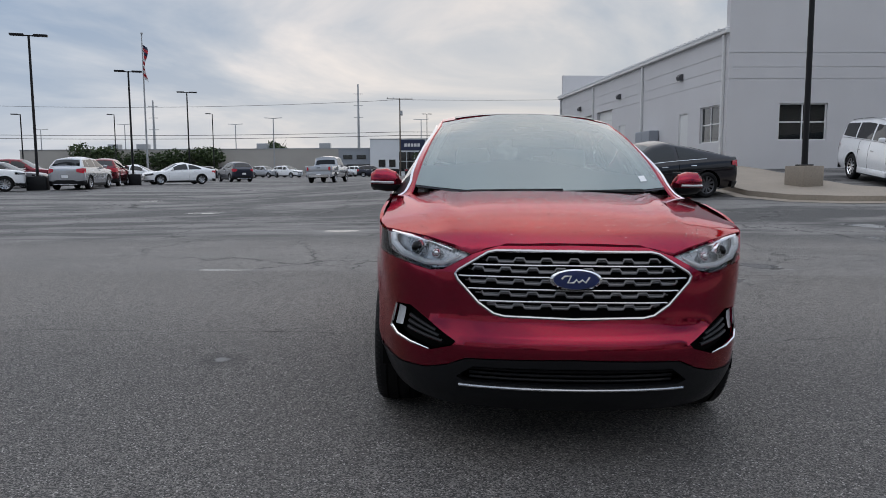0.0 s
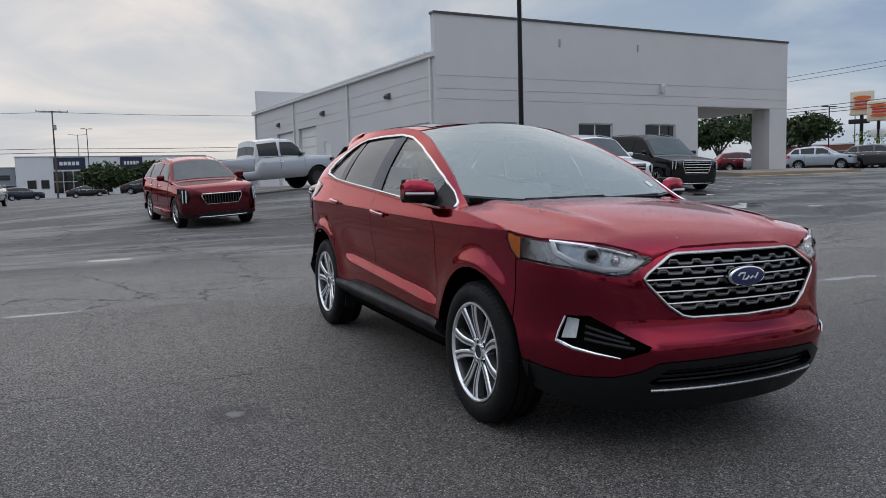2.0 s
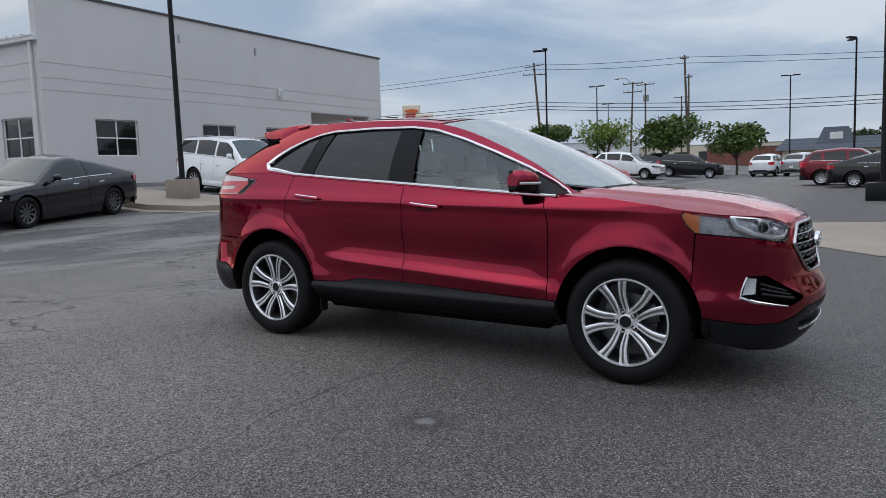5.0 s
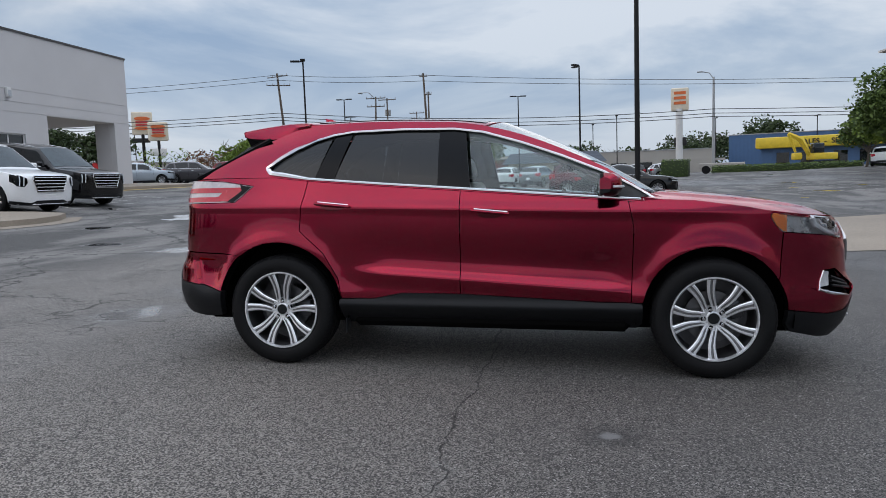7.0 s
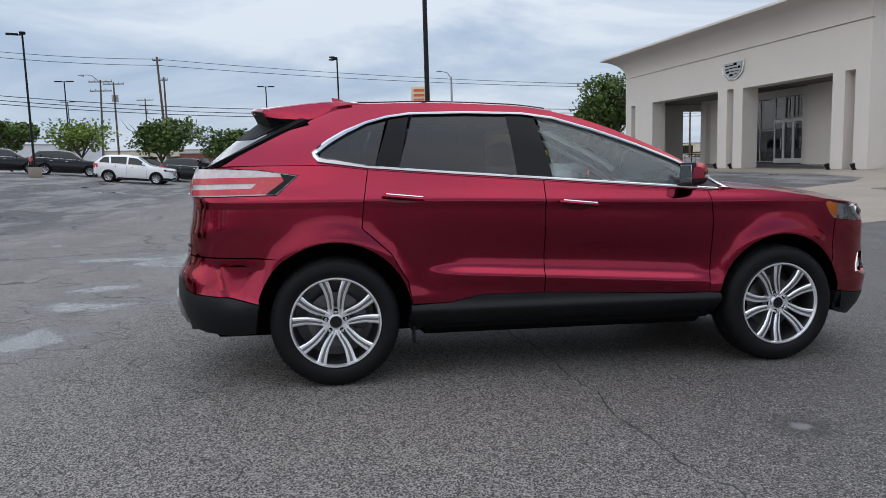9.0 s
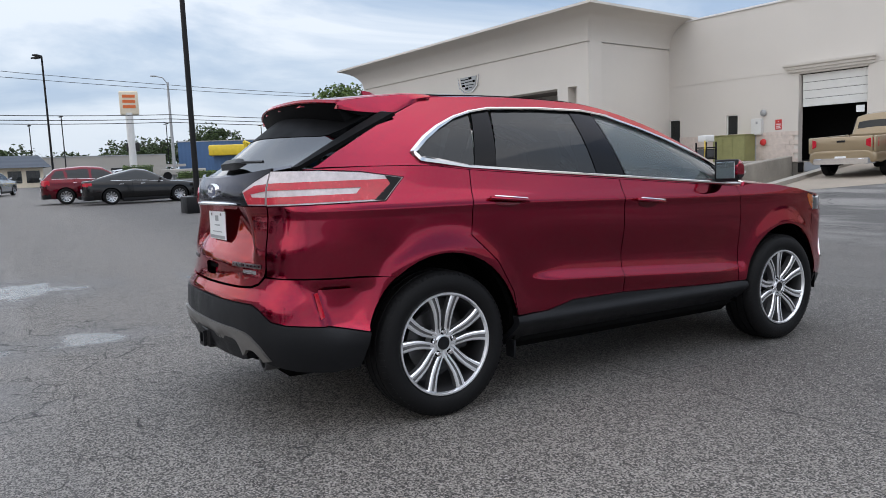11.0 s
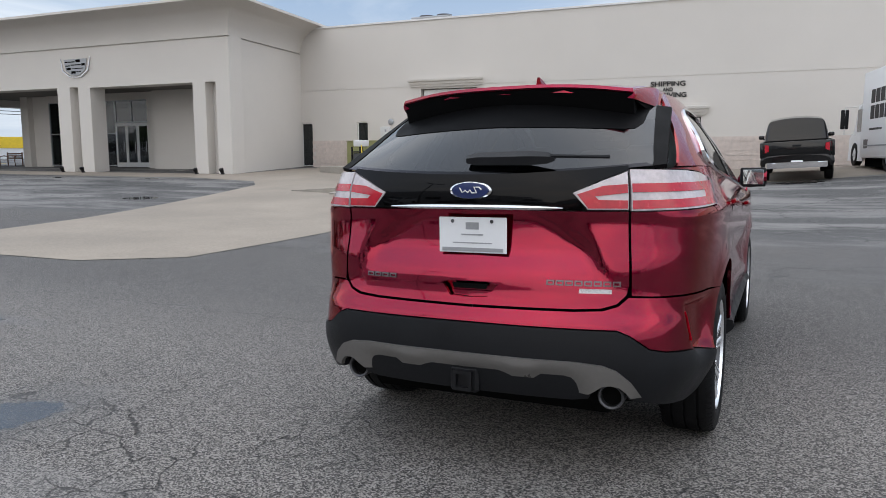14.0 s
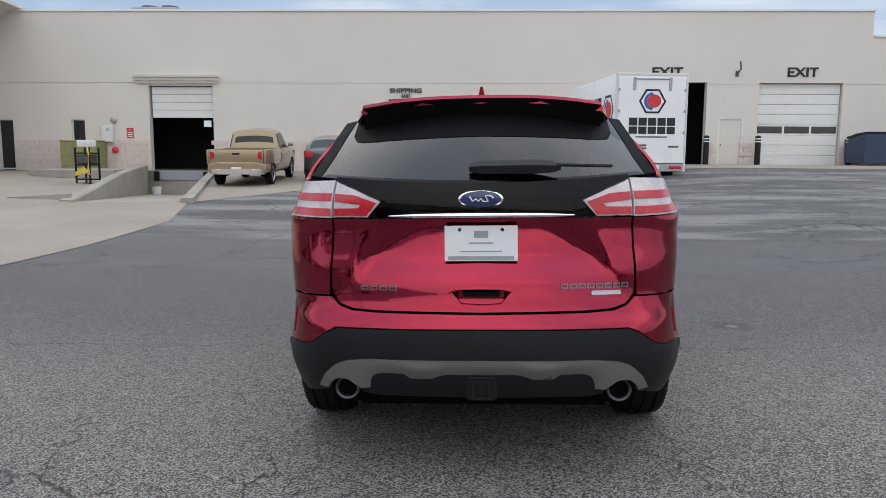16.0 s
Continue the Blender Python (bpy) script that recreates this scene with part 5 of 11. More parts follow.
    bm = bmesh.new()
    tube(bm, [sh.nose(p_[0] + (q_[0] - p_[0]) * k / 4, p_[1] + (q_[1] - p_[1]) * k / 4, 0.016) for p_, q_ in zip(gp, gp[1:] + gp[:1]) for k in range(4)], 0.014, 6, closed=True, up=(0, 1, 0)); part("grille_frame", bm, M_CHROME, grille)
    bm = bmesh.new(); bx(bm, -0.16, 0.16, L1 + 0.004, L1 + 0.03, s["plate"], s["plate"] + 0.15, 0.01); part("plate", bm, M_PLATE, r)
    # mirrors, handles, door seams, bright belt strip
    for sgn in (-1, 1):
        ym = c["y0"] + 0.5 * (c["y1"] - c["y0"])
        gx, gz = sh.glass(ym, 0.1).x, sh.glass(ym, 0.1).z
        bm = bmesh.new()
        bx(bm, min(sgn * (gx + 0.06), sgn * (gx + 0.25)), max(sgn * (gx + 0.06), sgn * (gx + 0.25)), ym - 0.07, ym + 0.04, gz + 0.03, gz + 0.17, 0.045, 3)
        tube(bm, [(sgn * (gx - 0.03), ym, gz - 0.01), (sgn * (gx + 0.12), ym - 0.01, gz + 0.05)], 0.025, 6)
        part("mirror", bm, s.get("mirror_mat", paint_mat), r)
        for yh in s["handles"]:
            p_ = sh.side(yh, s["hz"], 0.0)
            bm = bmesh.new(); bx(bm, min(sgn * (p_.x - 0.02), sgn * (p_.x + 0.022)), max(sgn * (p_.x - 0.02), sgn * (p_.x + 0.022)), yh - 0.09, yh + 0.09, s["hz"], s["hz"] + 0.03, 0.008); part("handle", bm, M_CHROME, r)
        if near:
            cuts = [c["y0"] + 0.22] + [at(v[0]) - 0.03 for v in s["side"][1:]]
            if kind != "pickup" and len(s["side"]) > 2:
                cuts = cuts[:2] + [s["axles"][1] - wr - 0.02]
            for y in cuts:
                bm = bmesh.new()
                tube(bm, [(lambda p_: Vector((sgn * p_.x, p_.y, p_.z)))(sh.side(y, sh.low(y) + (sh.sh(y) - sh.low(y)) * t, 0.0005)) for t in (0.16, 0.3, 0.5, 0.68, 0.8, 0.9, 0.99)], 0.0045, 5, up=(0, 1, 0)); part("door_seam", bm, M_GAP, r)
            bm = bmesh.new()
            tube(bm, [(lambda p_: Vector((sgn * p_.x, p_.y, p_.z)))(sh.glass(y, 0.08, 0.004)) for y in np.linspace(c["y0"] + 0.35 * (c["y1"] - c["y0"]), c["y2"] + 0.3 * (c["y3"] - c["y2"]), 14)], 0.010, 6); part("belt_strip", bm, M_CHROME if kind != "pickup" else M_PLASTIC, r)
    return r


def suv_spec(L=4.75, w=0.94, h=1.68, wb=2.82, tyre=0.37, fo=0.92, long=False):
    f, b = -wb / 2 - fo, L - wb / 2 - fo
    return dict(front=f, rear=b, w=w, tyre=tyre, axles=(-wb / 2, wb / 2), bumper=(0.28, 0.46),
                hull=[(f, w - 0.22, 0.36, 0.80), (f + 0.10, w - 0.12, 0.27, 0.96), (f + 0.5, w - 0.03, 0.25, 1.03), (-wb / 2 + 0.5, w, 0.24, 1.09), (0.2, w, 0.24, 1.10), (wb / 2, w, 0.25, 1.13), (b - 0.25, w - 0.04, 0.28, 1.14), (b - 0.04, w - 0.12, 0.36, 1.10), (b, w - 0.2, 0.42, 0.98)],
                cabin=dict(y0=-wb / 2 + 0.35, y1=-wb / 2 + 1.22, y2=b - 0.62, y3=b - 0.12, zb=1.07, zb2=1.10, zr=h - 0.03, wb=w - 0.07, wr=w - 0.28, drop=0.05, tuck=0.12),
                side=[(0.13, 0.06, 0.40, 0.40), (0.43, 0.43, 0.70, 0.72), (0.73, 0.75, 0.90, 0.93)], lamp=(0.80, 0.94, 0.1, 0.42), tail=(0.86, 1.12, 0.1, 0.30), grille=(0.48, 0.60, 0.86, 6), plate=0.62, handles=(0.05, 1.0), hz=0.97, rwin=0.18)


def sedan_spec(L=4.92, w=0.925, h=1.45, wb=2.83, tyre=0.345, fo=0.95):
    f, b = -wb / 2 - fo, L - wb / 2 - fo
    return dict(front=f, rear=b, w=w, tyre=tyre, axles=(-wb / 2, wb / 2), bumper=(0.22, 0.36),
                hull=[(f, w - 0.25, 0.30, 0.62), (f + 0.12, w - 0.13, 0.22, 0.76), (f + 0.6, w - 0.03, 0.20, 0.86), (-wb / 2 + 0.5, w, 0.19, 0.93), (0.2, w, 0.19, 0.97), (wb / 2, w, 0.20, 1.02), (b - 0.3, w - 0.05, 0.24, 1.04), (b - 0.05, w - 0.14, 0.32, 1.02), (b, w - 0.22, 0.38, 0.92)],
                cabin=dict(y0=-wb / 2 + 0.35, y1=-wb / 2 + 1.3, y2=wb / 2 - 0.35, y3=b - 0.35, zb=0.92, zb2=1.02, zr=h - 0.03, wb=w - 0.07, wr=w - 0.33, drop=0.05, tuck=0.12),
                side=[(0.17, 0.08, 0.47, 0.46), (0.50, 0.50, 0.76, 0.82)], lamp=(0.62, 0.76, 0.1, 0.42), tail=(0.80, 0.96, 0.1, 0.36), grille=(0.5, 0.34, 0.62, 5), plate=0.55, handles=(0.1, 0.98), hz=0.86, rwin=0.12)


def pickup(name, label, paint_mat, m, L=5.8, w=0.98, h=1.9, wb=3.65, tyre=0.40, lift=0.0, crew=1.0, rim=None, tail_col=None):
    """A pickup: hull with an open bed and tailgate, cab, wheels."""
    fo = 0.95
    f, b = -wb / 2 - fo, L - wb / 2 - fo
    z = lift
    bed0 = f + 1.15 + 1.0 + 1.25 * crew + 0.25
    spec = dict(front=f, rear=b, w=w, tyre=tyre, axles=(-wb / 2, wb / 2), bumper=(0.42 + z, 0.60 + z), bumper_mat=M_CHROME, crown=0.02, nose_p=4.5, tail_p=9.0,
                hull=[(f, w - 0.15, 0.46 + z, 1.02 + z), (f + 0.08, w - 0.08, 0.40 + z, 1.10 + z), (f + 0.6, w - 0.02, 0.38 + z, 1.16 + z), (-wb / 2 + 0.5, w, 0.38 + z, 1.18 + z), (bed0 - 0.2, w, 0.38 + z, 1.17 + z), (bed0 + 0.05, w, 0.40 + z, 0.80 + z), (b - 0.1, w, 0.44 + z, 0.80 + z), (b, w - 0.05, 0.46 + z, 0.78 + z)],
                cabin=dict(y0=f + 1.30, y1=f + 1.95, y2=bed0 - 0.14, y3=bed0 - 0.02, zb=1.15 + z, zr=h + z - 0.03, wb=w - 0.06, wr=w - 0.19, drop=0.02, tuck=0.03, soft=0.05),
                side=[(0.20, 0.06, 0.52, 0.50), (0.56, 0.55, 0.92, 0.92)] if crew > 0.7 else [(0.24, 0.08, 0.62, 0.60), (0.66, 0.66, 0.92, 0.92)],
                lamp=(0.86 + z, 1.04 + z, 0.1, 0.34), tail=(0.86 + z, 1.16 + z, 0.1, 0.20), grille=(0.55, 0.72 + z, 1.02 + z, 4), plate=0.50 + z, handles=(f + 2.55, f + 3.3) if crew > 0.7 else (f + 2.6,), hz=1.0 + z, rwin=0.12)
    r = vehicle("pickup", name, label, "pickup truck", paint_mat, m, spec, rim, "")
    zt = 1.22 + z
    for sgn in (-1, 1):
        bm = bmesh.new()
        a0, a1 = (w - 0.09, w - 0.005) if sgn > 0 else (-w + 0.005, -w + 0.09)
        bx(bm, a0, a1, bed0 + 0.02, b - 0.04, 0.74 + z, zt, 0.03, 2)
        part("bed_side", bm, paint_mat, r)
    bm = bmesh.new(); bx(bm, -w + 0.1, w - 0.1, b - 0.09, b - 0.02, 0.74 + z, zt, 0.02, 2); part("tailgate", bm, paint_mat, r)
    bm = bmesh.new(); bx(bm, -0.12, 0.12, b - 0.025, b - 0.005, 1.06 + z, 1.12 + z, 0.006); part("tailgate_handle", bm, M_PLASTIC, r)
    bm = bmesh.new(); bx(bm, -w + 0.1, w - 0.1, bed0 + 0.0, bed0 + 0.05, 0.74 + z, zt); part("bed_front", bm, paint_mat, r)
    bm = bmesh.new(); bx(bm, -w + 0.1, w - 0.1, bed0 + 0.05, b - 0.09, 0.80 + z, 0.84 + z); part("bed_floor", bm, M_PLASTIC, r)
    return r


P_WHITE, P_BLACK = paint("pearl_white_paint", (0.80, 0.81, 0.82)), paint("black_paint", (0.003, 0.003, 0.0035), 0.0, 0.12, 0.1, 0.15)
P_SILVER, P_GREY = paint("silver_paint", (0.42, 0.43, 0.45), 0.6, 0.25), paint("grey_paint", (0.055, 0.052, 0.058), 0.6)
P_RED, P_GOLD = paint("dark_red_paint", (0.115, 0.0015, 0.010), 1.0, 0.2, 0.2, 0.8), paint("gold_paint", (0.30, 0.23, 0.14), 0.45)
P_NAVY, P_PURPLE = paint("navy_paint", (0.010, 0.013, 0.028), 0.5, 0.3, 0.15, 0.6), paint("dark_plum_paint", (0.007, 0.005, 0.008), 0.3, 0.15, 0.15, 0.5)
P_BLUESILVER = paint("pale_blue_silver_paint", (0.40, 0.45, 0.50), 0.5)

ESC = suv_spec(5.18, 1.02, 1.89, 2.95, 0.41, 0.98)
ESC.update(lamp=(0.80, 1.12, 0.1, 0.20), grille=(0.58, 0.66, 1.12, 5), side=[(0.12, 0.05, 0.36, 0.36), (0.39, 0.39, 0.66, 0.67), (0.69, 0.69, 0.92, 0.95)])
ESC.update(nose_p=4.0, tail_p=5.0, painted_sill=True, rails=M_SATINBAR, bumper=(0.30, 0.42))
ESC["cabin"].update(zb=1.17, zb2=1.2, y2=ESC["rear"] - 0.30, y3=ESC["rear"] - 0.06, wr=0.80)
ESC["hull"] = [(y, w_, zb + 0.03, zt + 0.13) for y, w_, zb, zt in ESC["hull"]]
vehicle("suv", "parked_suv", "large pearl white SUV with bright barred grille by the kerb island", "car", P_WHITE, on_ground(13.3, 17.0, -6), ESC, M_CHROME)
vehicle("suv", "parked_suv", "large black SUV with a bright barred grille beside the white one", "car", P_BLACK, on_ground(16.95, 17.75, -7), ESC, M_CHROME)
XT = suv_spec(4.6, 0.94, 1.63, 2.78, 0.37, 0.90)
XT.update(grille=(0.47, 0.60, 0.84, 5), lamp=(0.62, 0.97, 0.1, 0.13), upright_bars=13, rails=M_SATINBAR, bumper=(0.28, 0.40), painted_sill=True)
vehicle("suv", "parked_crossover", "dark red crossover with a wide bright grille, facing across the lot", "car", P_RED, on_ground(-0.42, 15.8, 8.9), XT, M_CHROME)
vehicle("sedan", "parked_sedan", "dark plum fastback sedan with black split-spoke wheels", "car", P_PURPLE, on_ground(4.68, 14.54, -71.4), sedan_spec(), M_ALLOY_DARK)
pickup("parked_pickup", "tall silver crew-cab pickup on large black wheels by the wall", P_SILVER, on_ground(3.2, 24.6, 105), 5.85, 1.0, 1.92, 3.65, 0.45, 0.14, 1.0, M_ALLOY_DARK)
pickup("parked_pickup", "gold extended-cab pickup parked nose to the cream wall", P_GOLD, on_ground(8.53, -21.25, 5), 5.7, 0.98, 1.86, 3.6, 0.385, 0.0, 0.55)
HR = suv_spec(4.3, 0.89, 1.6, 2.61, 0.34, 0.86)
vehicle("suv", "parked_crossover", "dark grey small crossover parked nose to the cream wall", "car", P_GREY, on_ground(5.96, -22.6, 7), HR)
white_pickup = pickup("parked_pickup", "white extended-cab pickup parked nose to the cream wall", P_WHITE, on_ground(3.40, -24.1, 5), 5.7, 1.0, 1.86, 3.55, 0.38, 0.0, 0.55)
pickup("parked_pickup", "black crew-cab pickup parked nose to the cream wall", P_BLACK, on_ground(-1.38, -22.6, 0), 5.8, 1.03, 1.93, 3.68, 0.41, 0.02, 1.0)

bm = bmesh.new(); bx(bm, -0.42, 0.40, 2.953, 2.966, 0.80, 1.16, 0.004); part("gate_panel", bm, M_GREY_WALL, white_pickup, "dark grey panel on the tailgate")

# ---- the red crossover in the middle of the lot ----
M_RAIL = surf("grey_satin_rail", (0.15, 0.15, 0.155), 0.35, 0.9, vary=0.08)
P_HERO = paint("ruby_red_paint", (0.268, 0.0012, 0.026), 1.0, 0.13, 0.3, 0.75)
HERO = root("crossover", on_ground(0.019, 0.012, 0.17, 0.026), "glossy ruby red mid-size crossover with rain drops, alone on the asphalt", "car")
# plan outline at bumper height, front centre to rear centre
_plan = [(0.0, -2.395), (0.16, -2.39), (0.32, -2.37), (0.50, -2.33), (0.655, -2.255), (0.785, -2.135), (0.868, -1.975), (0.91, -1.78), (0.926, -1.58), (0.931, -1.42), (0.932, -1.1), (0.937, -0.6), (0.94, 0.0), (0.942, 0.6),
         (0.945, 1.1), (0.945, 1.42), (0.938, 1.68), (0.918, 1.90), (0.875, 2.085), (0.792, 2.225), (0.665, 2.31), (0.48, 2.36), (0.24, 2.392), (0.0, 2.40)]
_k = len(_plan)
_sx, _sy2 = spline(range(_k), [p[0] for p in _plan]), spline(range(_k), [p[1] for p in _plan])
_tab = np.array([(_sx(i / 20), _sy2(i / 20)) for i in range((_k - 1) * 20 + 1)])
for _ in range(60):
    _tab[1:-1] = 0.25 * _tab[:-2] + 0.5 * _tab[1:-1] + 0.25 * _tab[2:]
_arc = np.r_[0, np.cumsum(np.hypot(*np.diff(_tab, axis=0).T))]
_tan = np.gradient(_tab, axis=0)
_tan /= np.hypot(*_tan.T)[:, None]
_tan[0], _tan[-1] = (1, 0), (-1, 0)
SMAX = float(_arc[-1])
_half = int(np.argmin(np.abs(_tab[:, 1])))


def sy(y):
    return float(np.interp(y, _tab[:, 1], _arc))


def fx(x):
    return float(np.interp(x, _tab[:_half, 0], _arc[:_half]))


def ur(x):
    return SMAX - float(np.interp(-x, -_tab[_half:, 0], _arc[_half:]))


def uy(y):
    return SMAX - sy(y)


_pside = spline([0.20, 0.28, 0.36, 0.46, 0.56, 0.66, 0.80, 0.92, 1.02, 1.10, 1.18, 1.26, 1.33], [-0.11, -0.06, -0.028, -0.012, -0.016, -0.012, -0.001, 0.004, 0.004, -0.016, -0.046, -0.075, -0.10])
_pfront = spline([0.16, 0.22, 0.30, 0.38, 0.45, 0.51, 0.56, 0.62, 0.72, 0.82, 0.90, 0.96, 1.02, 1.08], [-0.16, -0.09, -0.03, -0.005, 0.012, 0.026, 0.004, -0.026, -0.035, -0.045, -0.075, -0.115, -0.18, -0.26])
_prear = spline([0.25, 0.32, 0.40, 0.50, 0.58, 0.63, 0.68, 0.76, 0.86, 0.96, 1.05, 1.10, 1.16, 1.22, 1.28], [-0.06, 0.0, 0.03, 0.048, 0.045, 0.035, 0.005, -0.02, -0.028, -0.05, -0.06, -0.052, -0.055, -0.075, -0.10])
WF, WR, WZ, AF, AR = -1.4245, 1.4245, 0.37, 0.435, 0.45


def offs(y, nx, ny, z):
    wf, wr_, ws = max(0.0, -ny) ** 2, max(0.0, ny) ** 2, nx * nx
    d = ws * _pside(z) + wf * _pfront(z) + wr_ * _prear(z)
    for cy, r0 in ((WF, AF), (WR, AR)):
        r = math.hypot(y - cy, (z - WZ))
        d += 0.022 * ws * math.exp(-((r - r0) / 0.075) ** 2) * ss(0.30, 0.5, z)
    d += 0.022 * ss(1.55, 1.95, y) * (1 - wr_) * math.exp(-((z - 0.45) / 0.14) ** 2)
    if y > 1.75 and 0.45 < z < 0.75:
        # the flank is set in ahead of a slanted fold on the bumper corner
        yl = 2.075 + (z - 0.54) * 0.30
        d -= 0.026 * (1 - ss(yl - 0.014, yl + 0.014, y)) * ss(1.80, 1.98, y) * ss(0.47, 0.52, z) * (1 - ss(0.690, 0.715, z))
    if abs(y) < 1.2 and ws > 0.5:
        zl = 0.574 + y * 0.058
        t = z - zl
        k = ss(-1.0, -0.75, y) * (1 - ss(0.62, 0.95, y))
        d += k * (0.022 * (ss(-0.10, 0.0, t) if t < 0 else 1 - ss(0.0, 0.05, t)) - 0.020 * math.exp(-((t - 0.14) / 0.10) ** 2))
    zc = 1.045 + 0.055 * ss(-1.3, 1.5, y) - 0.03
    d += ws * 0.011 * ((1 - ss(0.0, 0.07, z - zc)) if z > zc else ss(-0.045, 0.0, z - zc)) * ss(-1.6, -1.15, y)
    return d


def wrap(s, z, d=0.0):
    a = min(abs(s), SMAX)
    x, y = np.interp(a, _arc, _tab[:, 0]), np.interp(a, _arc, _tab[:, 1])
    tx, ty = np.interp(a, _arc, _tan[:, 0]), np.interp(a, _arc, _tan[:, 1])
    nx, ny = -ty * -1.0, tx * -1.0
    ln = math.hypot(nx, ny)
    nx, ny = nx / ln, ny / ln
    o = offs(y, nx, ny, z) + d
    sg = 1.0 if s >= 0 else -1.0
    return Vector((sg * (x + nx * o), y + ny * o, z))


def wrap_r(u, z, d=0.0):
    s = SMAX - abs(u)
    return wrap(s if u >= 0 else -s, z, d)


belt = spline([-1.4, -1.1, -0.71, 0.18, 1.22, 1.46, 1.8, 2.3], [1.05, 1.075, 1.10, 1.162, 1.235, 1.262, 1.262, 1.255])
zroof = spline([-1.16, -1.05, -0.97, -0.77, -0.5, -0.23, 0.04, 0.3, 0.8, 1.2, 1.5, 1.8, 2.05], [1.10, 1.13, 1.175, 1.30, 1.425, 1.53, 1.60, 1.632, 1.645, 1.635, 1.615, 1.58, 1.54])
xroof = spline([-1.16, -1.0, -0.5, 0.0, 0.3, 0.9, 1.4, 1.8, 2.05], [0.815, 0.785, 0.70, 0.622, 0.618, 0.622, 0.605, 0.565, 0.53])


def upper(y, z, d=0.0):
    """The side of the cabin above the belt."""
    zb = belt(y)
    b = wrap(sy(y), zb)
    t = (z - zb) / max(0.02, zroof(y) - zb)
    xr = xroof(y)
    x = b.x + (xr - b.x) * t + 0.028 * math.sin(math.pi * min(max(t, 0), 1)) * ss(-1.2, -0.6, y)
    return Vector((x + 0.9 * d, b.y + (y - b.y) * ss(0, 0.3, t), z + 0.4 * d))


def mesh_mirror(me):
    m2 = me.copy()
    m2.transform(Matrix.Diagonal((-1, 1, 1, 1)))
    m2.flip_normals()
    return m2


def outward(ob):
    """Turns an open panel's faces away from the middle of the car."""
    me = ob.data
    if sum(f.area * f.normal.dot(f.center - Vector((0, 0.75 * f.center.y, 0.7))) for f in me.polygons) < 0:
        me.flip_normals()
    return ob


def skin(name, poly, mat_, parent, fn, holes=(), step=0.045, lip=0.018, d=0.0, label="", both=False, step2=None):
    """A body panel: a polygon in surface coordinates, bent onto the surface fn, with its edge turned in. both: on either side."""
    bm = clip_grid(poly, step, holes, step2)
    dep = bm.verts.layers.float.new("dep")
    edge = [e for e in bm.edges if len(e.link_faces) == 1]
    if lip > 0:
        ret = bmesh.ops.extrude_edge_only(bm, edges=edge)
        for v in ret["geom"]:
            if isinstance(v, bmesh.types.BMVert):
                v[dep] = -lip
    for v in bm.verts:
        v.co = fn(v.co.x, v.co.y, d + v[dep])
    ob = outward(part(name, bm, mat_, parent, label, angle=38))
    if both:
        o2 = new(name, mesh_mirror(ob.data))
        o2.parent = parent if both is True else both
        if label:
            tagged(o2, label)
        return ob, o2
    return ob


def arcpts(cy, r, a0, a1, n=14):
    return [(cy + r * math.cos(radians(a0 + (a1 - a0) * k / n)), WZ + r * math.sin(radians(a0 + (a1 - a0) * k / n))) for k in range(n + 1)]


def S(pts):
    return [(sy(y), z) for y, z in pts]


def F(pts):
    return [(fx(x), z) for x, z in pts]


def R(pts):
    return [(ur(x), z) for x, z in pts]


def sym(half):
    """A whole outline from its right half, which begins and ends on the middle line."""
    return half + [(-a, b) for a, b in half[::-1] if a > 1e-6]


def offset_poly(poly, d):
    """A polygon drawn in by d on all sides."""
    n, out = len(poly), []
    area = sum(a[0] * b[1] - b[0] * a[1] for a, b in zip(poly, poly[1:] + poly[:1]))
    sg = 1 if area > 0 else -1
    for i in range(n):
        p0, p1, p2 = Vector(poly[i - 1]), Vector(poly[i]), Vector(poly[(i + 1) % n])
        a, b = (p1 - p0).normalized(), (p2 - p1).normalized()
        na, nb = Vector((-a.y, a.x)) * sg, Vector((-b.y, b.x)) * sg
        t = na + nb
        t = t / max(0.5, t.dot(na)) if t.length > 1e-6 else na
        q = p1 + t * d
        out.append((q.x, q.y))
    return out


GAP = 0.0028
zhood = spline([-1.85, -1.78, -1.6, -1.3, -1.1], [1.005, 1.018, 1.052, 1.092, 1.105])
# side panels
fender = S([(-0.925, 0.445), (-0.935, 0.92), (-0.90, 1.085), (-1.11, 1.10), (-1.3, 1.092), (-1.6, 1.052), (-1.75, 1.022), (-1.737, 0.988), (-1.768, 0.935), (-1.813, 0.893), (-1.80, 0.62)] + arcpts(WF, AF, 148, 10))
skin("front_fender", offset_poly(fender, GAP), P_HERO, HERO, wrap, both=True, step=0.035, step2=0.02)
door_f = S([(-0.925, 0.445), (-0.73, 0.445), (0.165, 0.485), (0.165, belt(0.165)), (-0.3, belt(-0.3)), (-0.71, belt(-0.71)), (-0.90, belt(-0.90)), (-0.935, 0.92)])
dfl, dfr = skin("front_door", offset_poly(door_f, GAP), P_HERO, HERO, wrap, both=True, step2=0.015)
door_r = S([(0.165, 0.485), (0.56, 0.485), (0.75, 0.445), (0.975, 0.445), (1.0, 0.58), (1.10, 0.75), (1.265, 0.90), (1.25, 1.06), (1.22, belt(1.22)), (0.7, belt(0.7)), (0.165, belt(0.165))])
drl, drr = skin("rear_door", offset_poly(door_r, GAP), P_HERO, HERO, wrap, both=True, step2=0.015)
tail_out = [(uy(1.62), 1.205), (uy(1.74), 1.095), (ur(0.668), 1.083), (ur(0.668), 1.25), (uy(2.05), 1.245), (uy(1.85), 1.235)]
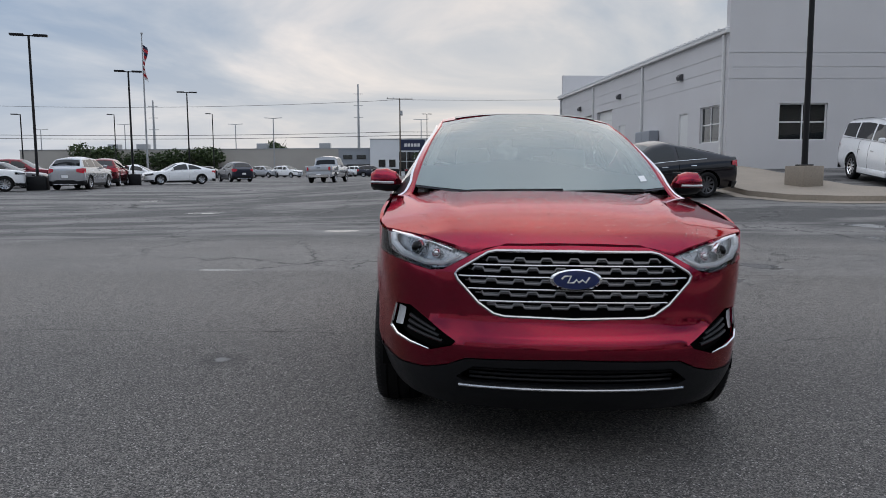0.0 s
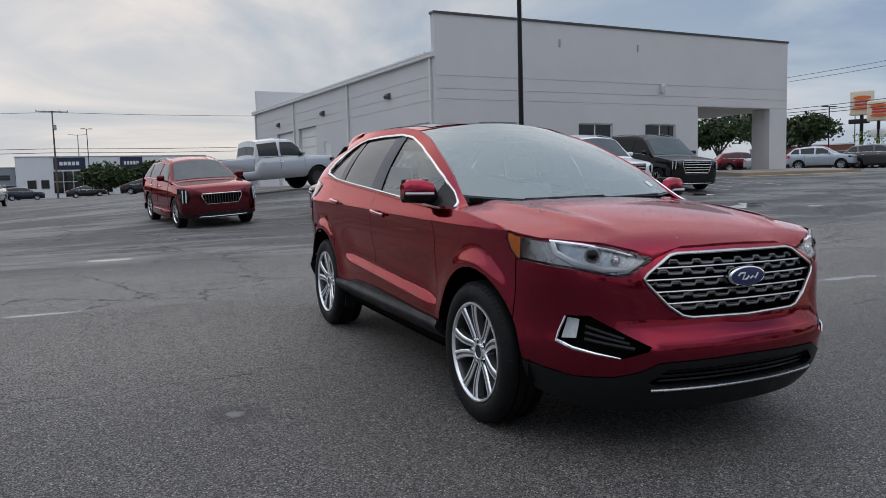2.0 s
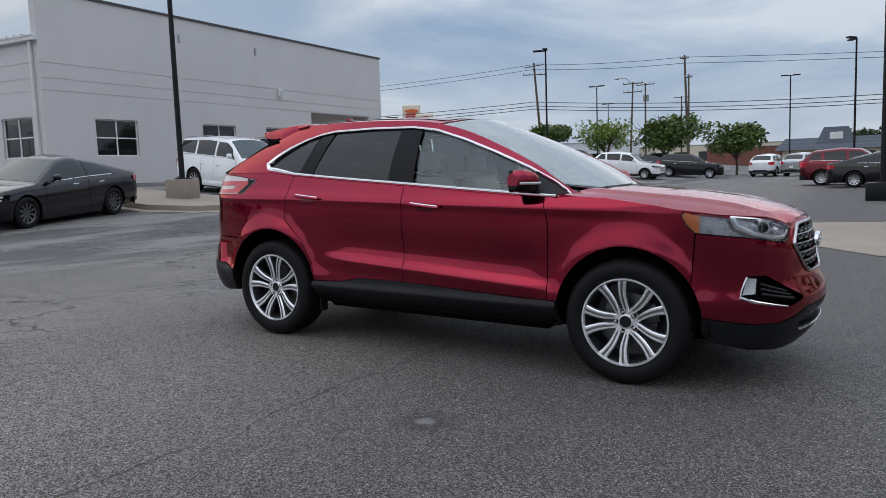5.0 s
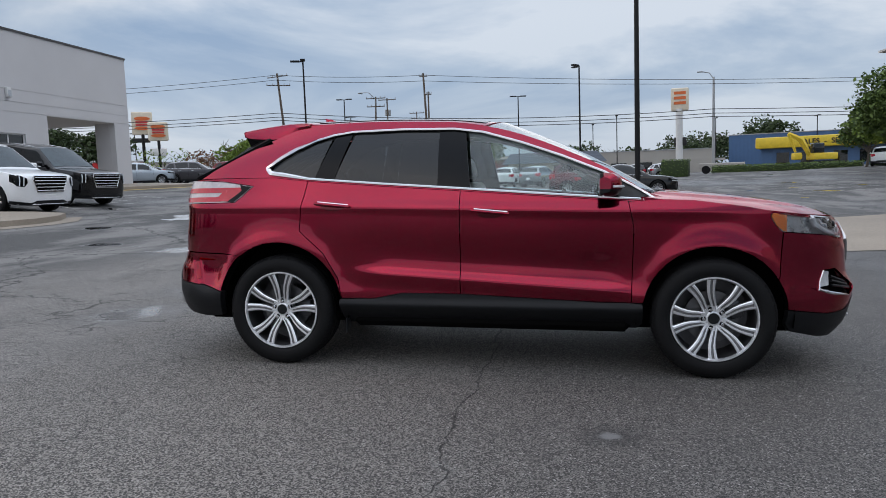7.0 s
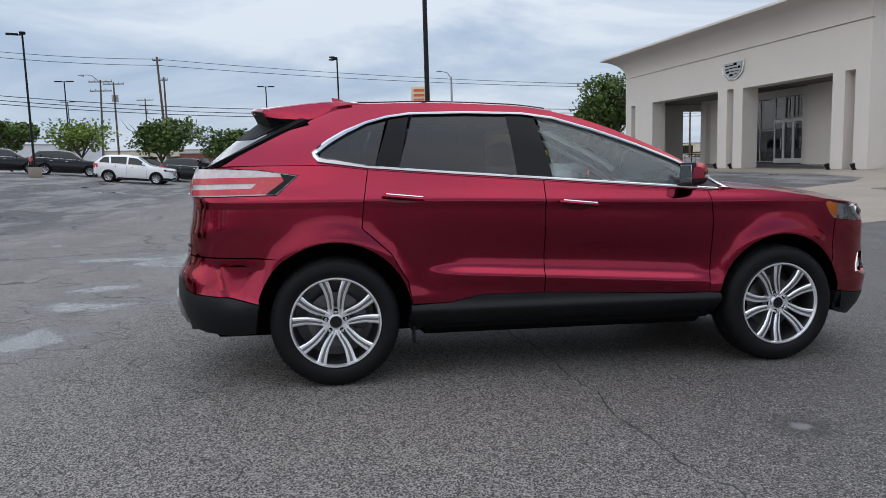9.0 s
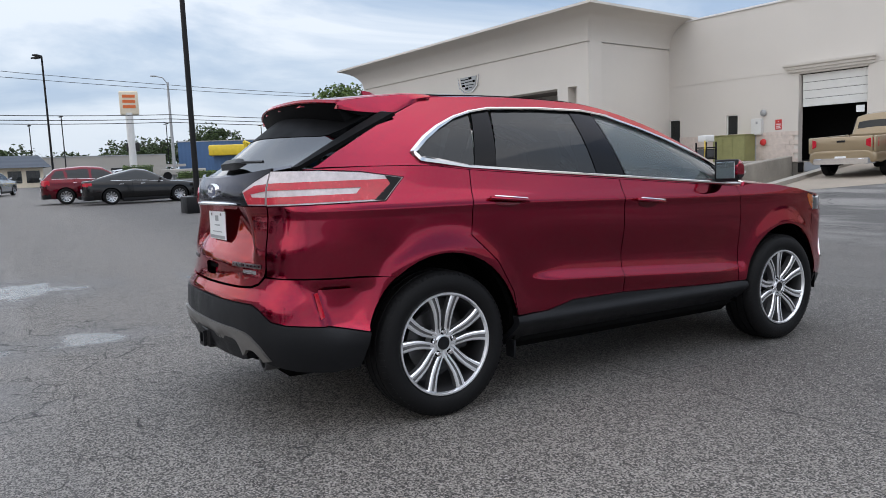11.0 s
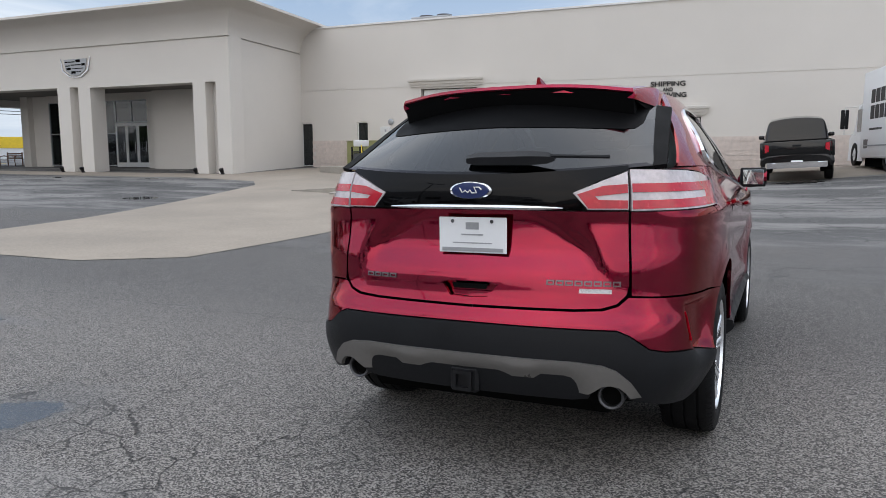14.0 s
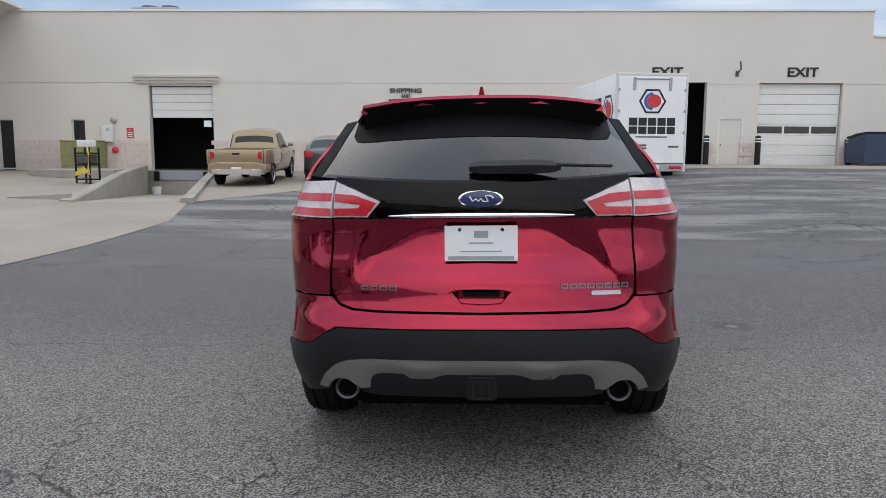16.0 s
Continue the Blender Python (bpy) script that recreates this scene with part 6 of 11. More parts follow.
quarter = [(uy(1.22), belt(1.22)), (uy(1.25), 1.06), (uy(1.265), 0.90), (uy(1.10), 0.75), (uy(1.0), 0.58), (uy(0.975), 0.445)] + [(uy(y), z) for y, z in arcpts(WR, AR, 170, 52)[::1]] + \
    [(uy(1.86), 0.74), (ur(0.74), 0.745), (ur(0.668), 0.748), (ur(0.668), 1.25), (uy(2.05), 1.256), (uy(1.8), belt(1.8)), (uy(1.46), belt(1.46))]
skin("quarter_panel", offset_poly(quarter, GAP), P_HERO, HERO, wrap_r, holes=[offset_poly(tail_out, -0.004)], both=True, step=0.035, step2=0.018)
rb_top = [(0.0, 0.682), (ur(0.45), 0.686), (ur(0.56), 0.692), (ur(0.618), 0.710), (ur(0.658), 0.745), (ur(0.74), 0.743), (uy(1.865), 0.737)]
rb_line = [(uy(1.858), 0.478), (uy(1.95), 0.495), (uy(2.06), 0.515), (ur(0.775), 0.530), (ur(0.72), 0.545), (ur(0.655), 0.598), (ur(0.61), 0.618), (0.0, 0.622)]
skin("rear_bumper_cover", offset_poly(sym(rb_top + [(uy(y), z) for y, z in arcpts(WR, AR + 0.005, 52, 17, 6)] + rb_line), GAP), P_HERO, HERO, wrap_r, step=0.02, step2=0.02)
rb_low = [(0.0, 0.619)] + [(a, b - 0.003) for a, b in rb_line[-2::-1]] + [(uy(1.875), 0.40), (uy(1.90), 0.30), (uy(2.05), 0.285), (ur(0.80), 0.30), (ur(0.665), 0.335), (ur(0.65), 0.375), (ur(0.59), 0.405), (ur(0.53), 0.375), (ur(0.51), 0.335), (ur(0.45), 0.325), (0.0, 0.325)]
rear_low = skin("rear_bumper", sym(rb_low), M_PLASTIC, HERO, wrap_r, d=0.006, lip=0.06, label="black grained plastic lower bumper")
skid = [(0.0, 0.495), (ur(0.46), 0.492), (ur(0.56), 0.482), (ur(0.61), 0.462), (ur(0.66), 0.415), (ur(0.70), 0.352), (ur(0.662), 0.345), (ur(0.645), 0.37), (ur(0.62), 0.393), (ur(0.59), 0.40), (ur(0.56), 0.395), (ur(0.535), 0.375), (ur(0.51), 0.358), (ur(0.42), 0.362), (ur(0.30), 0.385), (ur(0.22), 0.388), (0.0, 0.388)]
M_SKID = surf("grey_bronze_plastic", (0.22, 0.21, 0.20), 0.36, 0.6, vary=0.08)


def skid_fn(u, z, d=0.0):
    """The plate's face: it leans back under the car, with two broad ribs."""
    ax_ = abs(u)
    rib = 0.010 * (ss(0.17, 0.19, ax_) - ss(0.30, 0.32, ax_)) * (1 - ss(0.46, 0.48, z))
    return wrap_r(u, z, d + rib - 0.040 * (1 - ss(0.36, 0.487, z)) * (1 - ss(0.42, 0.52, ax_)))


skin("skid_plate", sym(skid), M_SKID, rear_low, skid_fn, d=0.022, lip=0.02, step=0.03, step2=0.015, label="grey painted skid plate")
clad = S([(-0.99, 0.44), (-0.92, 0.445), (-0.73, 0.445), (0.165, 0.485), (0.56, 0.485), (0.75, 0.445), (0.985, 0.44), (0.99, 0.30), (0.97, 0.265), (-0.97, 0.265), (-1.0, 0.30)])


def clad_fn(s, z, d=0.0):
    """Sill cladding: a sloping upper ledge over an upright lower face."""
    return wrap(s, z, d + 0.030 * (1 - ss(0.395, 0.455, z)) - 0.10 * (1 - ss(0.25, 0.42, z)))


skin("rocker_cladding", clad, M_PLASTIC, HERO, clad_fn, d=0.010, lip=0.05, both=True, step=0.05, step2=0.014, label="black grained sill cladding")
# tailgate
gate = [(0.0, 1.083), (ur(0.662), 1.083), (ur(0.662), 0.79), (ur(0.652), 0.752), (ur(0.615), 0.716), (ur(0.555), 0.698), (ur(0.45), 0.692), (0.0, 0.688)]
recess = [(0.0, 0.785), (ur(0.09), 0.783), (ur(0.125), 0.772), (ur(0.085), 0.722), (0.0, 0.717)]


def gate_fn(u, z, d=0.0):
    """The gate's face, with the number-plate hollow and its two flanking folds."""
    p = wrap_r(u, z, d)
    ax_ = abs(p.x)
    outer, inner = 0.555 - (z - 0.875) * 0.55, 0.555 - (z - 0.875) * 1.55
    wide = max(0.055, outer - inner)
    k = min(1.0, max(0.0, (outer - ax_) / wide))
    k *= ss(0.78, 0.93, z)
    p.y -= 0.05 * k
    return p


gate_ob = skin("tailgate", offset_poly(sym(gate), 0.002), P_HERO, HERO, gate_fn, holes=[sym(recess)], step=0.026)
bm = clip_grid(sym(recess), 0.03)
for v in bm.verts:
    v.co = gate_fn(v.co.x, v.co.y, -0.016 - 0.02 * ss(0.80, 0.745, v.co.y))
part("handle_recess", bm, P_HERO, gate_ob)
skin("handle_slot", [(-0.075, 0.752), (0.075, 0.752), (0.085, 0.774), (-0.085, 0.774)], M_GAP, gate_ob, gate_fn, step=0.05, lip=0.0, d=-0.012)
appl = [(0.0, 1.087), (ur(0.50), 1.087), (ur(0.435), 1.155), (ur(0.56), 1.212), (ur(0.665), 1.247), (ur(0.665), 1.264), (ur(0.45), 1.247), (ur(0.2), 1.235), (0.0, 1.232)]
ap = skin("gate_applique", sym(appl), M_GLOSS_BLACK, gate_ob, wrap_r, d=0.002, label="gloss black panel across the gate")
bm = bmesh.new()
tube(bm, [wrap_r(u, 1.093 + 0.004 * math.cos(u * 3), 0.012) for u in np.linspace(-0.40, 0.40, 25)], [0.004 + 0.013 * (1 - (abs(k - 12) / 12) ** 4) for k in range(25)], 8, flat=0.75)
part("chrome_bar", bm, M_CHROME, gate_ob, "chrome bar under the badge")
# tail lamps: inner on the gate, outer on the body
M_TAIL_CLEAR = surf("clear_tail_lens", (0.52, 0.47, 0.48), 0.15, coat=0.6, vary=0.25, scale=22)
tail_in = [(ur(0.435), 1.157), (ur(0.497), 1.087), (ur(0.660), 1.087), (ur(0.660), 1.243), (ur(0.56), 1.208)]
for nm, poly in (("taillight_inner", tail_in), ("taillight_outer", tail_out)):
    obs = skin(nm, offset_poly(poly, 0.002), M_TAIL_CLEAR, HERO, wrap_r, both=True, d=0.004, lip=0.03, label="clear and red lamp lens")
    zt = 1.185
    if nm == "taillight_inner":
        reds = [[(ur(0.455), 1.150), (ur(0.500), 1.094), (ur(0.655), 1.094), (ur(0.655), 1.126), (ur(0.54), 1.128), (ur(0.525), 1.142), (ur(0.655), 1.156), (ur(0.655), 1.190), (ur(0.56), 1.184)]]
    else:
        reds = [[(ur(0.674), 1.092), (uy(1.78), 1.104), (uy(1.685), 1.175), (uy(1.70), 1.198), (ur(0.674), 1.192), (ur(0.674), 1.158), (uy(1.86), 1.162), (uy(1.89), 1.134), (ur(0.674), 1.126)]]
    for pl in reds:
        a = skin("red_band", pl, M_RED_LENS, obs[0], wrap_r, d=0.007, lip=0.006)
        o2 = new("red_band", mesh_mirror(a.data)); o2.parent = obs[1]
    if nm == "taillight_outer":
        tip = [(uy(1.63), 1.203), (uy(1.745), 1.099), (uy(1.80), 1.10), (uy(1.70), 1.175), (uy(1.72), 1.215)]
        a = skin("lamp_tip", tip, M_GLOSS_BLACK, obs[0], wrap_r, d=0.0075, lip=0.006)
        o2 = new("lamp_tip", mesh_mirror(a.data)); o2.parent = obs[1]
refl = [(uy(2.122), 0.672), (uy(2.106), 0.676), (uy(2.076), 0.560), (uy(2.096), 0.552)]
skin("reflector", refl, M_RED_LENS, HERO, wrap_r, d=0.004, lip=0.008, both=True, step=0.02, label="narrow red rear reflector")
# plate, badges, hitch, exhausts
bm = bmesh.new(); bx(bm, -0.155, 0.155, 2.33, 2.336, 0.90, 1.052, 0.002); pl_ = part("plate", bm, M_PLATE, HERO, "white dealer plate in a thin frame")
for x0, x1, z0, z1, mt in ((-0.14, 0.14, 0.906, 0.922, M_GALV), (-0.03, 0.03, 1.0, 1.03, M_GALV), (-0.05, 0.05, 0.975, 0.981, M_GALV), (-0.09, 0.09, 0.94, 0.945, M_GALV)):
    bm = bmesh.new(); bx(bm, x0, x1, 2.3355, 2.338, z0, z1); part("bar", bm, mt, pl_)
for x in (-0.09, 0.09):
    bm = bmesh.new(); cyl(bm, (x, 2.334, 1.035), (x, 2.342, 1.035), 0.008); part("screw", bm, M_CHROME, pl_)


def oval(name, ctr, w, h, ny, parent):
    """A blue oval emblem with bright rim and a pale script-like stroke."""
    def ring(k, y):
        return [Vector((ctr[0] + w * k * math.cos(t), ctr[1] + ny * y, ctr[2] + h * k * math.sin(t))) for t in [2 * math.pi * i / 32 for i in range(32)]]
    bm = bmesh.new(); loft(bm, [ring(1, -0.012), ring(1, 0.006), ring(0.9, 0.012), ring(0.88, 0.010)]); em = part(name, bm, M_CHROME, parent, "bright rimmed oval emblem")
    bm = bmesh.new(); loft(bm, [ring(0.86, 0.0), ring(0.86, 0.0125), ring(0.5, 0.0145)]); part("field", bm, M_BLUE, em, "dark blue oval field")
    bm = bmesh.new()
    tube(bm, [(ctr[0] + w * a, ctr[1] + ny * 0.0155, ctr[2] + h * b) for a, b in ((-0.55, 0.1), (-0.45, 0.35), (-0.2, 0.38), (-0.32, -0.25), (-0.1, -0.25), (0.0, 0.05), (0.1, -0.22), (0.22, 0.02), (0.36, -0.22), (0.5, 0.3))], w * 0.035, 6, up=(0, 1, 0))
    part("stroke", bm, M_WHITE_TRIM, em)
    return em


oval("rear_emblem", (0.0, wrap_r(0, 1.165).y + 0.004, 1.165), 0.095, 0.038, 1, HERO)
for u0, u1, z0, z1, nm in ((0.36, 0.53, 0.778, 0.797, "model_badge"), (-0.335, -0.64, 0.785, 0.806, "trim_badge")):
    r_ = HERO
    n = 4 if nm == "model_badge" else 8
    badge = None
    for k in range(n):
        a, b = u0 + (u1 - u0) * (k + 0.06) / n, u0 + (u1 - u0) * (k + 0.90) / n
        pl = [(min(a, b), z0), (max(a, b), z0), (max(a, b), z1), (min(a, b), z1)]
        hole = offset_poly(pl, 0.0055)
        o = skin(nm if badge is None else "stroke", pl, M_RAIL, HERO if badge is None else badge, gate_fn, holes=[hole], step=0.02, d=0.006, lip=0.005)
        badge = badge or o
skin("trim_plate", [(-0.60, 0.757), (-0.47, 0.757), (-0.47, 0.775), (-0.60, 0.775)], M_SILVER, HERO, gate_fn, step=0.03, d=0.007, lip=0.006)
bm = bmesh.new()
for a, b, c, d_ in ((-0.042, -0.028, 0.33, 0.414), (0.028, 0.042, 0.33, 0.414), (-0.028, 0.028, 0.33, 0.344), (-0.028, 0.028, 0.40, 0.414)):
    bx(bm, a, b, 2.20, 2.465, c, d_)
bx(bm, -0.028, 0.028, 2.28, 2.30, 0.344, 0.40)
bx(bm, -0.065, 0.065, 2.30, 2.445, 0.32, 0.43, 0.012)
part("tow_hitch", bm, M_BLACK_POLE, HERO, "black square tow receiver")
for sgn in (-1, 1):
    bm = bmesh.new()
    pr = [(0.0, 0.044), (0.0, 0.052), (0.125, 0.054), (0.130, 0.049), (0.125, 0.042), (0.02, 0.040)]
    revolve(bm, pr, 28)
    for v in bm.verts:
        v.co = Vector((sgn * 0.592 + v.co.y, 2.185 + v.co.x, 0.338 + v.co.z))
    part("exhaust_tip", bm, M_ALLOY_DARK, HERO, "polished round exhaust tip")
    bm = bmesh.new(); cyl(bm, (sgn * 0.592, 1.95, 0.338), (sgn * 0.592, 2.28, 0.338), 0.0425, None, 16); part("exhaust_pipe", bm, M_GAP, HERO)
# front fascia
M_SATIN = surf("satin_silver_bar", (0.50, 0.50, 0.51), 0.2, 1.0, vary=0.05)
grille_half = [(0.0, 0.940), (fx(0.36), 0.938), (fx(0.40), 0.93), (fx(0.53), 0.850), (fx(0.545), 0.828), (fx(0.53), 0.80), (fx(0.43), 0.70), (fx(0.36), 0.655), (fx(0.31), 0.645), (0.0, 0.640)]
GR = sym(grille_half)
fog_h = [(fx(0.815), 0.655), (fx(0.745), 0.660), (fx(0.60), 0.575), (fx(0.515), 0.532), (fx(0.53), 0.512), (fx(0.63), 0.477), (fx(0.79), 0.508), (fx(0.835), 0.532)]
FOGS = [fog_h, [(-a, b) for a, b in fog_h]]
head_l = [(fx(0.475), 0.915), (fx(0.60), 0.950), (fx(0.72), 0.978), (sy(-1.95), 0.993), (sy(-1.80), 1.009), (sy(-1.745), 1.016), (sy(-1.733), 0.988), (sy(-1.765), 0.935), (sy(-1.81), 0.893), (fx(0.80), 0.868), (fx(0.66), 0.838), (fx(0.60), 0.845)]
fascia_half = [(0.0, 0.962), (fx(0.35), 0.955), (fx(0.475), 0.915), (fx(0.60), 0.845), (fx(0.66), 0.838), (fx(0.80), 0.868), (sy(-1.815), 0.893), (sy(-1.80), 0.62)] + [(sy(y), z) for y, z in arcpts(WF, AF, 148, 174, 4)] + \
    [(fx(0.875), 0.402), (fx(0.79), 0.380), (fx(0.66), 0.388), (fx(0.555), 0.418), (fx(0.47), 0.458), (0.0, 0.472)]
front = skin("front_fascia", offset_poly(sym(fascia_half), GAP), P_HERO, HERO, wrap, holes=[GR] + FOGS)
low_half = [(0.0, 0.469)] + [(a, b - 0.003) for a, b in fascia_half[-2:-7:-1]] + [(sy(y), z) for y, z in arcpts(WF, AF, 175, 186, 3)] + [(sy(-1.90), 0.27), (fx(0.80), 0.225), (fx(0.60), 0.205), (0.0, 0.20)]
intake = [(0.0, 0.428), (fx(0.44), 0.424), (fx(0.52), 0.365), (fx(0.48), 0.345), (0.0, 0.342)]
lowf = skin("front_bumper", sym(low_half), M_PLASTIC, HERO, wrap, holes=[sym(intake)], d=0.006, lip=0.05, label="black grained plastic lower front bumper")
bm = bmesh.new()
tube(bm, [wrap(s, 0.328, 0.010) for s in np.linspace(-0.515, 0.515, 25)], 0.0075, 8)
part("silver_lip", bm, M_SILVER, lowf, "thin silver lip")
for k, z in enumerate((0.362, 0.384, 0.406)):
    bm = bmesh.new(); tube(bm, [wrap(s, z, -0.03) for s in np.linspace(-0.47, 0.47, 13)], 0.006, 6); part("slat", bm, M_PLASTIC, lowf)
# grille: dark well, bright surround, double bars with teeth between
bm = clip_grid(GR, 0.05)
for v in bm.verts:
    v.co = wrap(v.co.x, v.co.y, -0.055)
gwell = part("grille", bm, M_GAP, HERO, "dark grille well with satin bars")
GIN = offset_poly(GR, 0.005)
bm = bmesh.new()
tube(bm, [wrap(a, b, 0.004) for a, b in GIN], 0.0082, 8, closed=True, up=(0, 1, 0), flat=1.3)
part("grille_frame", bm, M_SATIN, gwell, "chrome grille surround")


def half_width(z, poly):
    xs = []
    for (ax_, az), (bx_, bz) in zip(poly, poly[1:] + poly[:1]):
        if (az - z) * (bz - z) < 0:
            xs.append(ax_ + (bx_ - ax_) * (z - az) / (bz - az))
    return max(xs) if xs else 0.0


rows_z = (0.915, 0.874, 0.823, 0.769, 0.716)
for i, z in enumerate(rows_z):
    w_ = half_width(z, GIN) - 0.012
    if i > 0:
        bm = bmesh.new()
        tube(bm, [wrap(s, z - 0.004 * (s / w_) ** 2, -0.010) for s in np.linspace(-w_, w_, 31)], 0.0072, 8, flat=0.75)
        part("bar", bm, M_SATIN, gwell)
    # a castellated rail hangs under each bar
    w_ = half_width(z - 0.02, GIN) - 0.02
    per, pts = 0.126, []
    ph = 0.0 if i % 2 else 0.5 * per
    k0 = int(w_ / per) + 1
    for k in range(-k0, k0 + 1):
        c = k * per + ph
        pts += [(c - 0.045, -0.014), (c - 0.034, -0.030), (c + 0.034, -0.030), (c + 0.045, -0.014)]
    pts = [(a_, b_) for a_, b_ in pts if abs(a_) < w_]
    bm = bmesh.new()
    tube(bm, [wrap(a_, z + b_, -0.016) for a_, b_ in pts], 0.0058, 6, flat=1.1)
    part("tooth_rail", bm, M_RAIL, gwell)
    bm = bmesh.new()
    tube(bm, [wrap(s, z - 0.028, -0.045) for s in np.linspace(-w_, w_, 15)], 0.004, 5)
    part("mesh_bar", bm, M_ALLOY_DARK, gwell)
oval("front_emblem", (0.0, wrap(0, 0.82).y - 0.012, 0.82), 0.115, 0.047, -1, HERO)
# fog lamps
for sgn in (1, -1):
    pl = [(sgn * a, b) for a, b in fog_h]
    bm = clip_grid(pl, 0.05)
    for v in bm.verts:
        v.co = wrap(v.co.x, v.co.y, -0.05)
    fg = part("fog_bezel", bm, M_GAP, HERO, "black bezel with bright corner strip")
    for t in (0.25, 0.5, 0.75):
        a0, b0 = fx(0.76), 0.525 + 0.11 * t
        a1, b1 = fx(0.56 + 0.08 * t), 0.50 + 0.08 * t
        bm = bmesh.new(); tube(bm, [wrap(sgn * (a0 + (a1 - a0) * k / 6), b0 + (b1 - b0) * k / 6, -0.02) for k in range(7)], 0.009, 6); part("slat", bm, M_PLASTIC, fg)
    bm = bmesh.new()
    path = [(fx(0.815), 0.652), (fx(0.83), 0.58), (fx(0.834), 0.535), (fx(0.79), 0.512), (fx(0.72), 0.496), (fx(0.635), 0.480)]
    tube(bm, [wrap(sgn * a, b, 0.0) for a, b in path], [0.005, 0.007, 0.010, 0.010, 0.008, 0.004], 8, up=(0, 1, 0))
    part("chrome_strip", bm, M_CHROME, fg)
    fl = [(sgn * a, b) for a, b in ((fx(0.812), 0.645), (fx(0.778), 0.640), (fx(0.785), 0.555), (fx(0.826), 0.548))]
    bm = clip_grid(fl, 0.04)
    for v in bm.verts:
        v.co = wrap(v.co.x, v.co.y, -0.012)
    part("fog_lamp", bm, M_WHITE_LENS, fg)
# headlights
M_GUIDE = surf("bright_light_guide", (0.82, 0.84, 0.87), 0.25, coat=1.0, vary=0.05)
M_BOWL = surf("lamp_reflector", (0.46, 0.48, 0.50), 0.3, 0.7, vary=0.25, scale=20)
for sgn in (1, -1):
    pl = [(sgn * a, b) for a, b in head_l]
    bm = clip_grid(offset_poly(pl, 0.002), 0.045)
    for v in bm.verts:
        v.co = wrap(v.co.x, v.co.y, -0.045)
    hl = part("headlight", bm, M_BOWL, HERO, "headlight with projector, bright guide and amber corner")
    am = [(sgn * a, b) for a, b in ((sy(-1.755), 1.008), (sy(-1.742), 0.988), (sy(-1.773), 0.935), (sy(-1.815), 0.900), (sy(-1.835), 0.894), (sy(-1.835), 1.000))]
    bm = clip_grid(am, 0.03)
    for v in bm.verts:
        v.co = wrap(v.co.x, v.co.y, -0.006)
    outward(part("amber_corner", bm, M_AMBER, hl))
    bm = bmesh.new()
    guide = [(fx(0.855), 0.975), (fx(0.845), 0.93), (fx(0.80), 0.893), (fx(0.70), 0.866), (fx(0.61), 0.866), (fx(0.56), 0.886), (fx(0.53), 0.905)]
    tube(bm, [wrap(sgn * a, b, -0.02) for a, b in guide], [0.018, 0.018, 0.016, 0.014, 0.011, 0.008, 0.004], 8, up=(0, 1, 0))
    part("light_guide", bm, M_GUIDE, hl)
    bm = bmesh.new()
    guide2 = [(fx(0.86), 0.985), (fx(0.78), 0.972), (fx(0.68), 0.953), (fx(0.58), 0.925)]
    tube(bm, [wrap(sgn * a, b, -0.025) for a, b in guide2], [0.010, 0.010, 0.008, 0.005], 8, up=(0, 1, 0))
    part("light_guide", bm, M_CHROME, hl)
    c = wrap(sgn * fx(0.745), 0.925, -0.03)
    nrm = (wrap(sgn * fx(0.745), 0.925, 0.0) - c).normalized()
    bm = bmesh.new(); cyl(bm, c - nrm * 0.02, c + nrm * 0.012, 0.040, 0.038, 20)
    part("lamp_ring", bm, M_CHROME, hl)
    bm = bmesh.new(); bmesh.ops.create_uvsphere(bm, u_segments=16, v_segments=10, radius=0.032, matrix=Matrix.Translation(c + nrm * 0.006)); part("projector", bm, M_GLOSS_BLACK, hl)
    c2 = wrap(sgn * fx(0.655), 0.905, -0.03)
    bm = bmesh.new(); bmesh.ops.create_uvsphere(bm, u_segments=14, v_segments=8, radius=0.024, matrix=Matrix.Translation(c2)); part("reflector_bowl", bm, M_CHROME, hl)
    bm = clip_grid(offset_poly(pl, 0.001), 0.04)
    for v in bm.verts:
        v.co = wrap(v.co.x, v.co.y, 0.002)
    outward(part("lens", bm, M_LENS, hl, "clear headlight lens"))
# hood
_he = [wrap(fx(x), z) for x, z in ((0.0, 0.966), (0.2, 0.963), (0.35, 0.959), (0.475, 0.921), (0.60, 0.956), (0.72, 0.984))] + [wrap(sy(y), z) for y, z in ((-1.95, 0.999), (-1.80, 1.016), (-1.6, 1.055), (-1.3, 1.095), (-1.1, 1.107), (-0.98, 1.112))]
_he = sorted(_he, key=lambda p: p.x)
for _i in range(1, len(_he)):
    _he[_i].y = max(_he[_i].y, _he[_i - 1].y + 0.004)
_hy, _hx, _hz = np.array([p.y for p in _he]), np.array([p.x for p in _he]), np.array([p.z for p in _he])
_y0 = float(_hy[0])
zmid = spline([_y0, _y0 + 0.03, _y0 + 0.10, -2.0, -1.8, -1.5, -1.22, -1.0], [0.966, 0.985, 1.012, 1.058, 1.092, 1.128, 1.150, 1.158])


def hood_fn(x, y, d=0.0):
    xe, ze = float(np.interp(y, _hy, _hx)), float(np.interp(y, _hy, _hz))
    k = min(1.0, abs(x) / max(xe, 0.06))
    z = zmid(y) - (zmid(y) - min(ze, zmid(y))) * k ** 2.4
    xc = 0.52 + 0.10 * ss(-2.2, -1.2, y)
    z += 0.012 * math.exp(-((abs(x) - xc) / 0.05) ** 2) * ss(-2.2, -1.9, y) * (1 - ss(0.85, 1.0, k))
    return Vector((x, y, z + d))


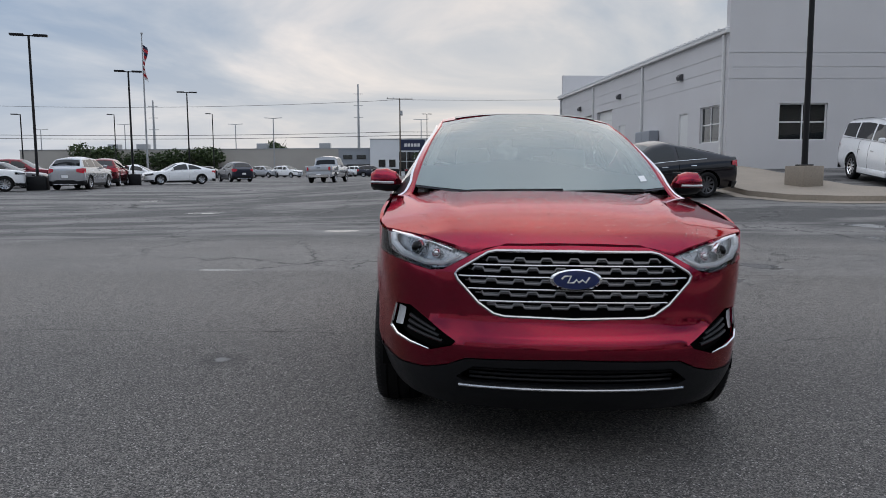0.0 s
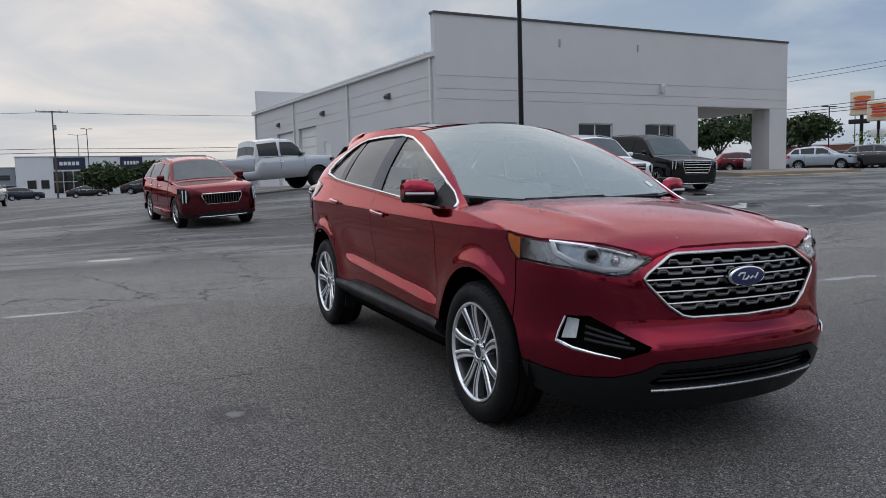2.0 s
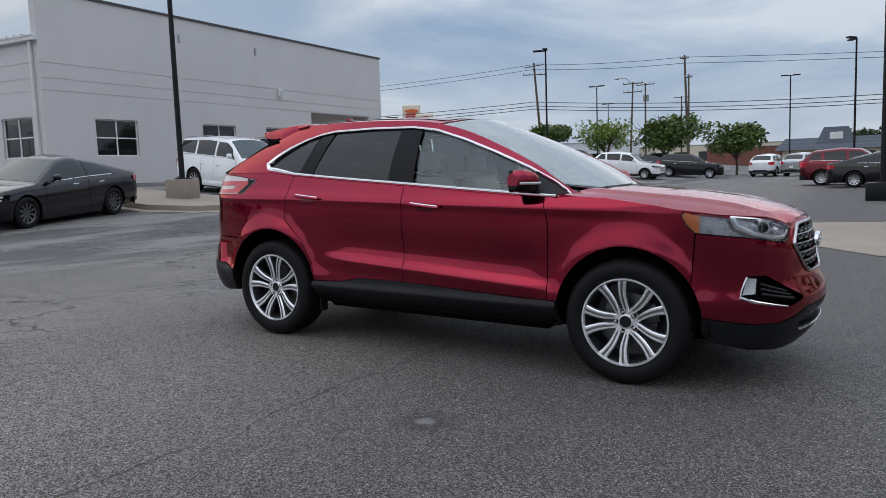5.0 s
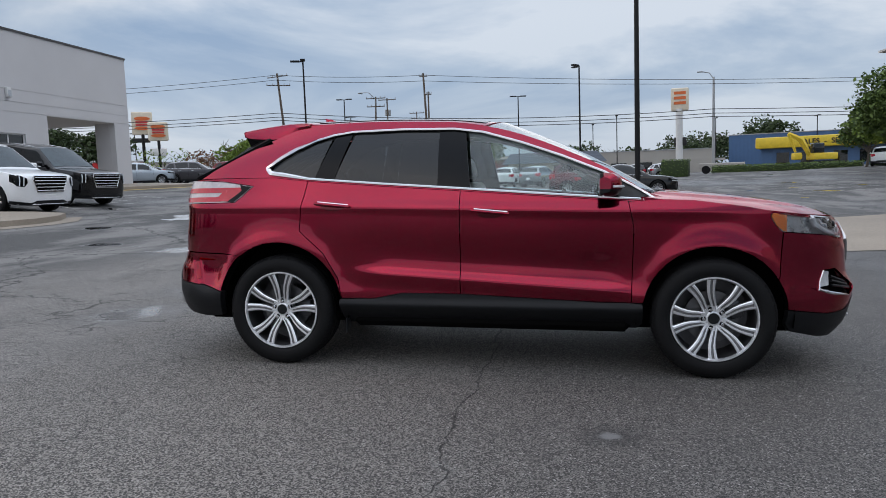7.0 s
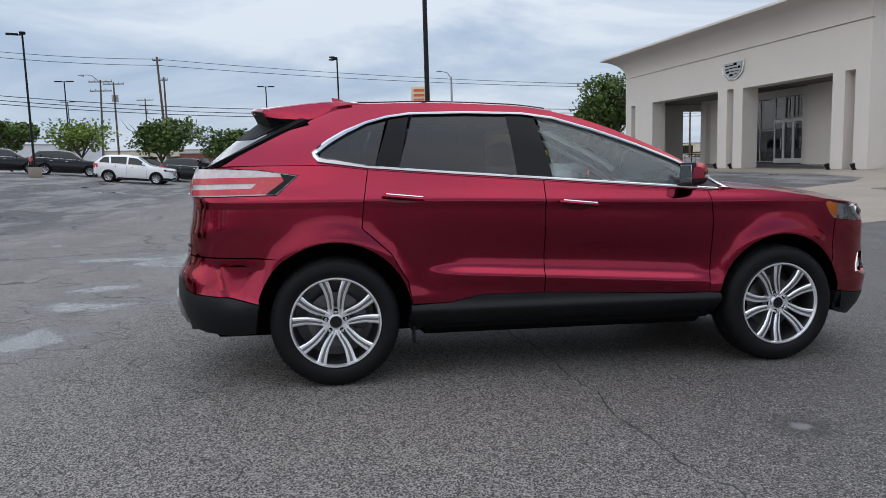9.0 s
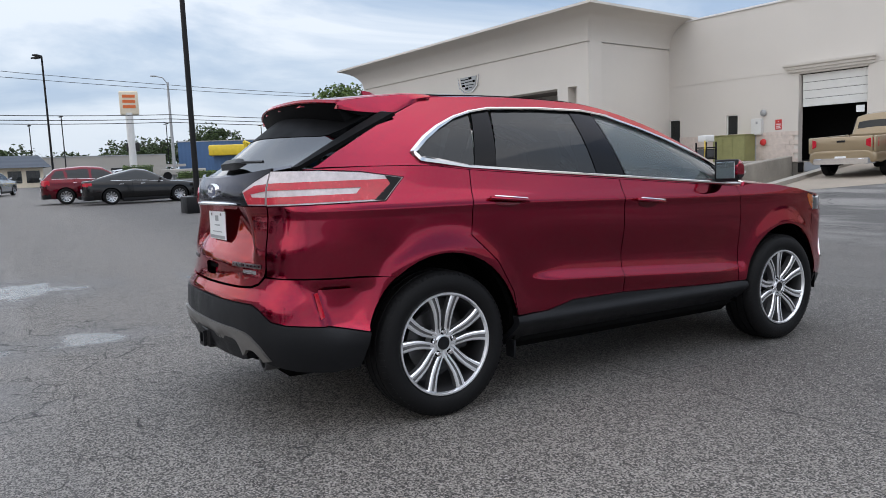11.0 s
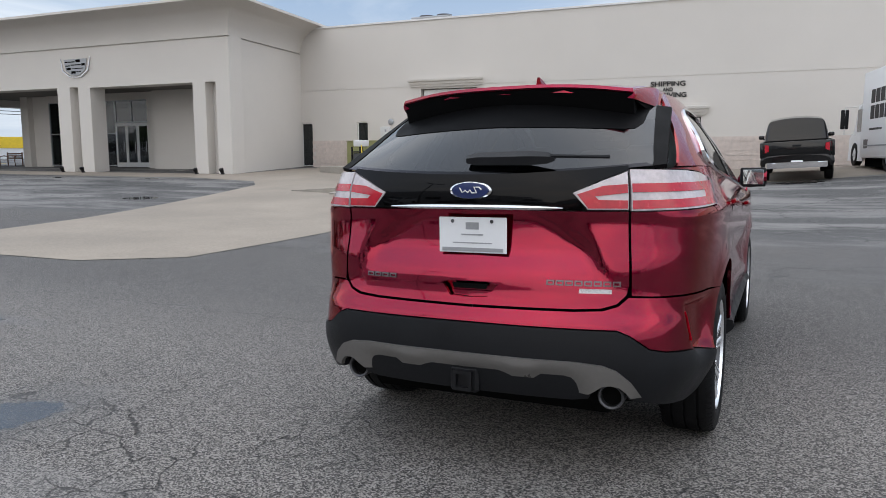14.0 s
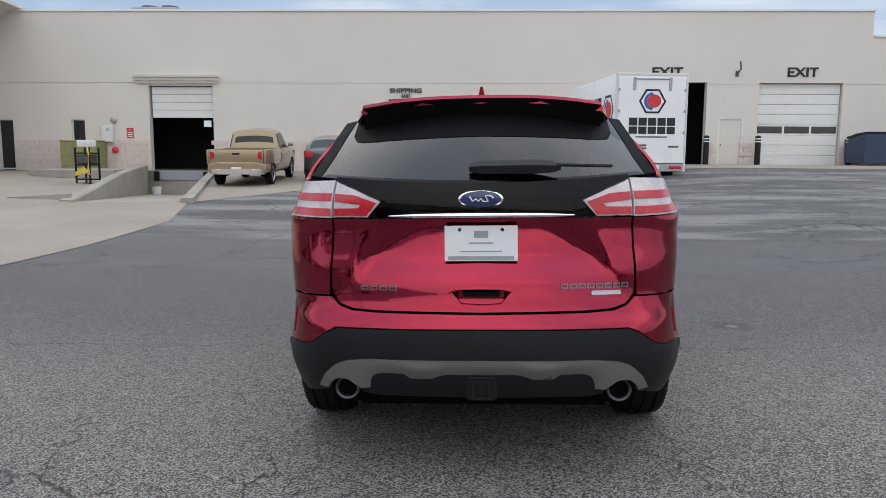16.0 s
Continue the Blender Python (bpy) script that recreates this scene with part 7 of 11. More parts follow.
hood_half = [(0.0, -1.205), (0.3, -1.195), (0.6, -1.12), (0.76, -1.01), (float(_hx[-1]), -0.985)] + [(float(a), float(b)) for a, b in zip(_hx[-2:0:-1], _hy[-2:0:-1])] + [(0.0, float(_hy[0]))]
skin("hood", offset_poly(sym(hood_half), 0.003), P_HERO, HERO, hood_fn, step=0.04)
cowl_half = [(0.0, -1.212), (0.3, -1.202), (0.6, -1.127), (0.755, -1.02), (0.775, -0.98), (0.70, -0.98), (0.4, -1.10), (0.0, -1.15)]
bm = clip_grid(sym(cowl_half), 0.06)
for v in bm.verts:
    v.co.z = zmid(-1.2) - 0.03 - 0.05 * (v.co.x / 0.75) ** 2
part("cowl", bm, M_PLASTIC, HERO, "black cowl under the wipers")


def span(edge, mid, bulge=0.0):
    """A pane between two edge curves and a middle curve: share v up it, u from the middle to the edge."""
    def fn(u, v, d=0.0):
        e, m_ = edge(v), mid(v)
        p = Vector((u * e.x, m_.y + (e.y - m_.y) * u * u, m_.z + (e.z - m_.z) * u * u))
        b = bulge * math.sin(math.pi * v) * (1 - u * u)
        q1, q2 = mid(max(0, v - 0.05)), mid(min(1, v + 0.05))
        n = Vector((0, -(q2.z - q1.z), (q2.y - q1.y))).normalized()
        if n.z < 0:
            n = -n
        return p + n * (b + d)
    return fn


# Pale films of the front panes stand in for the bright sky they mirror.
M_WS = glass("windshield_glass", (0.82, 0.93, 0.91), 0.48, 0.02, (0.33, 0.41, 0.40), 1.66)
M_FG = glass("front_side_glass", (0.90, 0.99, 0.98), 0.89, 0.02, (0.34, 0.42, 0.42), 1.6)
M_PG = glass("privacy_glass", (0.07, 0.08, 0.09), 0.75, 0.02, (0.004, 0.005, 0.006), 1.5)


def ws_edge(v):
    y = -0.985 + 1.02 * v
    return Vector((xroof(y) - 0.004, y, zroof(y) - 0.002))


def ws_mid(v):
    return Vector((0, -1.175 + 1.12 * v, 1.125 + 0.540 * v))


ws_fn = span(ws_edge, ws_mid, 0.035)
skin("windshield", [(-0.992, 0.015), (0.992, 0.015), (0.992, 0.985), (-0.992, 0.985)], M_WS, HERO, ws_fn, step=0.06, lip=0.0, d=-0.002, label="clear windshield beaded with rain")
# Black frit along the windshield's edges.
for pl in ([(-0.992, 0.0), (0.992, 0.0), (0.992, 0.035), (-0.992, 0.035)], [(-0.992, 0.955), (0.992, 0.955), (0.992, 1.0), (-0.992, 1.0)], [(-0.995, 0.0), (-0.955, 0.0), (-0.955, 1.0), (-0.995, 1.0)], [(0.955, 0.0), (0.995, 0.0), (0.995, 1.0), (0.955, 1.0)]):
    skin("frit_band", pl, M_GLOSS_BLACK, HERO, ws_fn, step=0.08, lip=0.0, d=-0.004)


M_FLAT_BLACK = surf("flat_black_trim", (0.003, 0.003, 0.0033), 0.55, vary=0.2, spec=0.06)


def rg_edge(v):
    return Vector((0.725 - 0.055 * v, 2.150 - 0.585 * v, 1.262 + 0.285 * v))


def rg_mid(v):
    return Vector((0, 2.312 - 0.47 * v, 1.222 + 0.365 * v))


rg_fn = span(rg_edge, rg_mid, 0.012)
skin("rear_window", [(-0.985, 0.02), (0.985, 0.02), (0.985, 0.99), (-0.985, 0.99)], M_PG, HERO, rg_fn, step=0.07, lip=0.01, label="dark tinted rear window")
for sgn in (-1, 1):
    skin("window_spoiler", [(sgn * 0.975, 0.25), (sgn * 0.99, 0.0), (sgn * 1.055, 0.0), (sgn * 1.045, 0.97), (sgn * 0.955, 0.97)], M_FLAT_BLACK, HERO, rg_fn, step=0.06, lip=0.02, d=0.003)
# Deep black band: top frit, extended to stand in for the mirrored spoiler underside.
skin("frit_band", [(-0.93, 1.0), (0.93, 1.0), (0.90, 0.66), (0.86, 0.565), (0.80, 0.545), (0.0, 0.57), (-0.80, 0.545), (-0.86, 0.565), (-0.90, 0.66)], M_FLAT_BLACK, HERO, rg_fn, step=0.08, lip=0.004, d=0.003)
# Black frit along the rear window's lower edge.
skin("frit_band", [(-0.99, 0.0), (0.99, 0.0), (0.95, 0.05), (-0.95, 0.05)], M_GLOSS_BLACK, HERO, rg_fn, step=0.08, lip=0.004, d=0.003)
skin("sticker", [(0.82, 0.08), (0.875, 0.08), (0.875, 0.13), (0.82, 0.13)], M_PLATE, HERO, ws_fn, step=0.08, lip=0.0, d=0.002, label="small white windshield sticker")
# cabin sides
DLO = [(1.53, 1.325), (1.44, 1.395), (1.34, 1.455), (1.21, 1.515), (1.09, 1.55), (0.95, 1.572), (0.6, 1.582), (0.24, 1.578), (0.04, 1.552), (-0.22, 1.476), (-0.49, 1.38), (-0.75, 1.275), (-0.92, 1.19), (-1.02, 1.13), (-1.075, 1.092), (-0.9, belt(-0.9) + 0.014), (-0.71, belt(-0.71) + 0.014), (-0.3, belt(-0.3) + 0.014), (0.18, belt(0.18) + 0.014), (0.7, belt(0.7) + 0.014), (1.22, belt(1.22) + 0.014), (1.40, belt(1.40) + 0.018), (1.50, 1.290)]
out_top = [(y, zroof(y)) for y in (1.30, 1.1, 0.8, 0.5, 0.25, 0.04, -0.1, -0.23, -0.36, -0.5, -0.64, -0.77, -0.87, -0.97, -1.05, -1.14)]
out_bot = [(y, belt(y) + 0.001) for y in (-1.13, -0.9, -0.71, -0.3, 0.18, 0.7, 1.22, 1.46, 1.8, 2.0, 2.10)]
skin("roof_side", out_bot + [(2.055, 1.276), (1.88, 1.36), (1.70, 1.45), (1.53, 1.535), (1.41, 1.588)] + out_top, P_HERO, HERO, upper, holes=[DLO], both=True, step=0.05, lip=0.012)


def dlo_between(a0, a1, b0, b1):
    """The part of the side-glass outline between two slanted lines, each from (y at the belt) to (y at the top)."""
    def ln(y0, y1, z):
        return y0 + (y1 - y0) * (z - 1.15) / 0.42
    def keep(p):
        return ln(a0, a1, p[1]) < p[0] < ln(b0, b1, p[1])
    dense = []
    for p, q in zip(DLO, DLO[1:] + DLO[:1]):
        n = max(1, int(math.hypot(q[0] - p[0], q[1] - p[1]) / 0.02))
        dense += [(p[0] + (q[0] - p[0]) * k / n, p[1] + (q[1] - p[1]) * k / n) for k in range(n)]
    sel = [p for p in dense if keep(p)]
    # the outline runs top from rear to front, then the belt from front to rear
    up_ = sorted([p for p in sel if p[1] > belt(p[0]) + 0.02], key=lambda p: -p[0])
    lo_ = sorted([p for p in sel if p[1] <= belt(p[0]) + 0.02], key=lambda p: p[0])
    thin = lambda l_: l_[::3] + ([l_[-1]] if (len(l_) - 1) % 3 else [])
    return thin(up_) + thin(lo_)


skin("front_door_glass", dlo_between(-0.80, -0.72, 0.085, 0.155), M_FG, HERO, upper, both=True, step=0.08, lip=0.0, d=-0.012, label="clear front door glass")
skin("rear_door_glass", dlo_between(0.315, 0.335, 1.07, 0.94), M_PG, HERO, upper, both=True, step=0.08, lip=0.0, d=-0.010, label="dark privacy glass")
skin("quarter_glass", dlo_between(1.21, 1.075, 1.9, 1.9), M_PG, HERO, upper, both=True, step=0.08, lip=0.0, d=-0.010, label="dark privacy glass")
skin("centre_pillar", dlo_between(0.08, 0.15, 0.32, 0.34), M_GLOSS_BLACK, HERO, upper, both=True, step=0.08, lip=0.008, d=-0.006)
skin("rear_pillar", dlo_between(1.065, 0.935, 1.215, 1.08), M_GLOSS_BLACK, HERO, upper, both=True, step=0.08, lip=0.008, d=-0.006)
skin("mirror_sail", dlo_between(-1.3, -1.3, -0.795, -0.715), M_PLASTIC, HERO, upper, both=True, step=0.08, lip=0.008, d=-0.004)
for sgn in (1, -1):
    bm = bmesh.new()
    pts = []
    for p, q in zip(DLO, DLO[1:] + DLO[:1]):
        pts += [(p[0] + (q[0] - p[0]) * k / 3, p[1] + (q[1] - p[1]) * k / 3) for k in range(3)]
    rr = [0.0085 + 0.009 * ss(1.15, 1.45, y) for y, z in pts]
    tube(bm, [Vector((sgn * upper(y, z, 0.003).x, upper(y, z, 0.003).y, upper(y, z, 0.003).z)) for y, z in pts], rr, 6, closed=True, up=(1, 0, 0))
    part("window_trim", bm, M_CHROME, HERO, "chrome strip round the side glass")
# roof
zcr = spline([0.0, 0.3, 0.8, 1.2, 1.5, 1.8, 1.95], [1.655, 1.678, 1.688, 1.685, 1.672, 1.645, 1.630])


def roof_fn(x, y, d=0.0):
    xr, zr = xroof(y), zroof(y)
    zr += 0.024 * ss(1.15, 1.45, y)
    k = min(1.0, abs(x) / xr)
    z = zr + (max(zcr(y), zr + 0.004) - zr) * (1 - k ** 3)
    y2 = y + (0.085 * k * k if y < 0.0 else 0.0)
    return Vector((x, y2, z + d))


roof_poly = [(x, -0.055 + 0.09 * (x / 0.62) ** 2) for x in np.linspace(-0.615, 0.615, 13)] + [(xroof(y), y) for y in (0.3, 0.6, 0.9, 1.2, 1.5, 1.76)] + [(0.545, 1.82), (0.28, 1.905), (0.0, 1.925), (-0.28, 1.905), (-0.545, 1.82)] + [(-xroof(y), y) for y in (1.76, 1.5, 1.2, 0.9, 0.6, 0.3)]
roof = skin("roof", roof_poly, P_HERO, HERO, lambda x, y, d=0.0: (lambda p: Vector((p.x, y, p.z)))(roof_fn(x, y, d)), step=0.06, lip=0.035)
skin("roof_glass", [(-0.52, 0.04), (0.52, 0.04), (0.54, 1.25), (-0.54, 1.25)], M_GLOSS_BLACK, roof, lambda x, y, d=0.0: (lambda p: Vector((p.x, y, p.z)))(roof_fn(x, y, d)), step=0.08, lip=0.004, d=0.004, label="black glass roof panel")
bm = bmesh.new()
us = np.linspace(-0.572, 0.572, 21)


def sp_edge(x):
    y = 1.925 - 0.11 * (abs(x) / 0.57) ** 2.2
    return y, roof_fn(x, y).z


loft(bm, [[Vector((x, sp_edge(x)[0] + 0.006, sp_edge(x)[1] - 0.0185)), Vector((x, sp_edge(x)[0] - 0.012, sp_edge(x)[1] - 0.055)), Vector((x, sp_edge(x)[0] - 0.045, sp_edge(x)[1] - 0.120)), Vector((x, 1.70, sp_edge(x)[1] - 0.09)), Vector((x, 1.70, sp_edge(x)[1] - 0.015))] for x in us])
part("rear_spoiler", bm, M_FLAT_BLACK, HERO, "gloss black spoiler underside with high brake lamp")
bm = bmesh.new()
loft(bm, [[Vector((x, sp_edge(x)[0] + 0.002, sp_edge(x)[1] + 0.003)), Vector((x, sp_edge(x)[0] + 0.016, sp_edge(x)[1] - 0.012)), Vector((x, sp_edge(x)[0] + 0.012, sp_edge(x)[1] - 0.018)), Vector((x, 1.72, sp_edge(x)[1] - 0.040)), Vector((x, 1.72, sp_edge(x)[1] - 0.010))] for x in us])
part("spoiler_shell", bm, P_HERO, HERO)
# painted cheeks of the spoiler, and the black hollow under it
cheek_z = spline([1.29, 1.42, 1.55, 1.70, 1.82], [1.626, 1.586, 1.538, 1.545, 1.560])
cheek_x = spline([1.29, 1.42, 1.55, 1.70, 1.82], [0.620, 0.632, 0.645, 0.615, 0.575])
cheek_y = np.linspace(1.29, 1.82, 13)
for sgn in (-1, 1):
    bm = bmesh.new()
    loft(bm, [[Vector((sgn * (xroof(y) - 0.03), y, zroof(y) + 0.024 * ss(1.15, 1.45, y) + 0.008)), Vector((sgn * (xroof(y) + 0.006), y, zroof(y) + 0.020 * ss(1.15, 1.45, y))), Vector((sgn * (0.5 * (xroof(y) + cheek_x(y)) + 0.012), y, 0.5 * (zroof(y) + 0.018 * ss(1.15, 1.45, y) + cheek_z(y)))), Vector((sgn * cheek_x(y), y, cheek_z(y))), Vector((sgn * (cheek_x(y) - 0.03), y, cheek_z(y) + 0.004))] for y in cheek_y])
    part("spoiler_cheek", bm, P_HERO, HERO)
bm = bmesh.new()
loft(bm, [[Vector((k * (cheek_x(y) - 0.01), y, cheek_z(y) + 0.004 + 0.05 * (1 - k * k) - 0.012 * dz)) for k in np.linspace(-1, 1, 11)] + [Vector((k * (cheek_x(y) - 0.01), y, cheek_z(y) + 0.012 + 0.05 * (1 - k * k))) for k in np.linspace(1, -1, 11)] for y, dz in zip(np.linspace(1.50, 1.81, 6), (0, 1, 2, 2, 1, 0))])
part("spoiler_hollow", bm, M_FLAT_BLACK, HERO)
bm = bmesh.new()
loft(bm, [[Vector((-0.02, 1.38, 1.675)), Vector((0.02, 1.38, 1.675)), Vector((0.02, 1.22, 1.68)), Vector((-0.02, 1.22, 1.68))], [Vector((-0.006, 1.395, 1.735)), Vector((0.006, 1.395, 1.735)), Vector((0.006, 1.345, 1.728)), Vector((-0.006, 1.345, 1.728))]])
part("antenna_fin", bm, P_HERO, HERO, "red shark fin aerial")
# wipers
for a, b in (((-0.50, -1.17), (0.12, -1.19)), ((0.06, -1.19), (0.62, -1.10))):
    bm = bmesh.new()
    p, q = Vector((a[0], a[1] + 0.01, 1.132)), Vector((b[0], b[1] + 0.02, 1.146))
    tube(bm, [p, p.lerp(q, 0.4) + Vector((0, 0.01, 0.012)), q], 0.009, 6)
    tube(bm, [p.lerp(q, 0.1) + Vector((0, 0.035, 0.012)), q + Vector((0, 0.035, 0.012))], 0.006, 6)
    part("wiper", bm, M_PLASTIC, HERO)
bm = bmesh.new()
pv = rg_fn(0.0, 0.14, 0.02)
loft(bm, [[pv + Vector((x, dy * k, dz * k)) for dy, dz in ((0.03, -0.025), (0.035, 0.012), (0.0, 0.036), (-0.02, 0.0))] for x, k in ((0.03, 0.55), (-0.02, 0.9), (-0.25, 1.0), (-0.33, 0.8), (-0.36, 0.35))])
tube(bm, [pv + Vector((-0.34, 0.01, 0.012)), pv + Vector((-0.58, -0.02, 0.005))], 0.008, 6)
for v in bm.verts:
    v.co.x += 0.02
part("rear_wiper", bm, M_PLASTIC, HERO, "black rear wiper")
# mirrors
for sgn in (1, -1):
    bm = bmesh.new()
    rings = []
    for x, y, z, hy, hz in ((0.865, -0.80, 1.165, 0.030, 0.025), (0.90, -0.79, 1.185, 0.070, 0.060), (0.96, -0.775, 1.192, 0.085, 0.072), (1.03, -0.76, 1.195, 0.075, 0.066), (1.065, -0.745, 1.190, 0.045, 0.045)):
        rings.append([Vector((sgn * x, y + hy * math.copysign(abs(math.cos(t)) ** 0.75, math.cos(t)) * (1.0 if math.cos(t) < 0 else 0.55), z + hz * math.copysign(abs(math.sin(t)) ** 0.75, math.sin(t)))) for t in [2 * math.pi * k / 20 for k in range(20)]])
    loft(bm, rings)
    mi = part("door_mirror", bm, P_HERO, HERO, "red door mirror with turn lamp")
    bm = bmesh.new()
    loft(bm, [[Vector((p.x + sgn * 0.001, p.y - 0.001, min(p.z, 1.168) - 0.004)) for p in r_] for r_ in rings])
    part("mirror_base", bm, M_PLASTIC, mi, "black lower mirror shell")
    bm = bmesh.new()
    tube(bm, [Vector((sgn * x, y, 1.178)) for x, y in ((0.91, -0.868), (0.97, -0.867), (1.03, -0.842), (1.058, -0.80))], 0.009, 6); part("turn_lamp", bm, M_WHITE_LENS, mi)
    bm = bmesh.new(); bx(bm, min(sgn * 0.885, sgn * 1.062), max(sgn * 0.885, sgn * 1.062), -0.745, -0.722, 1.122, 1.262, 0.011, 2); part("mirror_bezel", bm, M_PLASTIC, mi)
    bm = bmesh.new(); bx(bm, min(sgn * 0.905, sgn * 1.045), max(sgn * 0.905, sgn * 1.045), -0.7225, -0.717, 1.138, 1.246, 0.002); part("mirror_glass", bm, surf("mirror_glass", (0.42, 0.45, 0.46), 0.03, 1.0, vary=0.01, rvary=0.01) if sgn > 0 else bpy.data.materials["mirror_glass"], mi)
    bm = bmesh.new(); tube(bm, [Vector((sgn * 0.82, -0.83, 1.115)), Vector((sgn * 0.90, -0.80, 1.145))], 0.028, 8); part("mirror_arm", bm, M_PLASTIC, mi)
# handles
for y0, y1, za, zb, doors in ((0.905, 1.145, 1.062, 1.085, (drl, drr)), (-0.155, 0.085, 1.012, 1.035, (dfl, dfr))):
    for sgn, dr in ((1, doors[0]), (-1, doors[1])):
        bm = bmesh.new()
        n = 9
        tube(bm, [(lambda p: Vector((sgn * p.x, p.y, p.z)))(wrap(sy(y0 + (y1 - y0) * k / n), za + (zb - za) * k / n, 0.006 + 0.022 * math.sin(math.pi * min(1, max(0, (k + 0.6) / (n + 1.2)))) ** 0.5)) for k in range(n + 1)], 0.014, 8, flat=0.8)
        hd = part("handle", bm, P_HERO, dr)
        bm = bmesh.new()
        tube(bm, [(lambda p: Vector((sgn * p.x, p.y, p.z)))(wrap(sy(y0 + (y1 - y0) * (k + 0.2) / n), za + 0.012 + (zb - za) * k / n, 0.012 + 0.022 * math.sin(math.pi * min(1, max(0, (k + 0.6) / (n + 1.2)))) ** 0.5)) for k in range(n)], 0.0055, 6)
        part("chrome_strip", bm, M_CHROME, hd)
        # Flush oval in darker red: the hollow's shade is put into its colour.
        bm = clip_grid([(sy((y0 + y1) / 2 + 0.085 * math.cos(t)), (za + zb) / 2 - 0.012 + 0.03 * math.sin(t)) for t in [2 * math.pi * k / 18 for k in range(18)]], 0.03)
        for v in bm.verts:
            p = wrap(v.co.x, v.co.y, 0.0022)
            v.co = Vector((sgn * p.x, p.y, p.z))
        part("handle_cup", bm, P_RED, dr)
# wheels
TY, RIMR, DROP = 0.376, 0.262, 0.024


def hero_wheel(x, y):
    sg = 1 if x > 0 else -1
    wh = new("wheel", HW["tyre"]); wh.parent = HERO
    wh.matrix_basis = pose(x, y, TY - DROP) @ (Matrix.Rotation(math.pi, 4, "Z") if sg < 0 else Matrix()) @ Matrix.Rotation(radians(20 if y < 0 else 0), 4, "X")
    for k in ("rim", "brake_disc", "caliper", "hub", "hub_cap"):
        o = new(k, HW[k]); o.parent = wh
    for k in range(10):
        o = new("spoke", HW["spoke_a" if k % 2 else "spoke_b"]); o.parent = wh
        o.matrix_basis = Matrix.Rotation(2 * math.pi * (k // 2) / 5, 4, "X")
    for k in range(5):
        o = new("lug_nut", HW["lug"]); o.parent = wh
        o.matrix_basis = Matrix.Rotation(2 * math.pi * k / 5, 4, "X")


M_SPOKE = surf("machined_alloy", (0.90, 0.91, 0.93), 0.34, 0.9, vary=0.05, rvary=0.08)
M_BARREL = surf("dark_wheel_barrel", (0.11, 0.11, 0.115), 0.4, 0.8)
M_POCKET = surf("grey_painted_alloy", (0.22, 0.22, 0.225), 0.4, 0.7)
M_DISC = surf("brake_steel", (0.16, 0.16, 0.165), 0.4, 0.9)
HW = {}
bm = bmesh.new()
w = 0.1225
revolve(bm, [(w - 0.022, RIMR - 0.002), (w - 0.010, RIMR + 0.004), (w + 0.002, RIMR + 0.030), (w + 0.004, RIMR + 0.055), (w - 0.001, RIMR + 0.080), (w - 0.012, TY - 0.016), (w - 0.026, TY - 0.004), (w - 0.05, TY)] +
        [v for c in (0.058, 0.0, -0.058) for v in ((c + 0.006, TY + 0.001), (c + 0.005, TY - 0.010), (c - 0.005, TY - 0.010), (c - 0.006, TY + 0.001))] +
        [(-w + 0.05, TY), (-w + 0.026, TY - 0.004), (-w + 0.012, TY - 0.016), (-w, TY - 0.05), (-w + 0.01, RIMR + 0.004), (-w + 0.022, RIMR)], 64)
for k in range(72):
    a = 2 * math.pi * k / 72
    m = Matrix.Rotation(a, 4, "X")
    for s_ in (-1, 1):
        loft(bm, [[m @ Vector((s_ * (w - 0.030), -0.006, TY - 0.008)), m @ Vector((s_ * (w - 0.030), 0.006, TY - 0.008)), m @ Vector((s_ * (w - 0.012), 0.006, TY - 0.022)), m @ Vector((s_ * (w - 0.012), -0.006, TY - 0.022))],
                  [m @ Vector((s_ * (w - 0.028), -0.005, TY - 0.001)), m @ Vector((s_ * (w - 0.028), 0.005, TY - 0.001)), m @ Vector((s_ * (w - 0.006), 0.005, TY - 0.018)), m @ Vector((s_ * (w - 0.006), -0.005, TY - 0.018))]])
HW["tyre"] = mesh_of("tyre", bm, M_RUBBER, 50)
bm = bmesh.new()
revolve(bm, [(w - 0.012, RIMR + 0.004), (w - 0.004, RIMR + 0.002), (w - 0.004, RIMR - 0.006), (w - 0.018, RIMR - 0.014), (w - 0.05, RIMR - 0.020), (-w + 0.03, RIMR - 0.028), (-w + 0.025, RIMR - 0.10), (-w + 0.025, 0.03)], 64)
HW["rim"] = mesh_of("rim", bm, [M_SPOKE, M_BARREL], 40)
for f_ in HW["rim"].polygons:
    f_.material_index = 1 if f_.center.x < w - 0.02 else 0


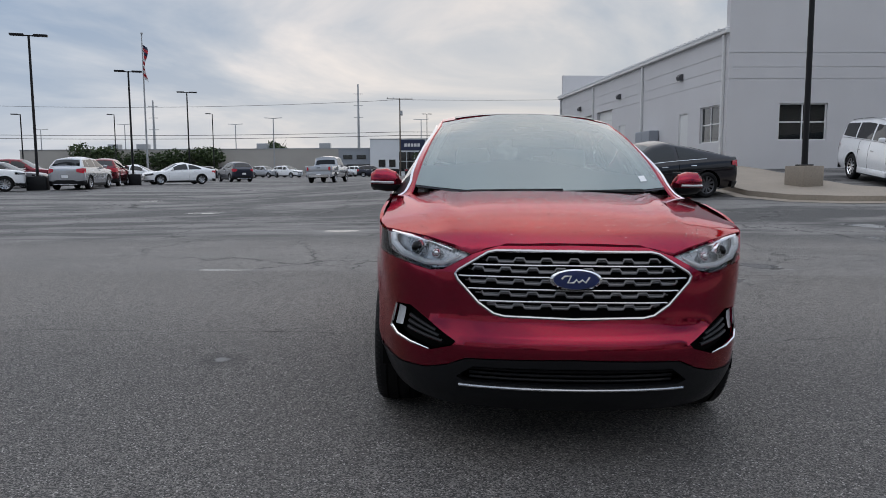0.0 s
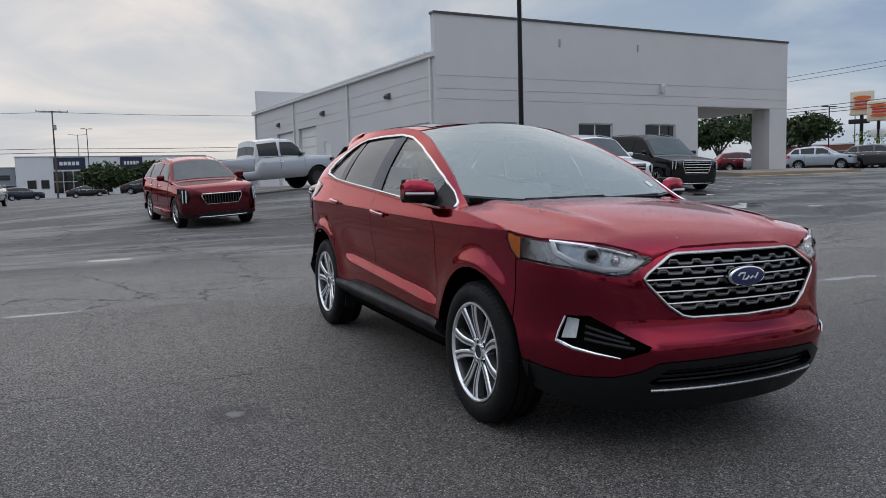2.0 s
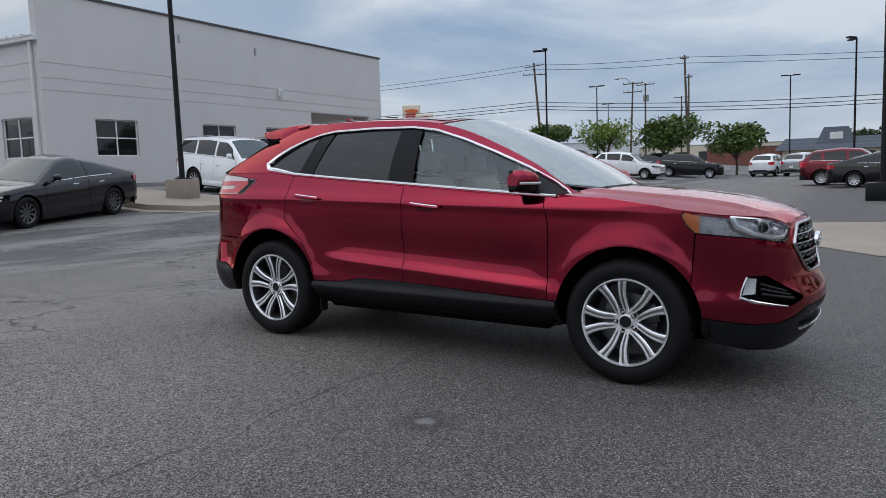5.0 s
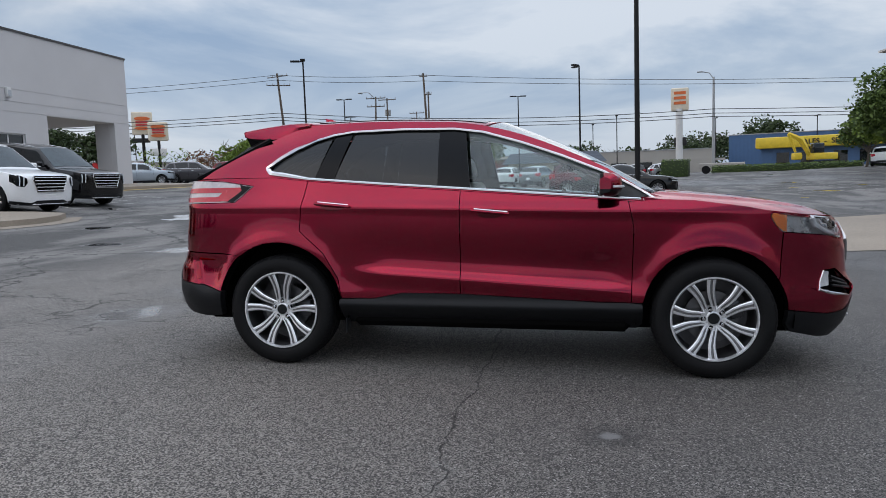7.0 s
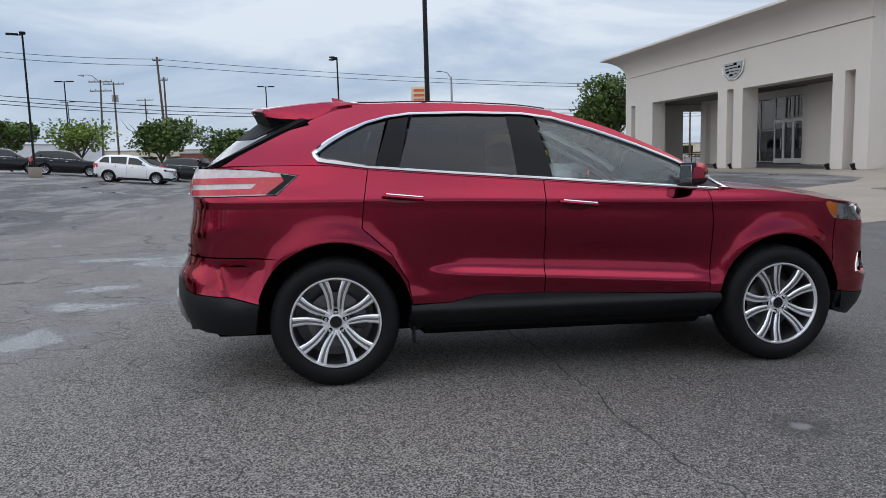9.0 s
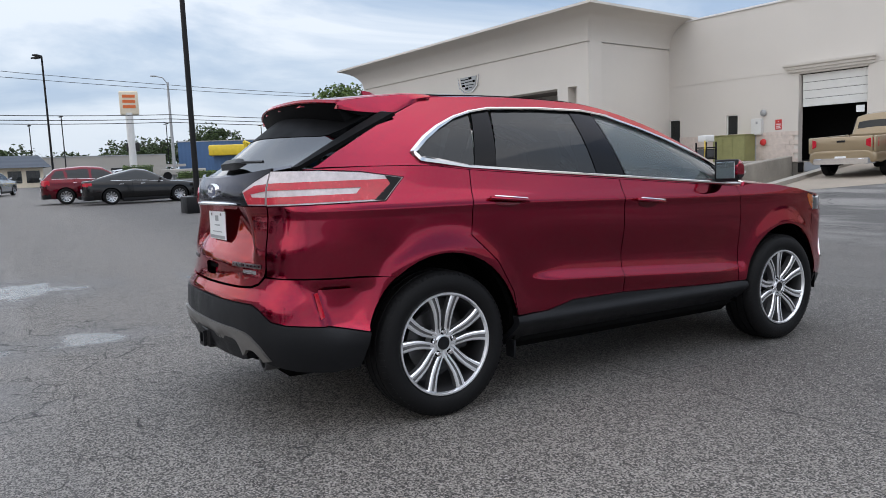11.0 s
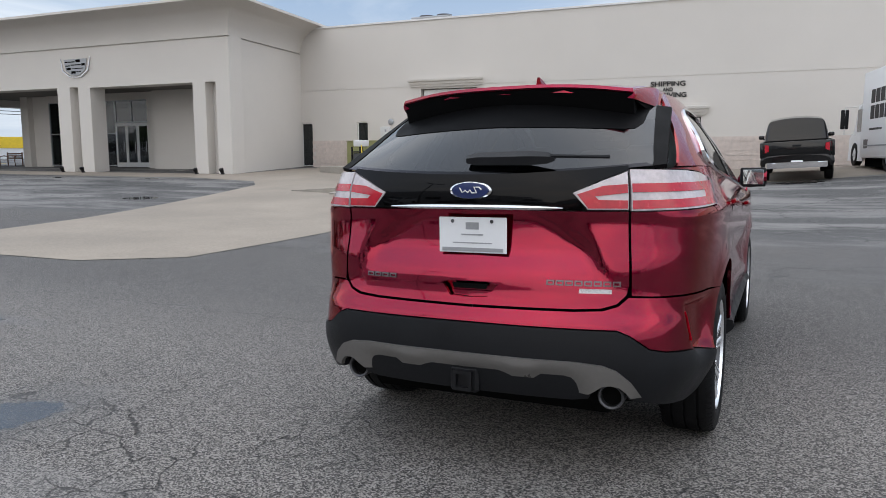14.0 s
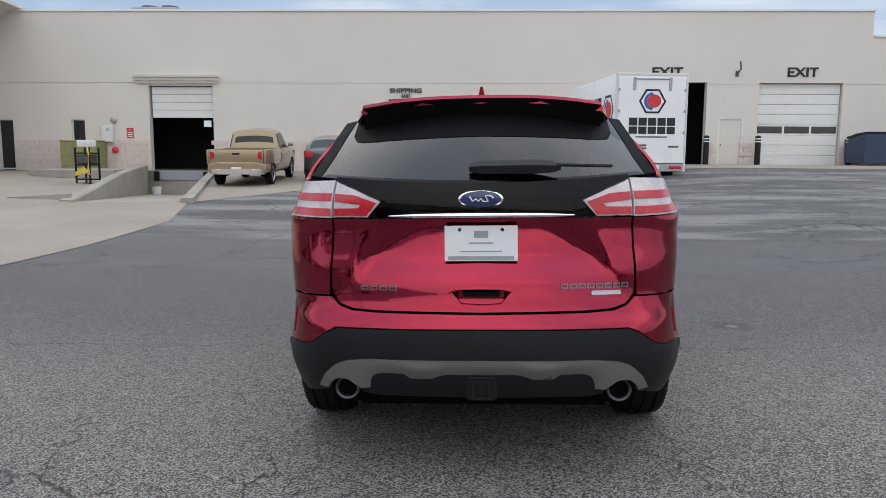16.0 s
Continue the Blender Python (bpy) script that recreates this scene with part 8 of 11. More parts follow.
def spoke_mesh(sgn):
    """One arm of a pair: leaves the hub beside its twin, bows out and widens to the rim."""
    bm = bmesh.new()
    rad = [0.040, 0.065, 0.095, 0.13, 0.17, 0.21, 0.248]
    ang = [24, 23, 17.5, 14.0, 13.2, 14.2, 15.6]
    wid = [0.015, 0.0175, 0.019, 0.021, 0.0225, 0.0245, 0.028]
    fx_ = [w - 0.040, w - 0.036, w - 0.032, w - 0.026, w - 0.020, w - 0.015, w - 0.012]
    rings = []
    for r, a, h, x in zip(rad, ang, wid, fx_):
        t = radians(a) * sgn
        rad_v, tan_v = Vector((0, math.sin(t), math.cos(t))), Vector((0, math.cos(t), -math.sin(t)))
        c = rad_v * r
        rings.append([Vector((x - 0.006, 0, 0)) + c + tan_v * -h, Vector((x, 0, 0)) + c + tan_v * (-h * 0.72), Vector((x, 0, 0)) + c + tan_v * (-h * 0.30), Vector((x - 0.008, 0, 0)) + c + tan_v * (-h * 0.18), Vector((x - 0.008, 0, 0)) + c + tan_v * (h * 0.18), Vector((x, 0, 0)) + c + tan_v * (h * 0.30), Vector((x, 0, 0)) + c + tan_v * (h * 0.72), Vector((x - 0.006, 0, 0)) + c + tan_v * h,
                      Vector((x - 0.045, 0, 0)) + c + tan_v * (h * 0.9), Vector((x - 0.045, 0, 0)) + c + tan_v * (-h * 0.9)])
    loft(bm, rings)
    me = mesh_of("spoke", bm, [M_SPOKE, M_POCKET], 25)
    for f_ in me.polygons:
        k = f_.index % 10
        f_.material_index = 1 if f_.index < 60 and k in (2, 3, 4, 7, 8, 9) else 0
    return me


HW["spoke_a"], HW["spoke_b"] = spoke_mesh(1), spoke_mesh(-1)
bm = bmesh.new()
cyl(bm, (w - 0.08, 0, 0), (w - 0.040, 0, 0), 0.084, 0.078, 30)
revolve(bm, [(w - 0.040, 0.044), (w - 0.031, 0.043), (w - 0.030, 0.037), (w - 0.036, 0.034)], 28)
HW["hub"] = mesh_of("hub", bm, M_SPOKE, 35)
bm = bmesh.new()
cyl(bm, (w - 0.042, 0, 0), (w - 0.033, 0, 0), 0.035, 0.033, 24)
HW["hub_cap"] = mesh_of("hub_cap", bm, M_PLASTIC, 35)
bm = bmesh.new()
cyl(bm, (w - 0.042, 0, 0.061), (w - 0.0375, 0, 0.061), 0.0165, 0.0165, 14)
cyl(bm, (w - 0.0375, 0, 0.061), (w - 0.018, 0, 0.061), 0.0115, 0.009, 8)
HW["lug"] = mesh_of("lug_nut", bm, [M_CHROME, M_GAP])
for f_ in HW["lug"].polygons:
    f_.material_index = 1 if f_.index < 16 else 0
bm = bmesh.new()
cyl(bm, (-0.02, 0, 0), (0.0, 0, 0), 0.165, None, 40)
HW["brake_disc"] = mesh_of("brake_disc", bm, M_DISC)
bm = bmesh.new()
bx(bm, -0.04, 0.03, 0.10, 0.19, -0.06, 0.06, 0.02, 2)
HW["caliper"] = mesh_of("caliper", bm, M_ALLOY_DARK)
for x in (-0.815, 0.815):
    for y in (WF, WR):
        hero_wheel(x, y)
# hidden inner shell, wells, underside
shell = [(-SMAX + 0.001, 0.30), (SMAX - 0.001, 0.30), (SMAX - 0.001, 0.88), (-SMAX + 0.001, 0.88)]
holes = []
for sgn in (1, -1):
    for cy in (WF, WR):
        holes.append([(sgn * sy(y), z) for y, z in arcpts(cy, 0.455, 0, 345, 23)])
bm = clip_grid(shell, 0.12, holes)
for v in bm.verts:
    v.co = wrap(v.co.x, v.co.y, -0.075)
part("inner_body", bm, M_GAP, HERO)
for sgn in (1, -1):
    for cy in (WF, WR):
        bm = bmesh.new()
        pts = arcpts(cy, 0.475, -9, 189, 20)
        loft(bm, [[Vector((sgn * x, y, z)) for y, z in pts] for x in (0.885, 0.62)], cap=False, closed=False)
        face(bm, [Vector((sgn * 0.62, y, z)) for y, z in pts])
        part("wheel_well", bm, M_GAP, HERO)
bm = bmesh.new()
bx(bm, -0.60, 0.60, -2.1, 2.2, 0.22, 0.42, 0.05)
bx(bm, -0.86, 0.86, -0.93, 0.93, 0.24, 0.40, 0.04)
part("underbody", bm, M_GAP, HERO)
for sgn in (-1, 1):
    bm = bmesh.new(); bx(bm, min(sgn * 0.82, sgn * 0.90), max(sgn * 0.82, sgn * 0.90), 0.955, 0.967, 0.20, 0.30, 0.003); part("mud_flap", bm, M_PLASTIC, HERO)
# cabin
M_LINER = surf("pale_headliner", (0.60, 0.59, 0.56), 0.9, vary=0.06, scale=8)
bm = bmesh.new(); bx(bm, -0.58, 0.58, -1.05, 1.95, 0.42, 0.48); part("cabin_floor", bm, M_DASH, HERO)
bm = bmesh.new()
loft(bm, [[Vector((x, -1.12, 0.85)), Vector((x, -1.08, 1.08 - 0.03 * abs(x))), Vector((x, -0.80, 1.085 - 0.03 * abs(x))), Vector((x, -0.62, 1.0)), Vector((x, -0.62, 0.62))] for x in np.linspace(-0.76, 0.76, 9)])
part("dashboard", bm, M_DASH, HERO, "dark grey dashboard")


def seat(x, y, w_, back_h, parent):
    bm = bmesh.new(); bx(bm, x - w_ / 2, x + w_ / 2, y - 0.27, y + 0.25, 0.55, 0.72, 0.06, 3); s_ = part("seat", bm, M_LEATHER, parent, "pale grey leather seat")
    bm = bmesh.new(); bx(bm, -w_ / 2, w_ / 2, -0.07, 0.07, 0, back_h, 0.06, 3, m=None)
    m = pose(x, y + 0.25, 0.62, -16)
    for v in bm.verts:
        v.co = m @ v.co
    part("backrest", bm, M_LEATHER, s_)
    bm = bmesh.new(); bx(bm, -0.13, 0.13, -0.05, 0.05, back_h + 0.04, back_h + 0.20, 0.04, 3)
    for v in bm.verts:
        v.co = m @ v.co
    part("headrest", bm, M_LEATHER, s_)


seat(-0.38, -0.15, 0.50, 0.62, HERO)
seat(0.38, -0.15, 0.50, 0.62, HERO)
seat(-0.31, 0.80, 0.56, 0.56, HERO)
seat(0.31, 0.80, 0.56, 0.56, HERO)
bm = bmesh.new()
tube(bm, [pose(0.38, -0.55, 0.98, 65) @ Vector((0.18 * math.cos(t), 0.18 * math.sin(t), 0)) for t in [2 * math.pi * k / 28 for k in range(28)]], 0.016, 8, closed=True)
tube(bm, [pose(0.38, -0.55, 0.98, 65) @ Vector((-0.17, 0, 0)), pose(0.38, -0.55, 0.98, 65) @ Vector((0, -0.02, -0.03)), pose(0.38, -0.55, 0.98, 65) @ Vector((0.17, 0, 0))], 0.022, 8)
part("steering_wheel", bm, M_DASH, HERO)
bm = bmesh.new(); bx(bm, -0.13, 0.13, -0.42, -0.38, 1.41, 1.475, 0.015, 2); tube(bm, [(0, -0.40, 1.47), (0, -0.39, 1.50)], 0.01, 6); part("inside_mirror", bm, M_DASH, HERO)
bm = bmesh.new(); bx(bm, -0.10, 0.10, -0.30, -0.12, 1.52, 1.555, 0.015, 2); part("sensor_pod", bm, M_DASH, HERO)
bm = bmesh.new(); bx(bm, -0.58, 0.58, 0.0, 1.5, 1.595, 1.60); part("headliner", bm, M_LINER, HERO)
for sgn in (1, -1):
    bm = bmesh.new(); tube(bm, [Vector((sgn * (xroof(y) - 0.045), y + 0.03, zroof(y) - 0.035)) for y in (-0.95, -0.77, -0.5, -0.23, 0.04, 0.3)], 0.030, 8, flat=0.7); part("pillar_trim", bm, M_LINER, HERO)
for sgn in (-1, 1):
    bm = bmesh.new()
    loft(bm, [[Vector((sgn * 0.80, y, 0.45)), Vector((sgn * 0.78, y, belt(y) - 0.02)), Vector((sgn * 0.74, y, belt(y) - 0.03)), Vector((sgn * 0.75, y, 0.45))] for y in np.linspace(-0.95, 0.94, 10)])
    part("door_trim", bm, M_LEATHER, HERO)


def draw_in_tail(ob, y0=1.75, k=0.93):
    """Draws everything behind y0 forwards, which sets the length of the rear overhang."""
    for c in ob.children:
        if c.name.startswith("wheel") and not c.name.startswith("wheel_well"):
            continue
        for v in c.data.vertices:
            if v.co.y > y0:
                v.co.y = y0 + (v.co.y - y0) * k
        draw_in_tail(c, y0, k)


draw_in_tail(HERO)
# rain on the hood and roof: flattened beads
rd = random.Random(11)
bm = bmesh.new()
for k in range(750):
    x, y = rd.uniform(-0.72, 0.72), rd.uniform(-2.22, -1.05) if k < 620 else rd.uniform(0.0, 1.9)
    if y < 0:
        if abs(x) > float(np.interp(y, _hy, _hx)) - 0.03 or y > -1.215 + 0.2 * (x / 0.75) ** 2:
            continue
        p = hood_fn(x, y)
    else:
        if abs(x) > 0.55:
            continue
        p = roof_fn(x, y)
    r_ = rd.choice((0.0018, 0.0025, 0.003, 0.004))
    bmesh.ops.create_icosphere(bm, subdivisions=1, radius=r_, matrix=Matrix.Translation(p + Vector((0, 0, r_ * 0.15))) @ Matrix.Diagonal((1, 1, 0.55, 1)))
tagged(part("rain_drops", bm, M_DROPS, HERO, "beads of rain on the paint"), kind="stuff")

# ---- lamp posts, poles, wires ----
def lamp_post(x, y, top, heads, label, block=None, rz=0.0, head_len=0.65, r=0.075):
    """A dark square-shoebox car-lot lamp: pole, base plate or block, arm and heads (angles in degrees)."""
    z = gh(x, y)
    rt = root("lamp_post", pose(x, y, z - 0.02, 0, 0, rz), label, "lamp post", "lot lamps")
    h = top - z
    z0 = 0.0
    if block:
        bm = bmesh.new(); bx(bm, -block[0] / 2, block[0] / 2, -block[0] / 2, block[0] / 2, 0, block[1], 0.03, 2); part("base_block", bm, block[2], rt)
        z0 = block[1]
    bm = bmesh.new(); cyl(bm, (0, 0, z0), (0, 0, h), r, r * 0.75, 12); part("pole", bm, M_BLACK_POLE, rt)
    bm = bmesh.new(); bx(bm, -0.17, 0.17, -0.17, 0.17, z0, z0 + 0.04, 0.01); part("base_plate", bm, M_BLACK_POLE, rt)
    for a in heads:
        m = Matrix.Rotation(radians(a), 4, "Z")
        bm = bmesh.new()
        bx(bm, -0.03, 0.03, 0, 0.25, h - 0.06, h)
        bx(bm, -0.17, 0.17, 0.22, 0.22 + head_len, h - 0.05, h + 0.05, 0.02, 2)
        for v in bm.verts:
            v.co = m @ v.co
        part("lamp_head", bm, M_BLACK_POLE, rt)
    return rt


BLK, CBL = (0.95, 0.75, M_PLASTIC), (0.75, 0.65, M_CONCRETE)
lamp_post(9.5, 15.45, 9.4, (0, 180), "tall black lot lamp on a pale concrete block", (0.72, 0.72, M_CONCRETE), 20, r=0.085)
lamp_post(20.4, -2.45, 9.6, (0, 180), "tall black lot lamp on a black block", (0.9, 0.55, M_PLASTIC), 0, r=0.095)
for x, y, top, hd, rz in ((43.6, 18.5, 9.6, (90, 0), 20), (49.4, -0.4, 8.93, (60, -60), 0), (74.1, 6.2, 9.55, (0, 180), 10), (72.8, 25.3, 10.1, (0, 180), 0), (100.0, 33.4, 10.5, (0, 180), 0)):
    lamp_post(x, y, top, hd, "black lot lamp with twin box heads", CBL, rz)
for x, y, top, hd, rz in ((-22.2, 32.5, 8.31, (90, -90), 20), (-22.2, 44.0, 8.02, (90, -90), 20), (-24.8, 62, 8.56, (90, -90), 20), (-45.0, 70, 7.3, (90,), 20), (-44.5, 90, 8.8, (90,), 20), (-33.3, 95, 9.2, (90,), 20), (-5, 125, 11.3, (90, -90), 10)):
    lamp_post(x, y, top, hd, "black lot lamp on a dark block", BLK, rz)
for x, y, top in ((60, 62, 9.0), (66, 48, 8.0), (95, -5, 8.5), (104, -2, 8.0), (110, -20, 8.5), (103, -32, 7.8), (92, 64, 9.0)):
    lamp_post(x, y, top, (90, -90), "thin dark street lamp with twin heads", None, 0, 0.8)


def wood_pole(x, y, top, arms, label, lean=0.0, lamp=False, boxes=0, r=0.15):
    """A timber utility pole with crossarms, insulators and cans."""
    z = gh(x, y)
    rt = root("utility_pole", pose(x, y, z - 0.05, 0, 0, 0), label, "utility pole", "utility poles")
    h = top - z
    tip = Vector((0, lean, h))
    bm = bmesh.new(); cyl(bm, (0, 0, 0), tip, r, r * 0.6, 10); part("pole", bm, M_WOOD_POLE, rt)
    for f, half, ang in arms:
        c = tip * f
        d = Vector((math.sin(radians(ang)), math.cos(radians(ang)), 0))
        bm = bmesh.new()
        p, q = c - d * half, c + d * half
        tube(bm, [p, q], 0.06, 4)
        arm = part("crossarm", bm, M_WOOD_POLE, rt)
        for k in (-1, -0.5, 0.5, 1):
            bm = bmesh.new(); cyl(bm, c + d * half * k * 0.95 + Vector((0, 0, 0.05)), c + d * half * k * 0.95 + Vector((0, 0, 0.28)), 0.06, 0.03, 8); part("insulator", bm, M_GALV, arm)
    for k in range(boxes):
        bm = bmesh.new(); c = tip * 0.78 + Vector((0.25, 0.35 * (k - 0.5 * (boxes - 1)), 0)); cyl(bm, c, c + Vector((0, 0, 0.8)), 0.22, 0.22, 12); part("transformer", bm, M_GALV, rt)
    if lamp:
        bm = bmesh.new(); tube(bm, [tip * 0.97, tip + Vector((-0.5, 0.8, 0.5)), tip + Vector((-1.0, 1.6, 0.5))], 0.05, 6); cyl(bm, tip + Vector((-1.0, 1.5, 0.42)), tip + Vector((-1.3, 2.0, 0.42)), 0.14, 0.06, 8); part("street_lamp", bm, M_GALV, rt)
    return rt


wood_pole(83.0, 36.3, 15.0, ((0.97, 1.7, 20), (0.93, 1.7, 70), (0.89, 1.5, -30)), "leaning timber utility pole crowded with crossarms", lean=1.1, r=0.2)
wood_pole(85.1, 18.4, 14.2, ((0.97, 0.5, 0),), "timber utility pole with a bare top", lean=0.5, r=0.19)
wood_pole(82.5, 17.8, 11.6, ((0.97, 0.4, 0),), "slender grey utility pole behind the lot")
wood_pole(87.4, 26.2, 11.9, ((0.98, 1.3, 0), (0.88, 1.2, 0)), "timber utility pole with double crossarm and lamp", lean=-0.4, lamp=True)
wood_pole(90.7, 25.2, 12.0, ((0.98, 1.2, 0),), "timber utility pole with transformer cans", boxes=2)
wood_pole(123, 28.5, 12.9, ((0.98, 1.3, 0), (0.9, 1.0, 0)), "far timber utility pole", boxes=1)
wood_pole(110, 95, 14.0, ((0.9, 1.2, 0),), "far timber utility pole beyond the road")
wood_pole(90, -50.0, 11.0, ((0.97, 1.3, 0), (0.90, 1.0, 0)), "timber utility pole with crossarm by the road", boxes=1)
wood_pole(-9.4, 119.8, 13.6, ((0.99, 2.2, 80),), "timber utility pole with one broad crossarm", boxes=1)
rt = root("transmission_pole", pose(-25, 187, 0.3), "tall slender steel transmission pole far off", "utility pole", "utility poles")
bm = bmesh.new(); cyl(bm, (0, 0, 0), (0, 0, 23.5), 0.45, 0.18, 10); part("pole", bm, M_GALV, rt)
for z in (15, 18, 21):
    bm = bmesh.new(); tube(bm, [(-1.2, 0, z), (1.2, 0, z)], 0.08, 6); part("crossarm", bm, M_GALV, rt)
rt = root("transmission_pole", pose(-78, 185, 0.3), "tall slender steel transmission pole far off", "utility pole", "utility poles")
bm = bmesh.new(); cyl(bm, (0, 0, 0), (0, 0, 19.5), 0.45, 0.18, 10); part("pole", bm, M_GALV, rt)
for z in (12, 15, 18):
    bm = bmesh.new(); tube(bm, [(-1.2, 0, z), (1.2, 0, z)], 0.08, 6); part("crossarm", bm, M_GALV, rt)
for x, y, h in ((-70, 150, 11), (-88, 150, 10), (-47, 152, 11), (-33, 128, 10.5), (-7, 148, 11.5)):
    rt = root("street_light", pose(x, y, 0.4), "pale twin-headed street light far off", "street light", "far street lights")
    bm = bmesh.new(); cyl(bm, (0, 0, 0), (0, 0, h), 0.14, 0.08, 8); part("pole", bm, M_GALV, rt)
    bm = bmesh.new(); tube(bm, [(-1.6, 0, h + 0.1), (0, 0, h), (1.6, 0, h + 0.1)], 0.07, 6); part("arm", bm, M_GALV, rt)
rt = root("street_light", pose(88.2, -16.1, gh(88, -16)), "tall grey street light pole by the road", "street light", "far street lights")
bm = bmesh.new(); cyl(bm, (0, 0, 0), (0, 0, 11.6), 0.22, 0.12, 10); tube(bm, [(0, 0, 11.4), (0, 0.5, 12.1), (0, 1.4, 12.3)], 0.06, 6); part("pole", bm, M_GALV, rt)
bm = bmesh.new(); bx(bm, -0.12, 0.12, 1.2, 1.9, 12.2, 12.35, 0.03); part("lamp_head", bm, M_GALV, rt)


def wire(a, b, sag, label, r=0.028):
    a, b = Vector(a), Vector(b)
    bm = bmesh.new()
    n = 14
    tube(bm, [a.lerp(b, k / n) + Vector((0, 0, -4 * sag * (k / n) * (1 - k / n))) for k in range(n + 1)], r, 4)
    tagged(part("overhead_wire", bm, M_WIRE), label, "wire", "overhead wires")


for z0, z1, z2, z3 in ((14.6, 14.3, 12.6, 11.8), (14.0, 13.6, 12.3, 11.5)):
    wire((85, 100, z0 + 1.0), (82, 37.2, z0), 0.8, "thin black overhead wire between poles")
    wire((82, 37.2, z0), (85.1, 18.9, z1 - 0.4), 0.25, "thin black overhead wire between poles")
    wire((85.1, 18.9, z1 - 0.4), (90, -50, z3 - 1.0), 0.7, "thin black overhead wire between poles")
    wire((90, -50, z3 - 1.0), (95, -130, z3), 1.0, "thin black overhead wire between poles")
for z0, z1 in ((9.9, 7.6), (9.4, 7.1), (9.0, 6.7)):
    wire((88, 110, z0 + 2.2), (82, 37.0, z0), 0.8, "heavy black overhead cable along the road", 0.04)
    wire((82, 37.0, z0), (88, -16, z1 + 0.6), 0.9, "heavy black overhead cable along the road", 0.04)
    wire((88, -16, z1 + 0.6), (92, -110, z1 + 1.6), 1.2, "heavy black overhead cable along the road", 0.04)
wire((-9.4, 119.8, 13.3), (-90, 121, 13.2), 0.9, "thin black overhead wire far off")
wire((-9.4, 119.8, 13.3), (60, 119, 14.2), 0.6, "thin black overhead wire far off")
for z in (7.3, 7.9):
    wire((-120, 124, z + 1.2), (-9.4, 119.8, z), 0.8, "heavy black cable far off", 0.04)
    wire((-9.4, 119.8, z), (60, 118, z + 1.6), 0.6, "heavy black cable far off", 0.04)


# ---- trees and hedges ----
def tree(x, y, h, rad, label, leaf, seed, trunk_h=None, n=900, dense=1.0, flatness=0.62, leaf_size=0.16):
    """A tree: tapered forked trunk and limbs, and a ragged crown of many small leaf clumps."""
    rg = random.Random(seed)
    z = gh(x, y)
    rt = root("tree", pose(x, y, z - 0.05, 0, 0, rg.uniform(0, 360)), label, "tree", "trees")
    th = trunk_h or h * 0.30
    bm = bmesh.new()
    tube(bm, [(0, 0, 0), (0.03 * h, 0, th * 0.5), (0.02 * h, 0.02 * h, th)], [0.035 * h * 0.8, 0.028 * h * 0.8, 0.022 * h * 0.8], 8)
    tips = []
    for k in range(9):
        a, ln = 2 * math.pi * k / 9 + rg.uniform(-0.3, 0.3), rg.uniform(0.5, 0.85)
        e = Vector((rad * ln * math.cos(a), rad * ln * math.sin(a), th + (h - th) * rg.uniform(0.35, 0.85)))
        m_ = Vector((0.02 * h, 0.02 * h, th)).lerp(e, 0.5) + Vector((rg.uniform(-0.2, 0.2), rg.uniform(-0.2, 0.2), 0.12 * h * rg.random()))
        tube(bm, [(0.02 * h, 0.02 * h, th * rg.uniform(0.8, 1.0)), m_, e], [0.013 * h, 0.009 * h, 0.004 * h], 5)
        tips += [m_, e]
        for _ in range(3):
            q = m_.lerp(e, rg.random())
            e2 = q + Vector((rg.uniform(-1, 1), rg.uniform(-1, 1), rg.uniform(0.1, 1))) * rad * 0.35
            tube(bm, [q, e2], [0.006 * h, 0.002 * h], 4)
            tips.append(e2)
    part("trunk", bm, M_BARK, rt)
    if n:
        lobes = [(Vector((rg.uniform(-0.6, 0.6) * rad, rg.uniform(-0.6, 0.6) * rad, th + (h - th) * rg.uniform(0.30, 0.75))), rg.uniform(0.38, 0.62) * rad) for _ in range(9)]
        verts, faces = [], []
        while len(faces) < n * 3:
            c, r_ = rg.choice(lobes)
            d = Vector((rg.gauss(0, 1), rg.gauss(0, 1), rg.gauss(0, 1)))
            if d.length < 1e-3:
                continue
            d.normalize()
            p = c + Vector((d.x, d.y, d.z * flatness)) * r_ * rg.uniform(0.55, 1.08)
            if p.z < th * 0.85:
                continue
            for _ in range(3):
                s_ = leaf_size * rg.uniform(0.6, 1.4)
                u = Vector((rg.gauss(0, 1), rg.gauss(0, 1), rg.gauss(0, 0.7))).normalized()
                v = u.cross(Vector((rg.gauss(0, 1), rg.gauss(0, 1), rg.gauss(0, 1)))).normalized()
                q = p + Vector((rg.uniform(-1, 1), rg.uniform(-1, 1), rg.uniform(-1, 1))) * leaf_size * 1.2
                i0 = len(verts)
                verts += [q - u * s_, q - v * s_ * 0.55, q + u * s_, q + v * s_ * 0.55]
                faces.append((i0, i0 + 1, i0 + 2, i0 + 3))
        me = bpy.data.meshes.new("crown")
        me.from_pydata([tuple(v) for v in verts], [], faces)
        me.materials.append(leaf)
        cr = new("crown", me)
        cr.parent = rt
    return rt


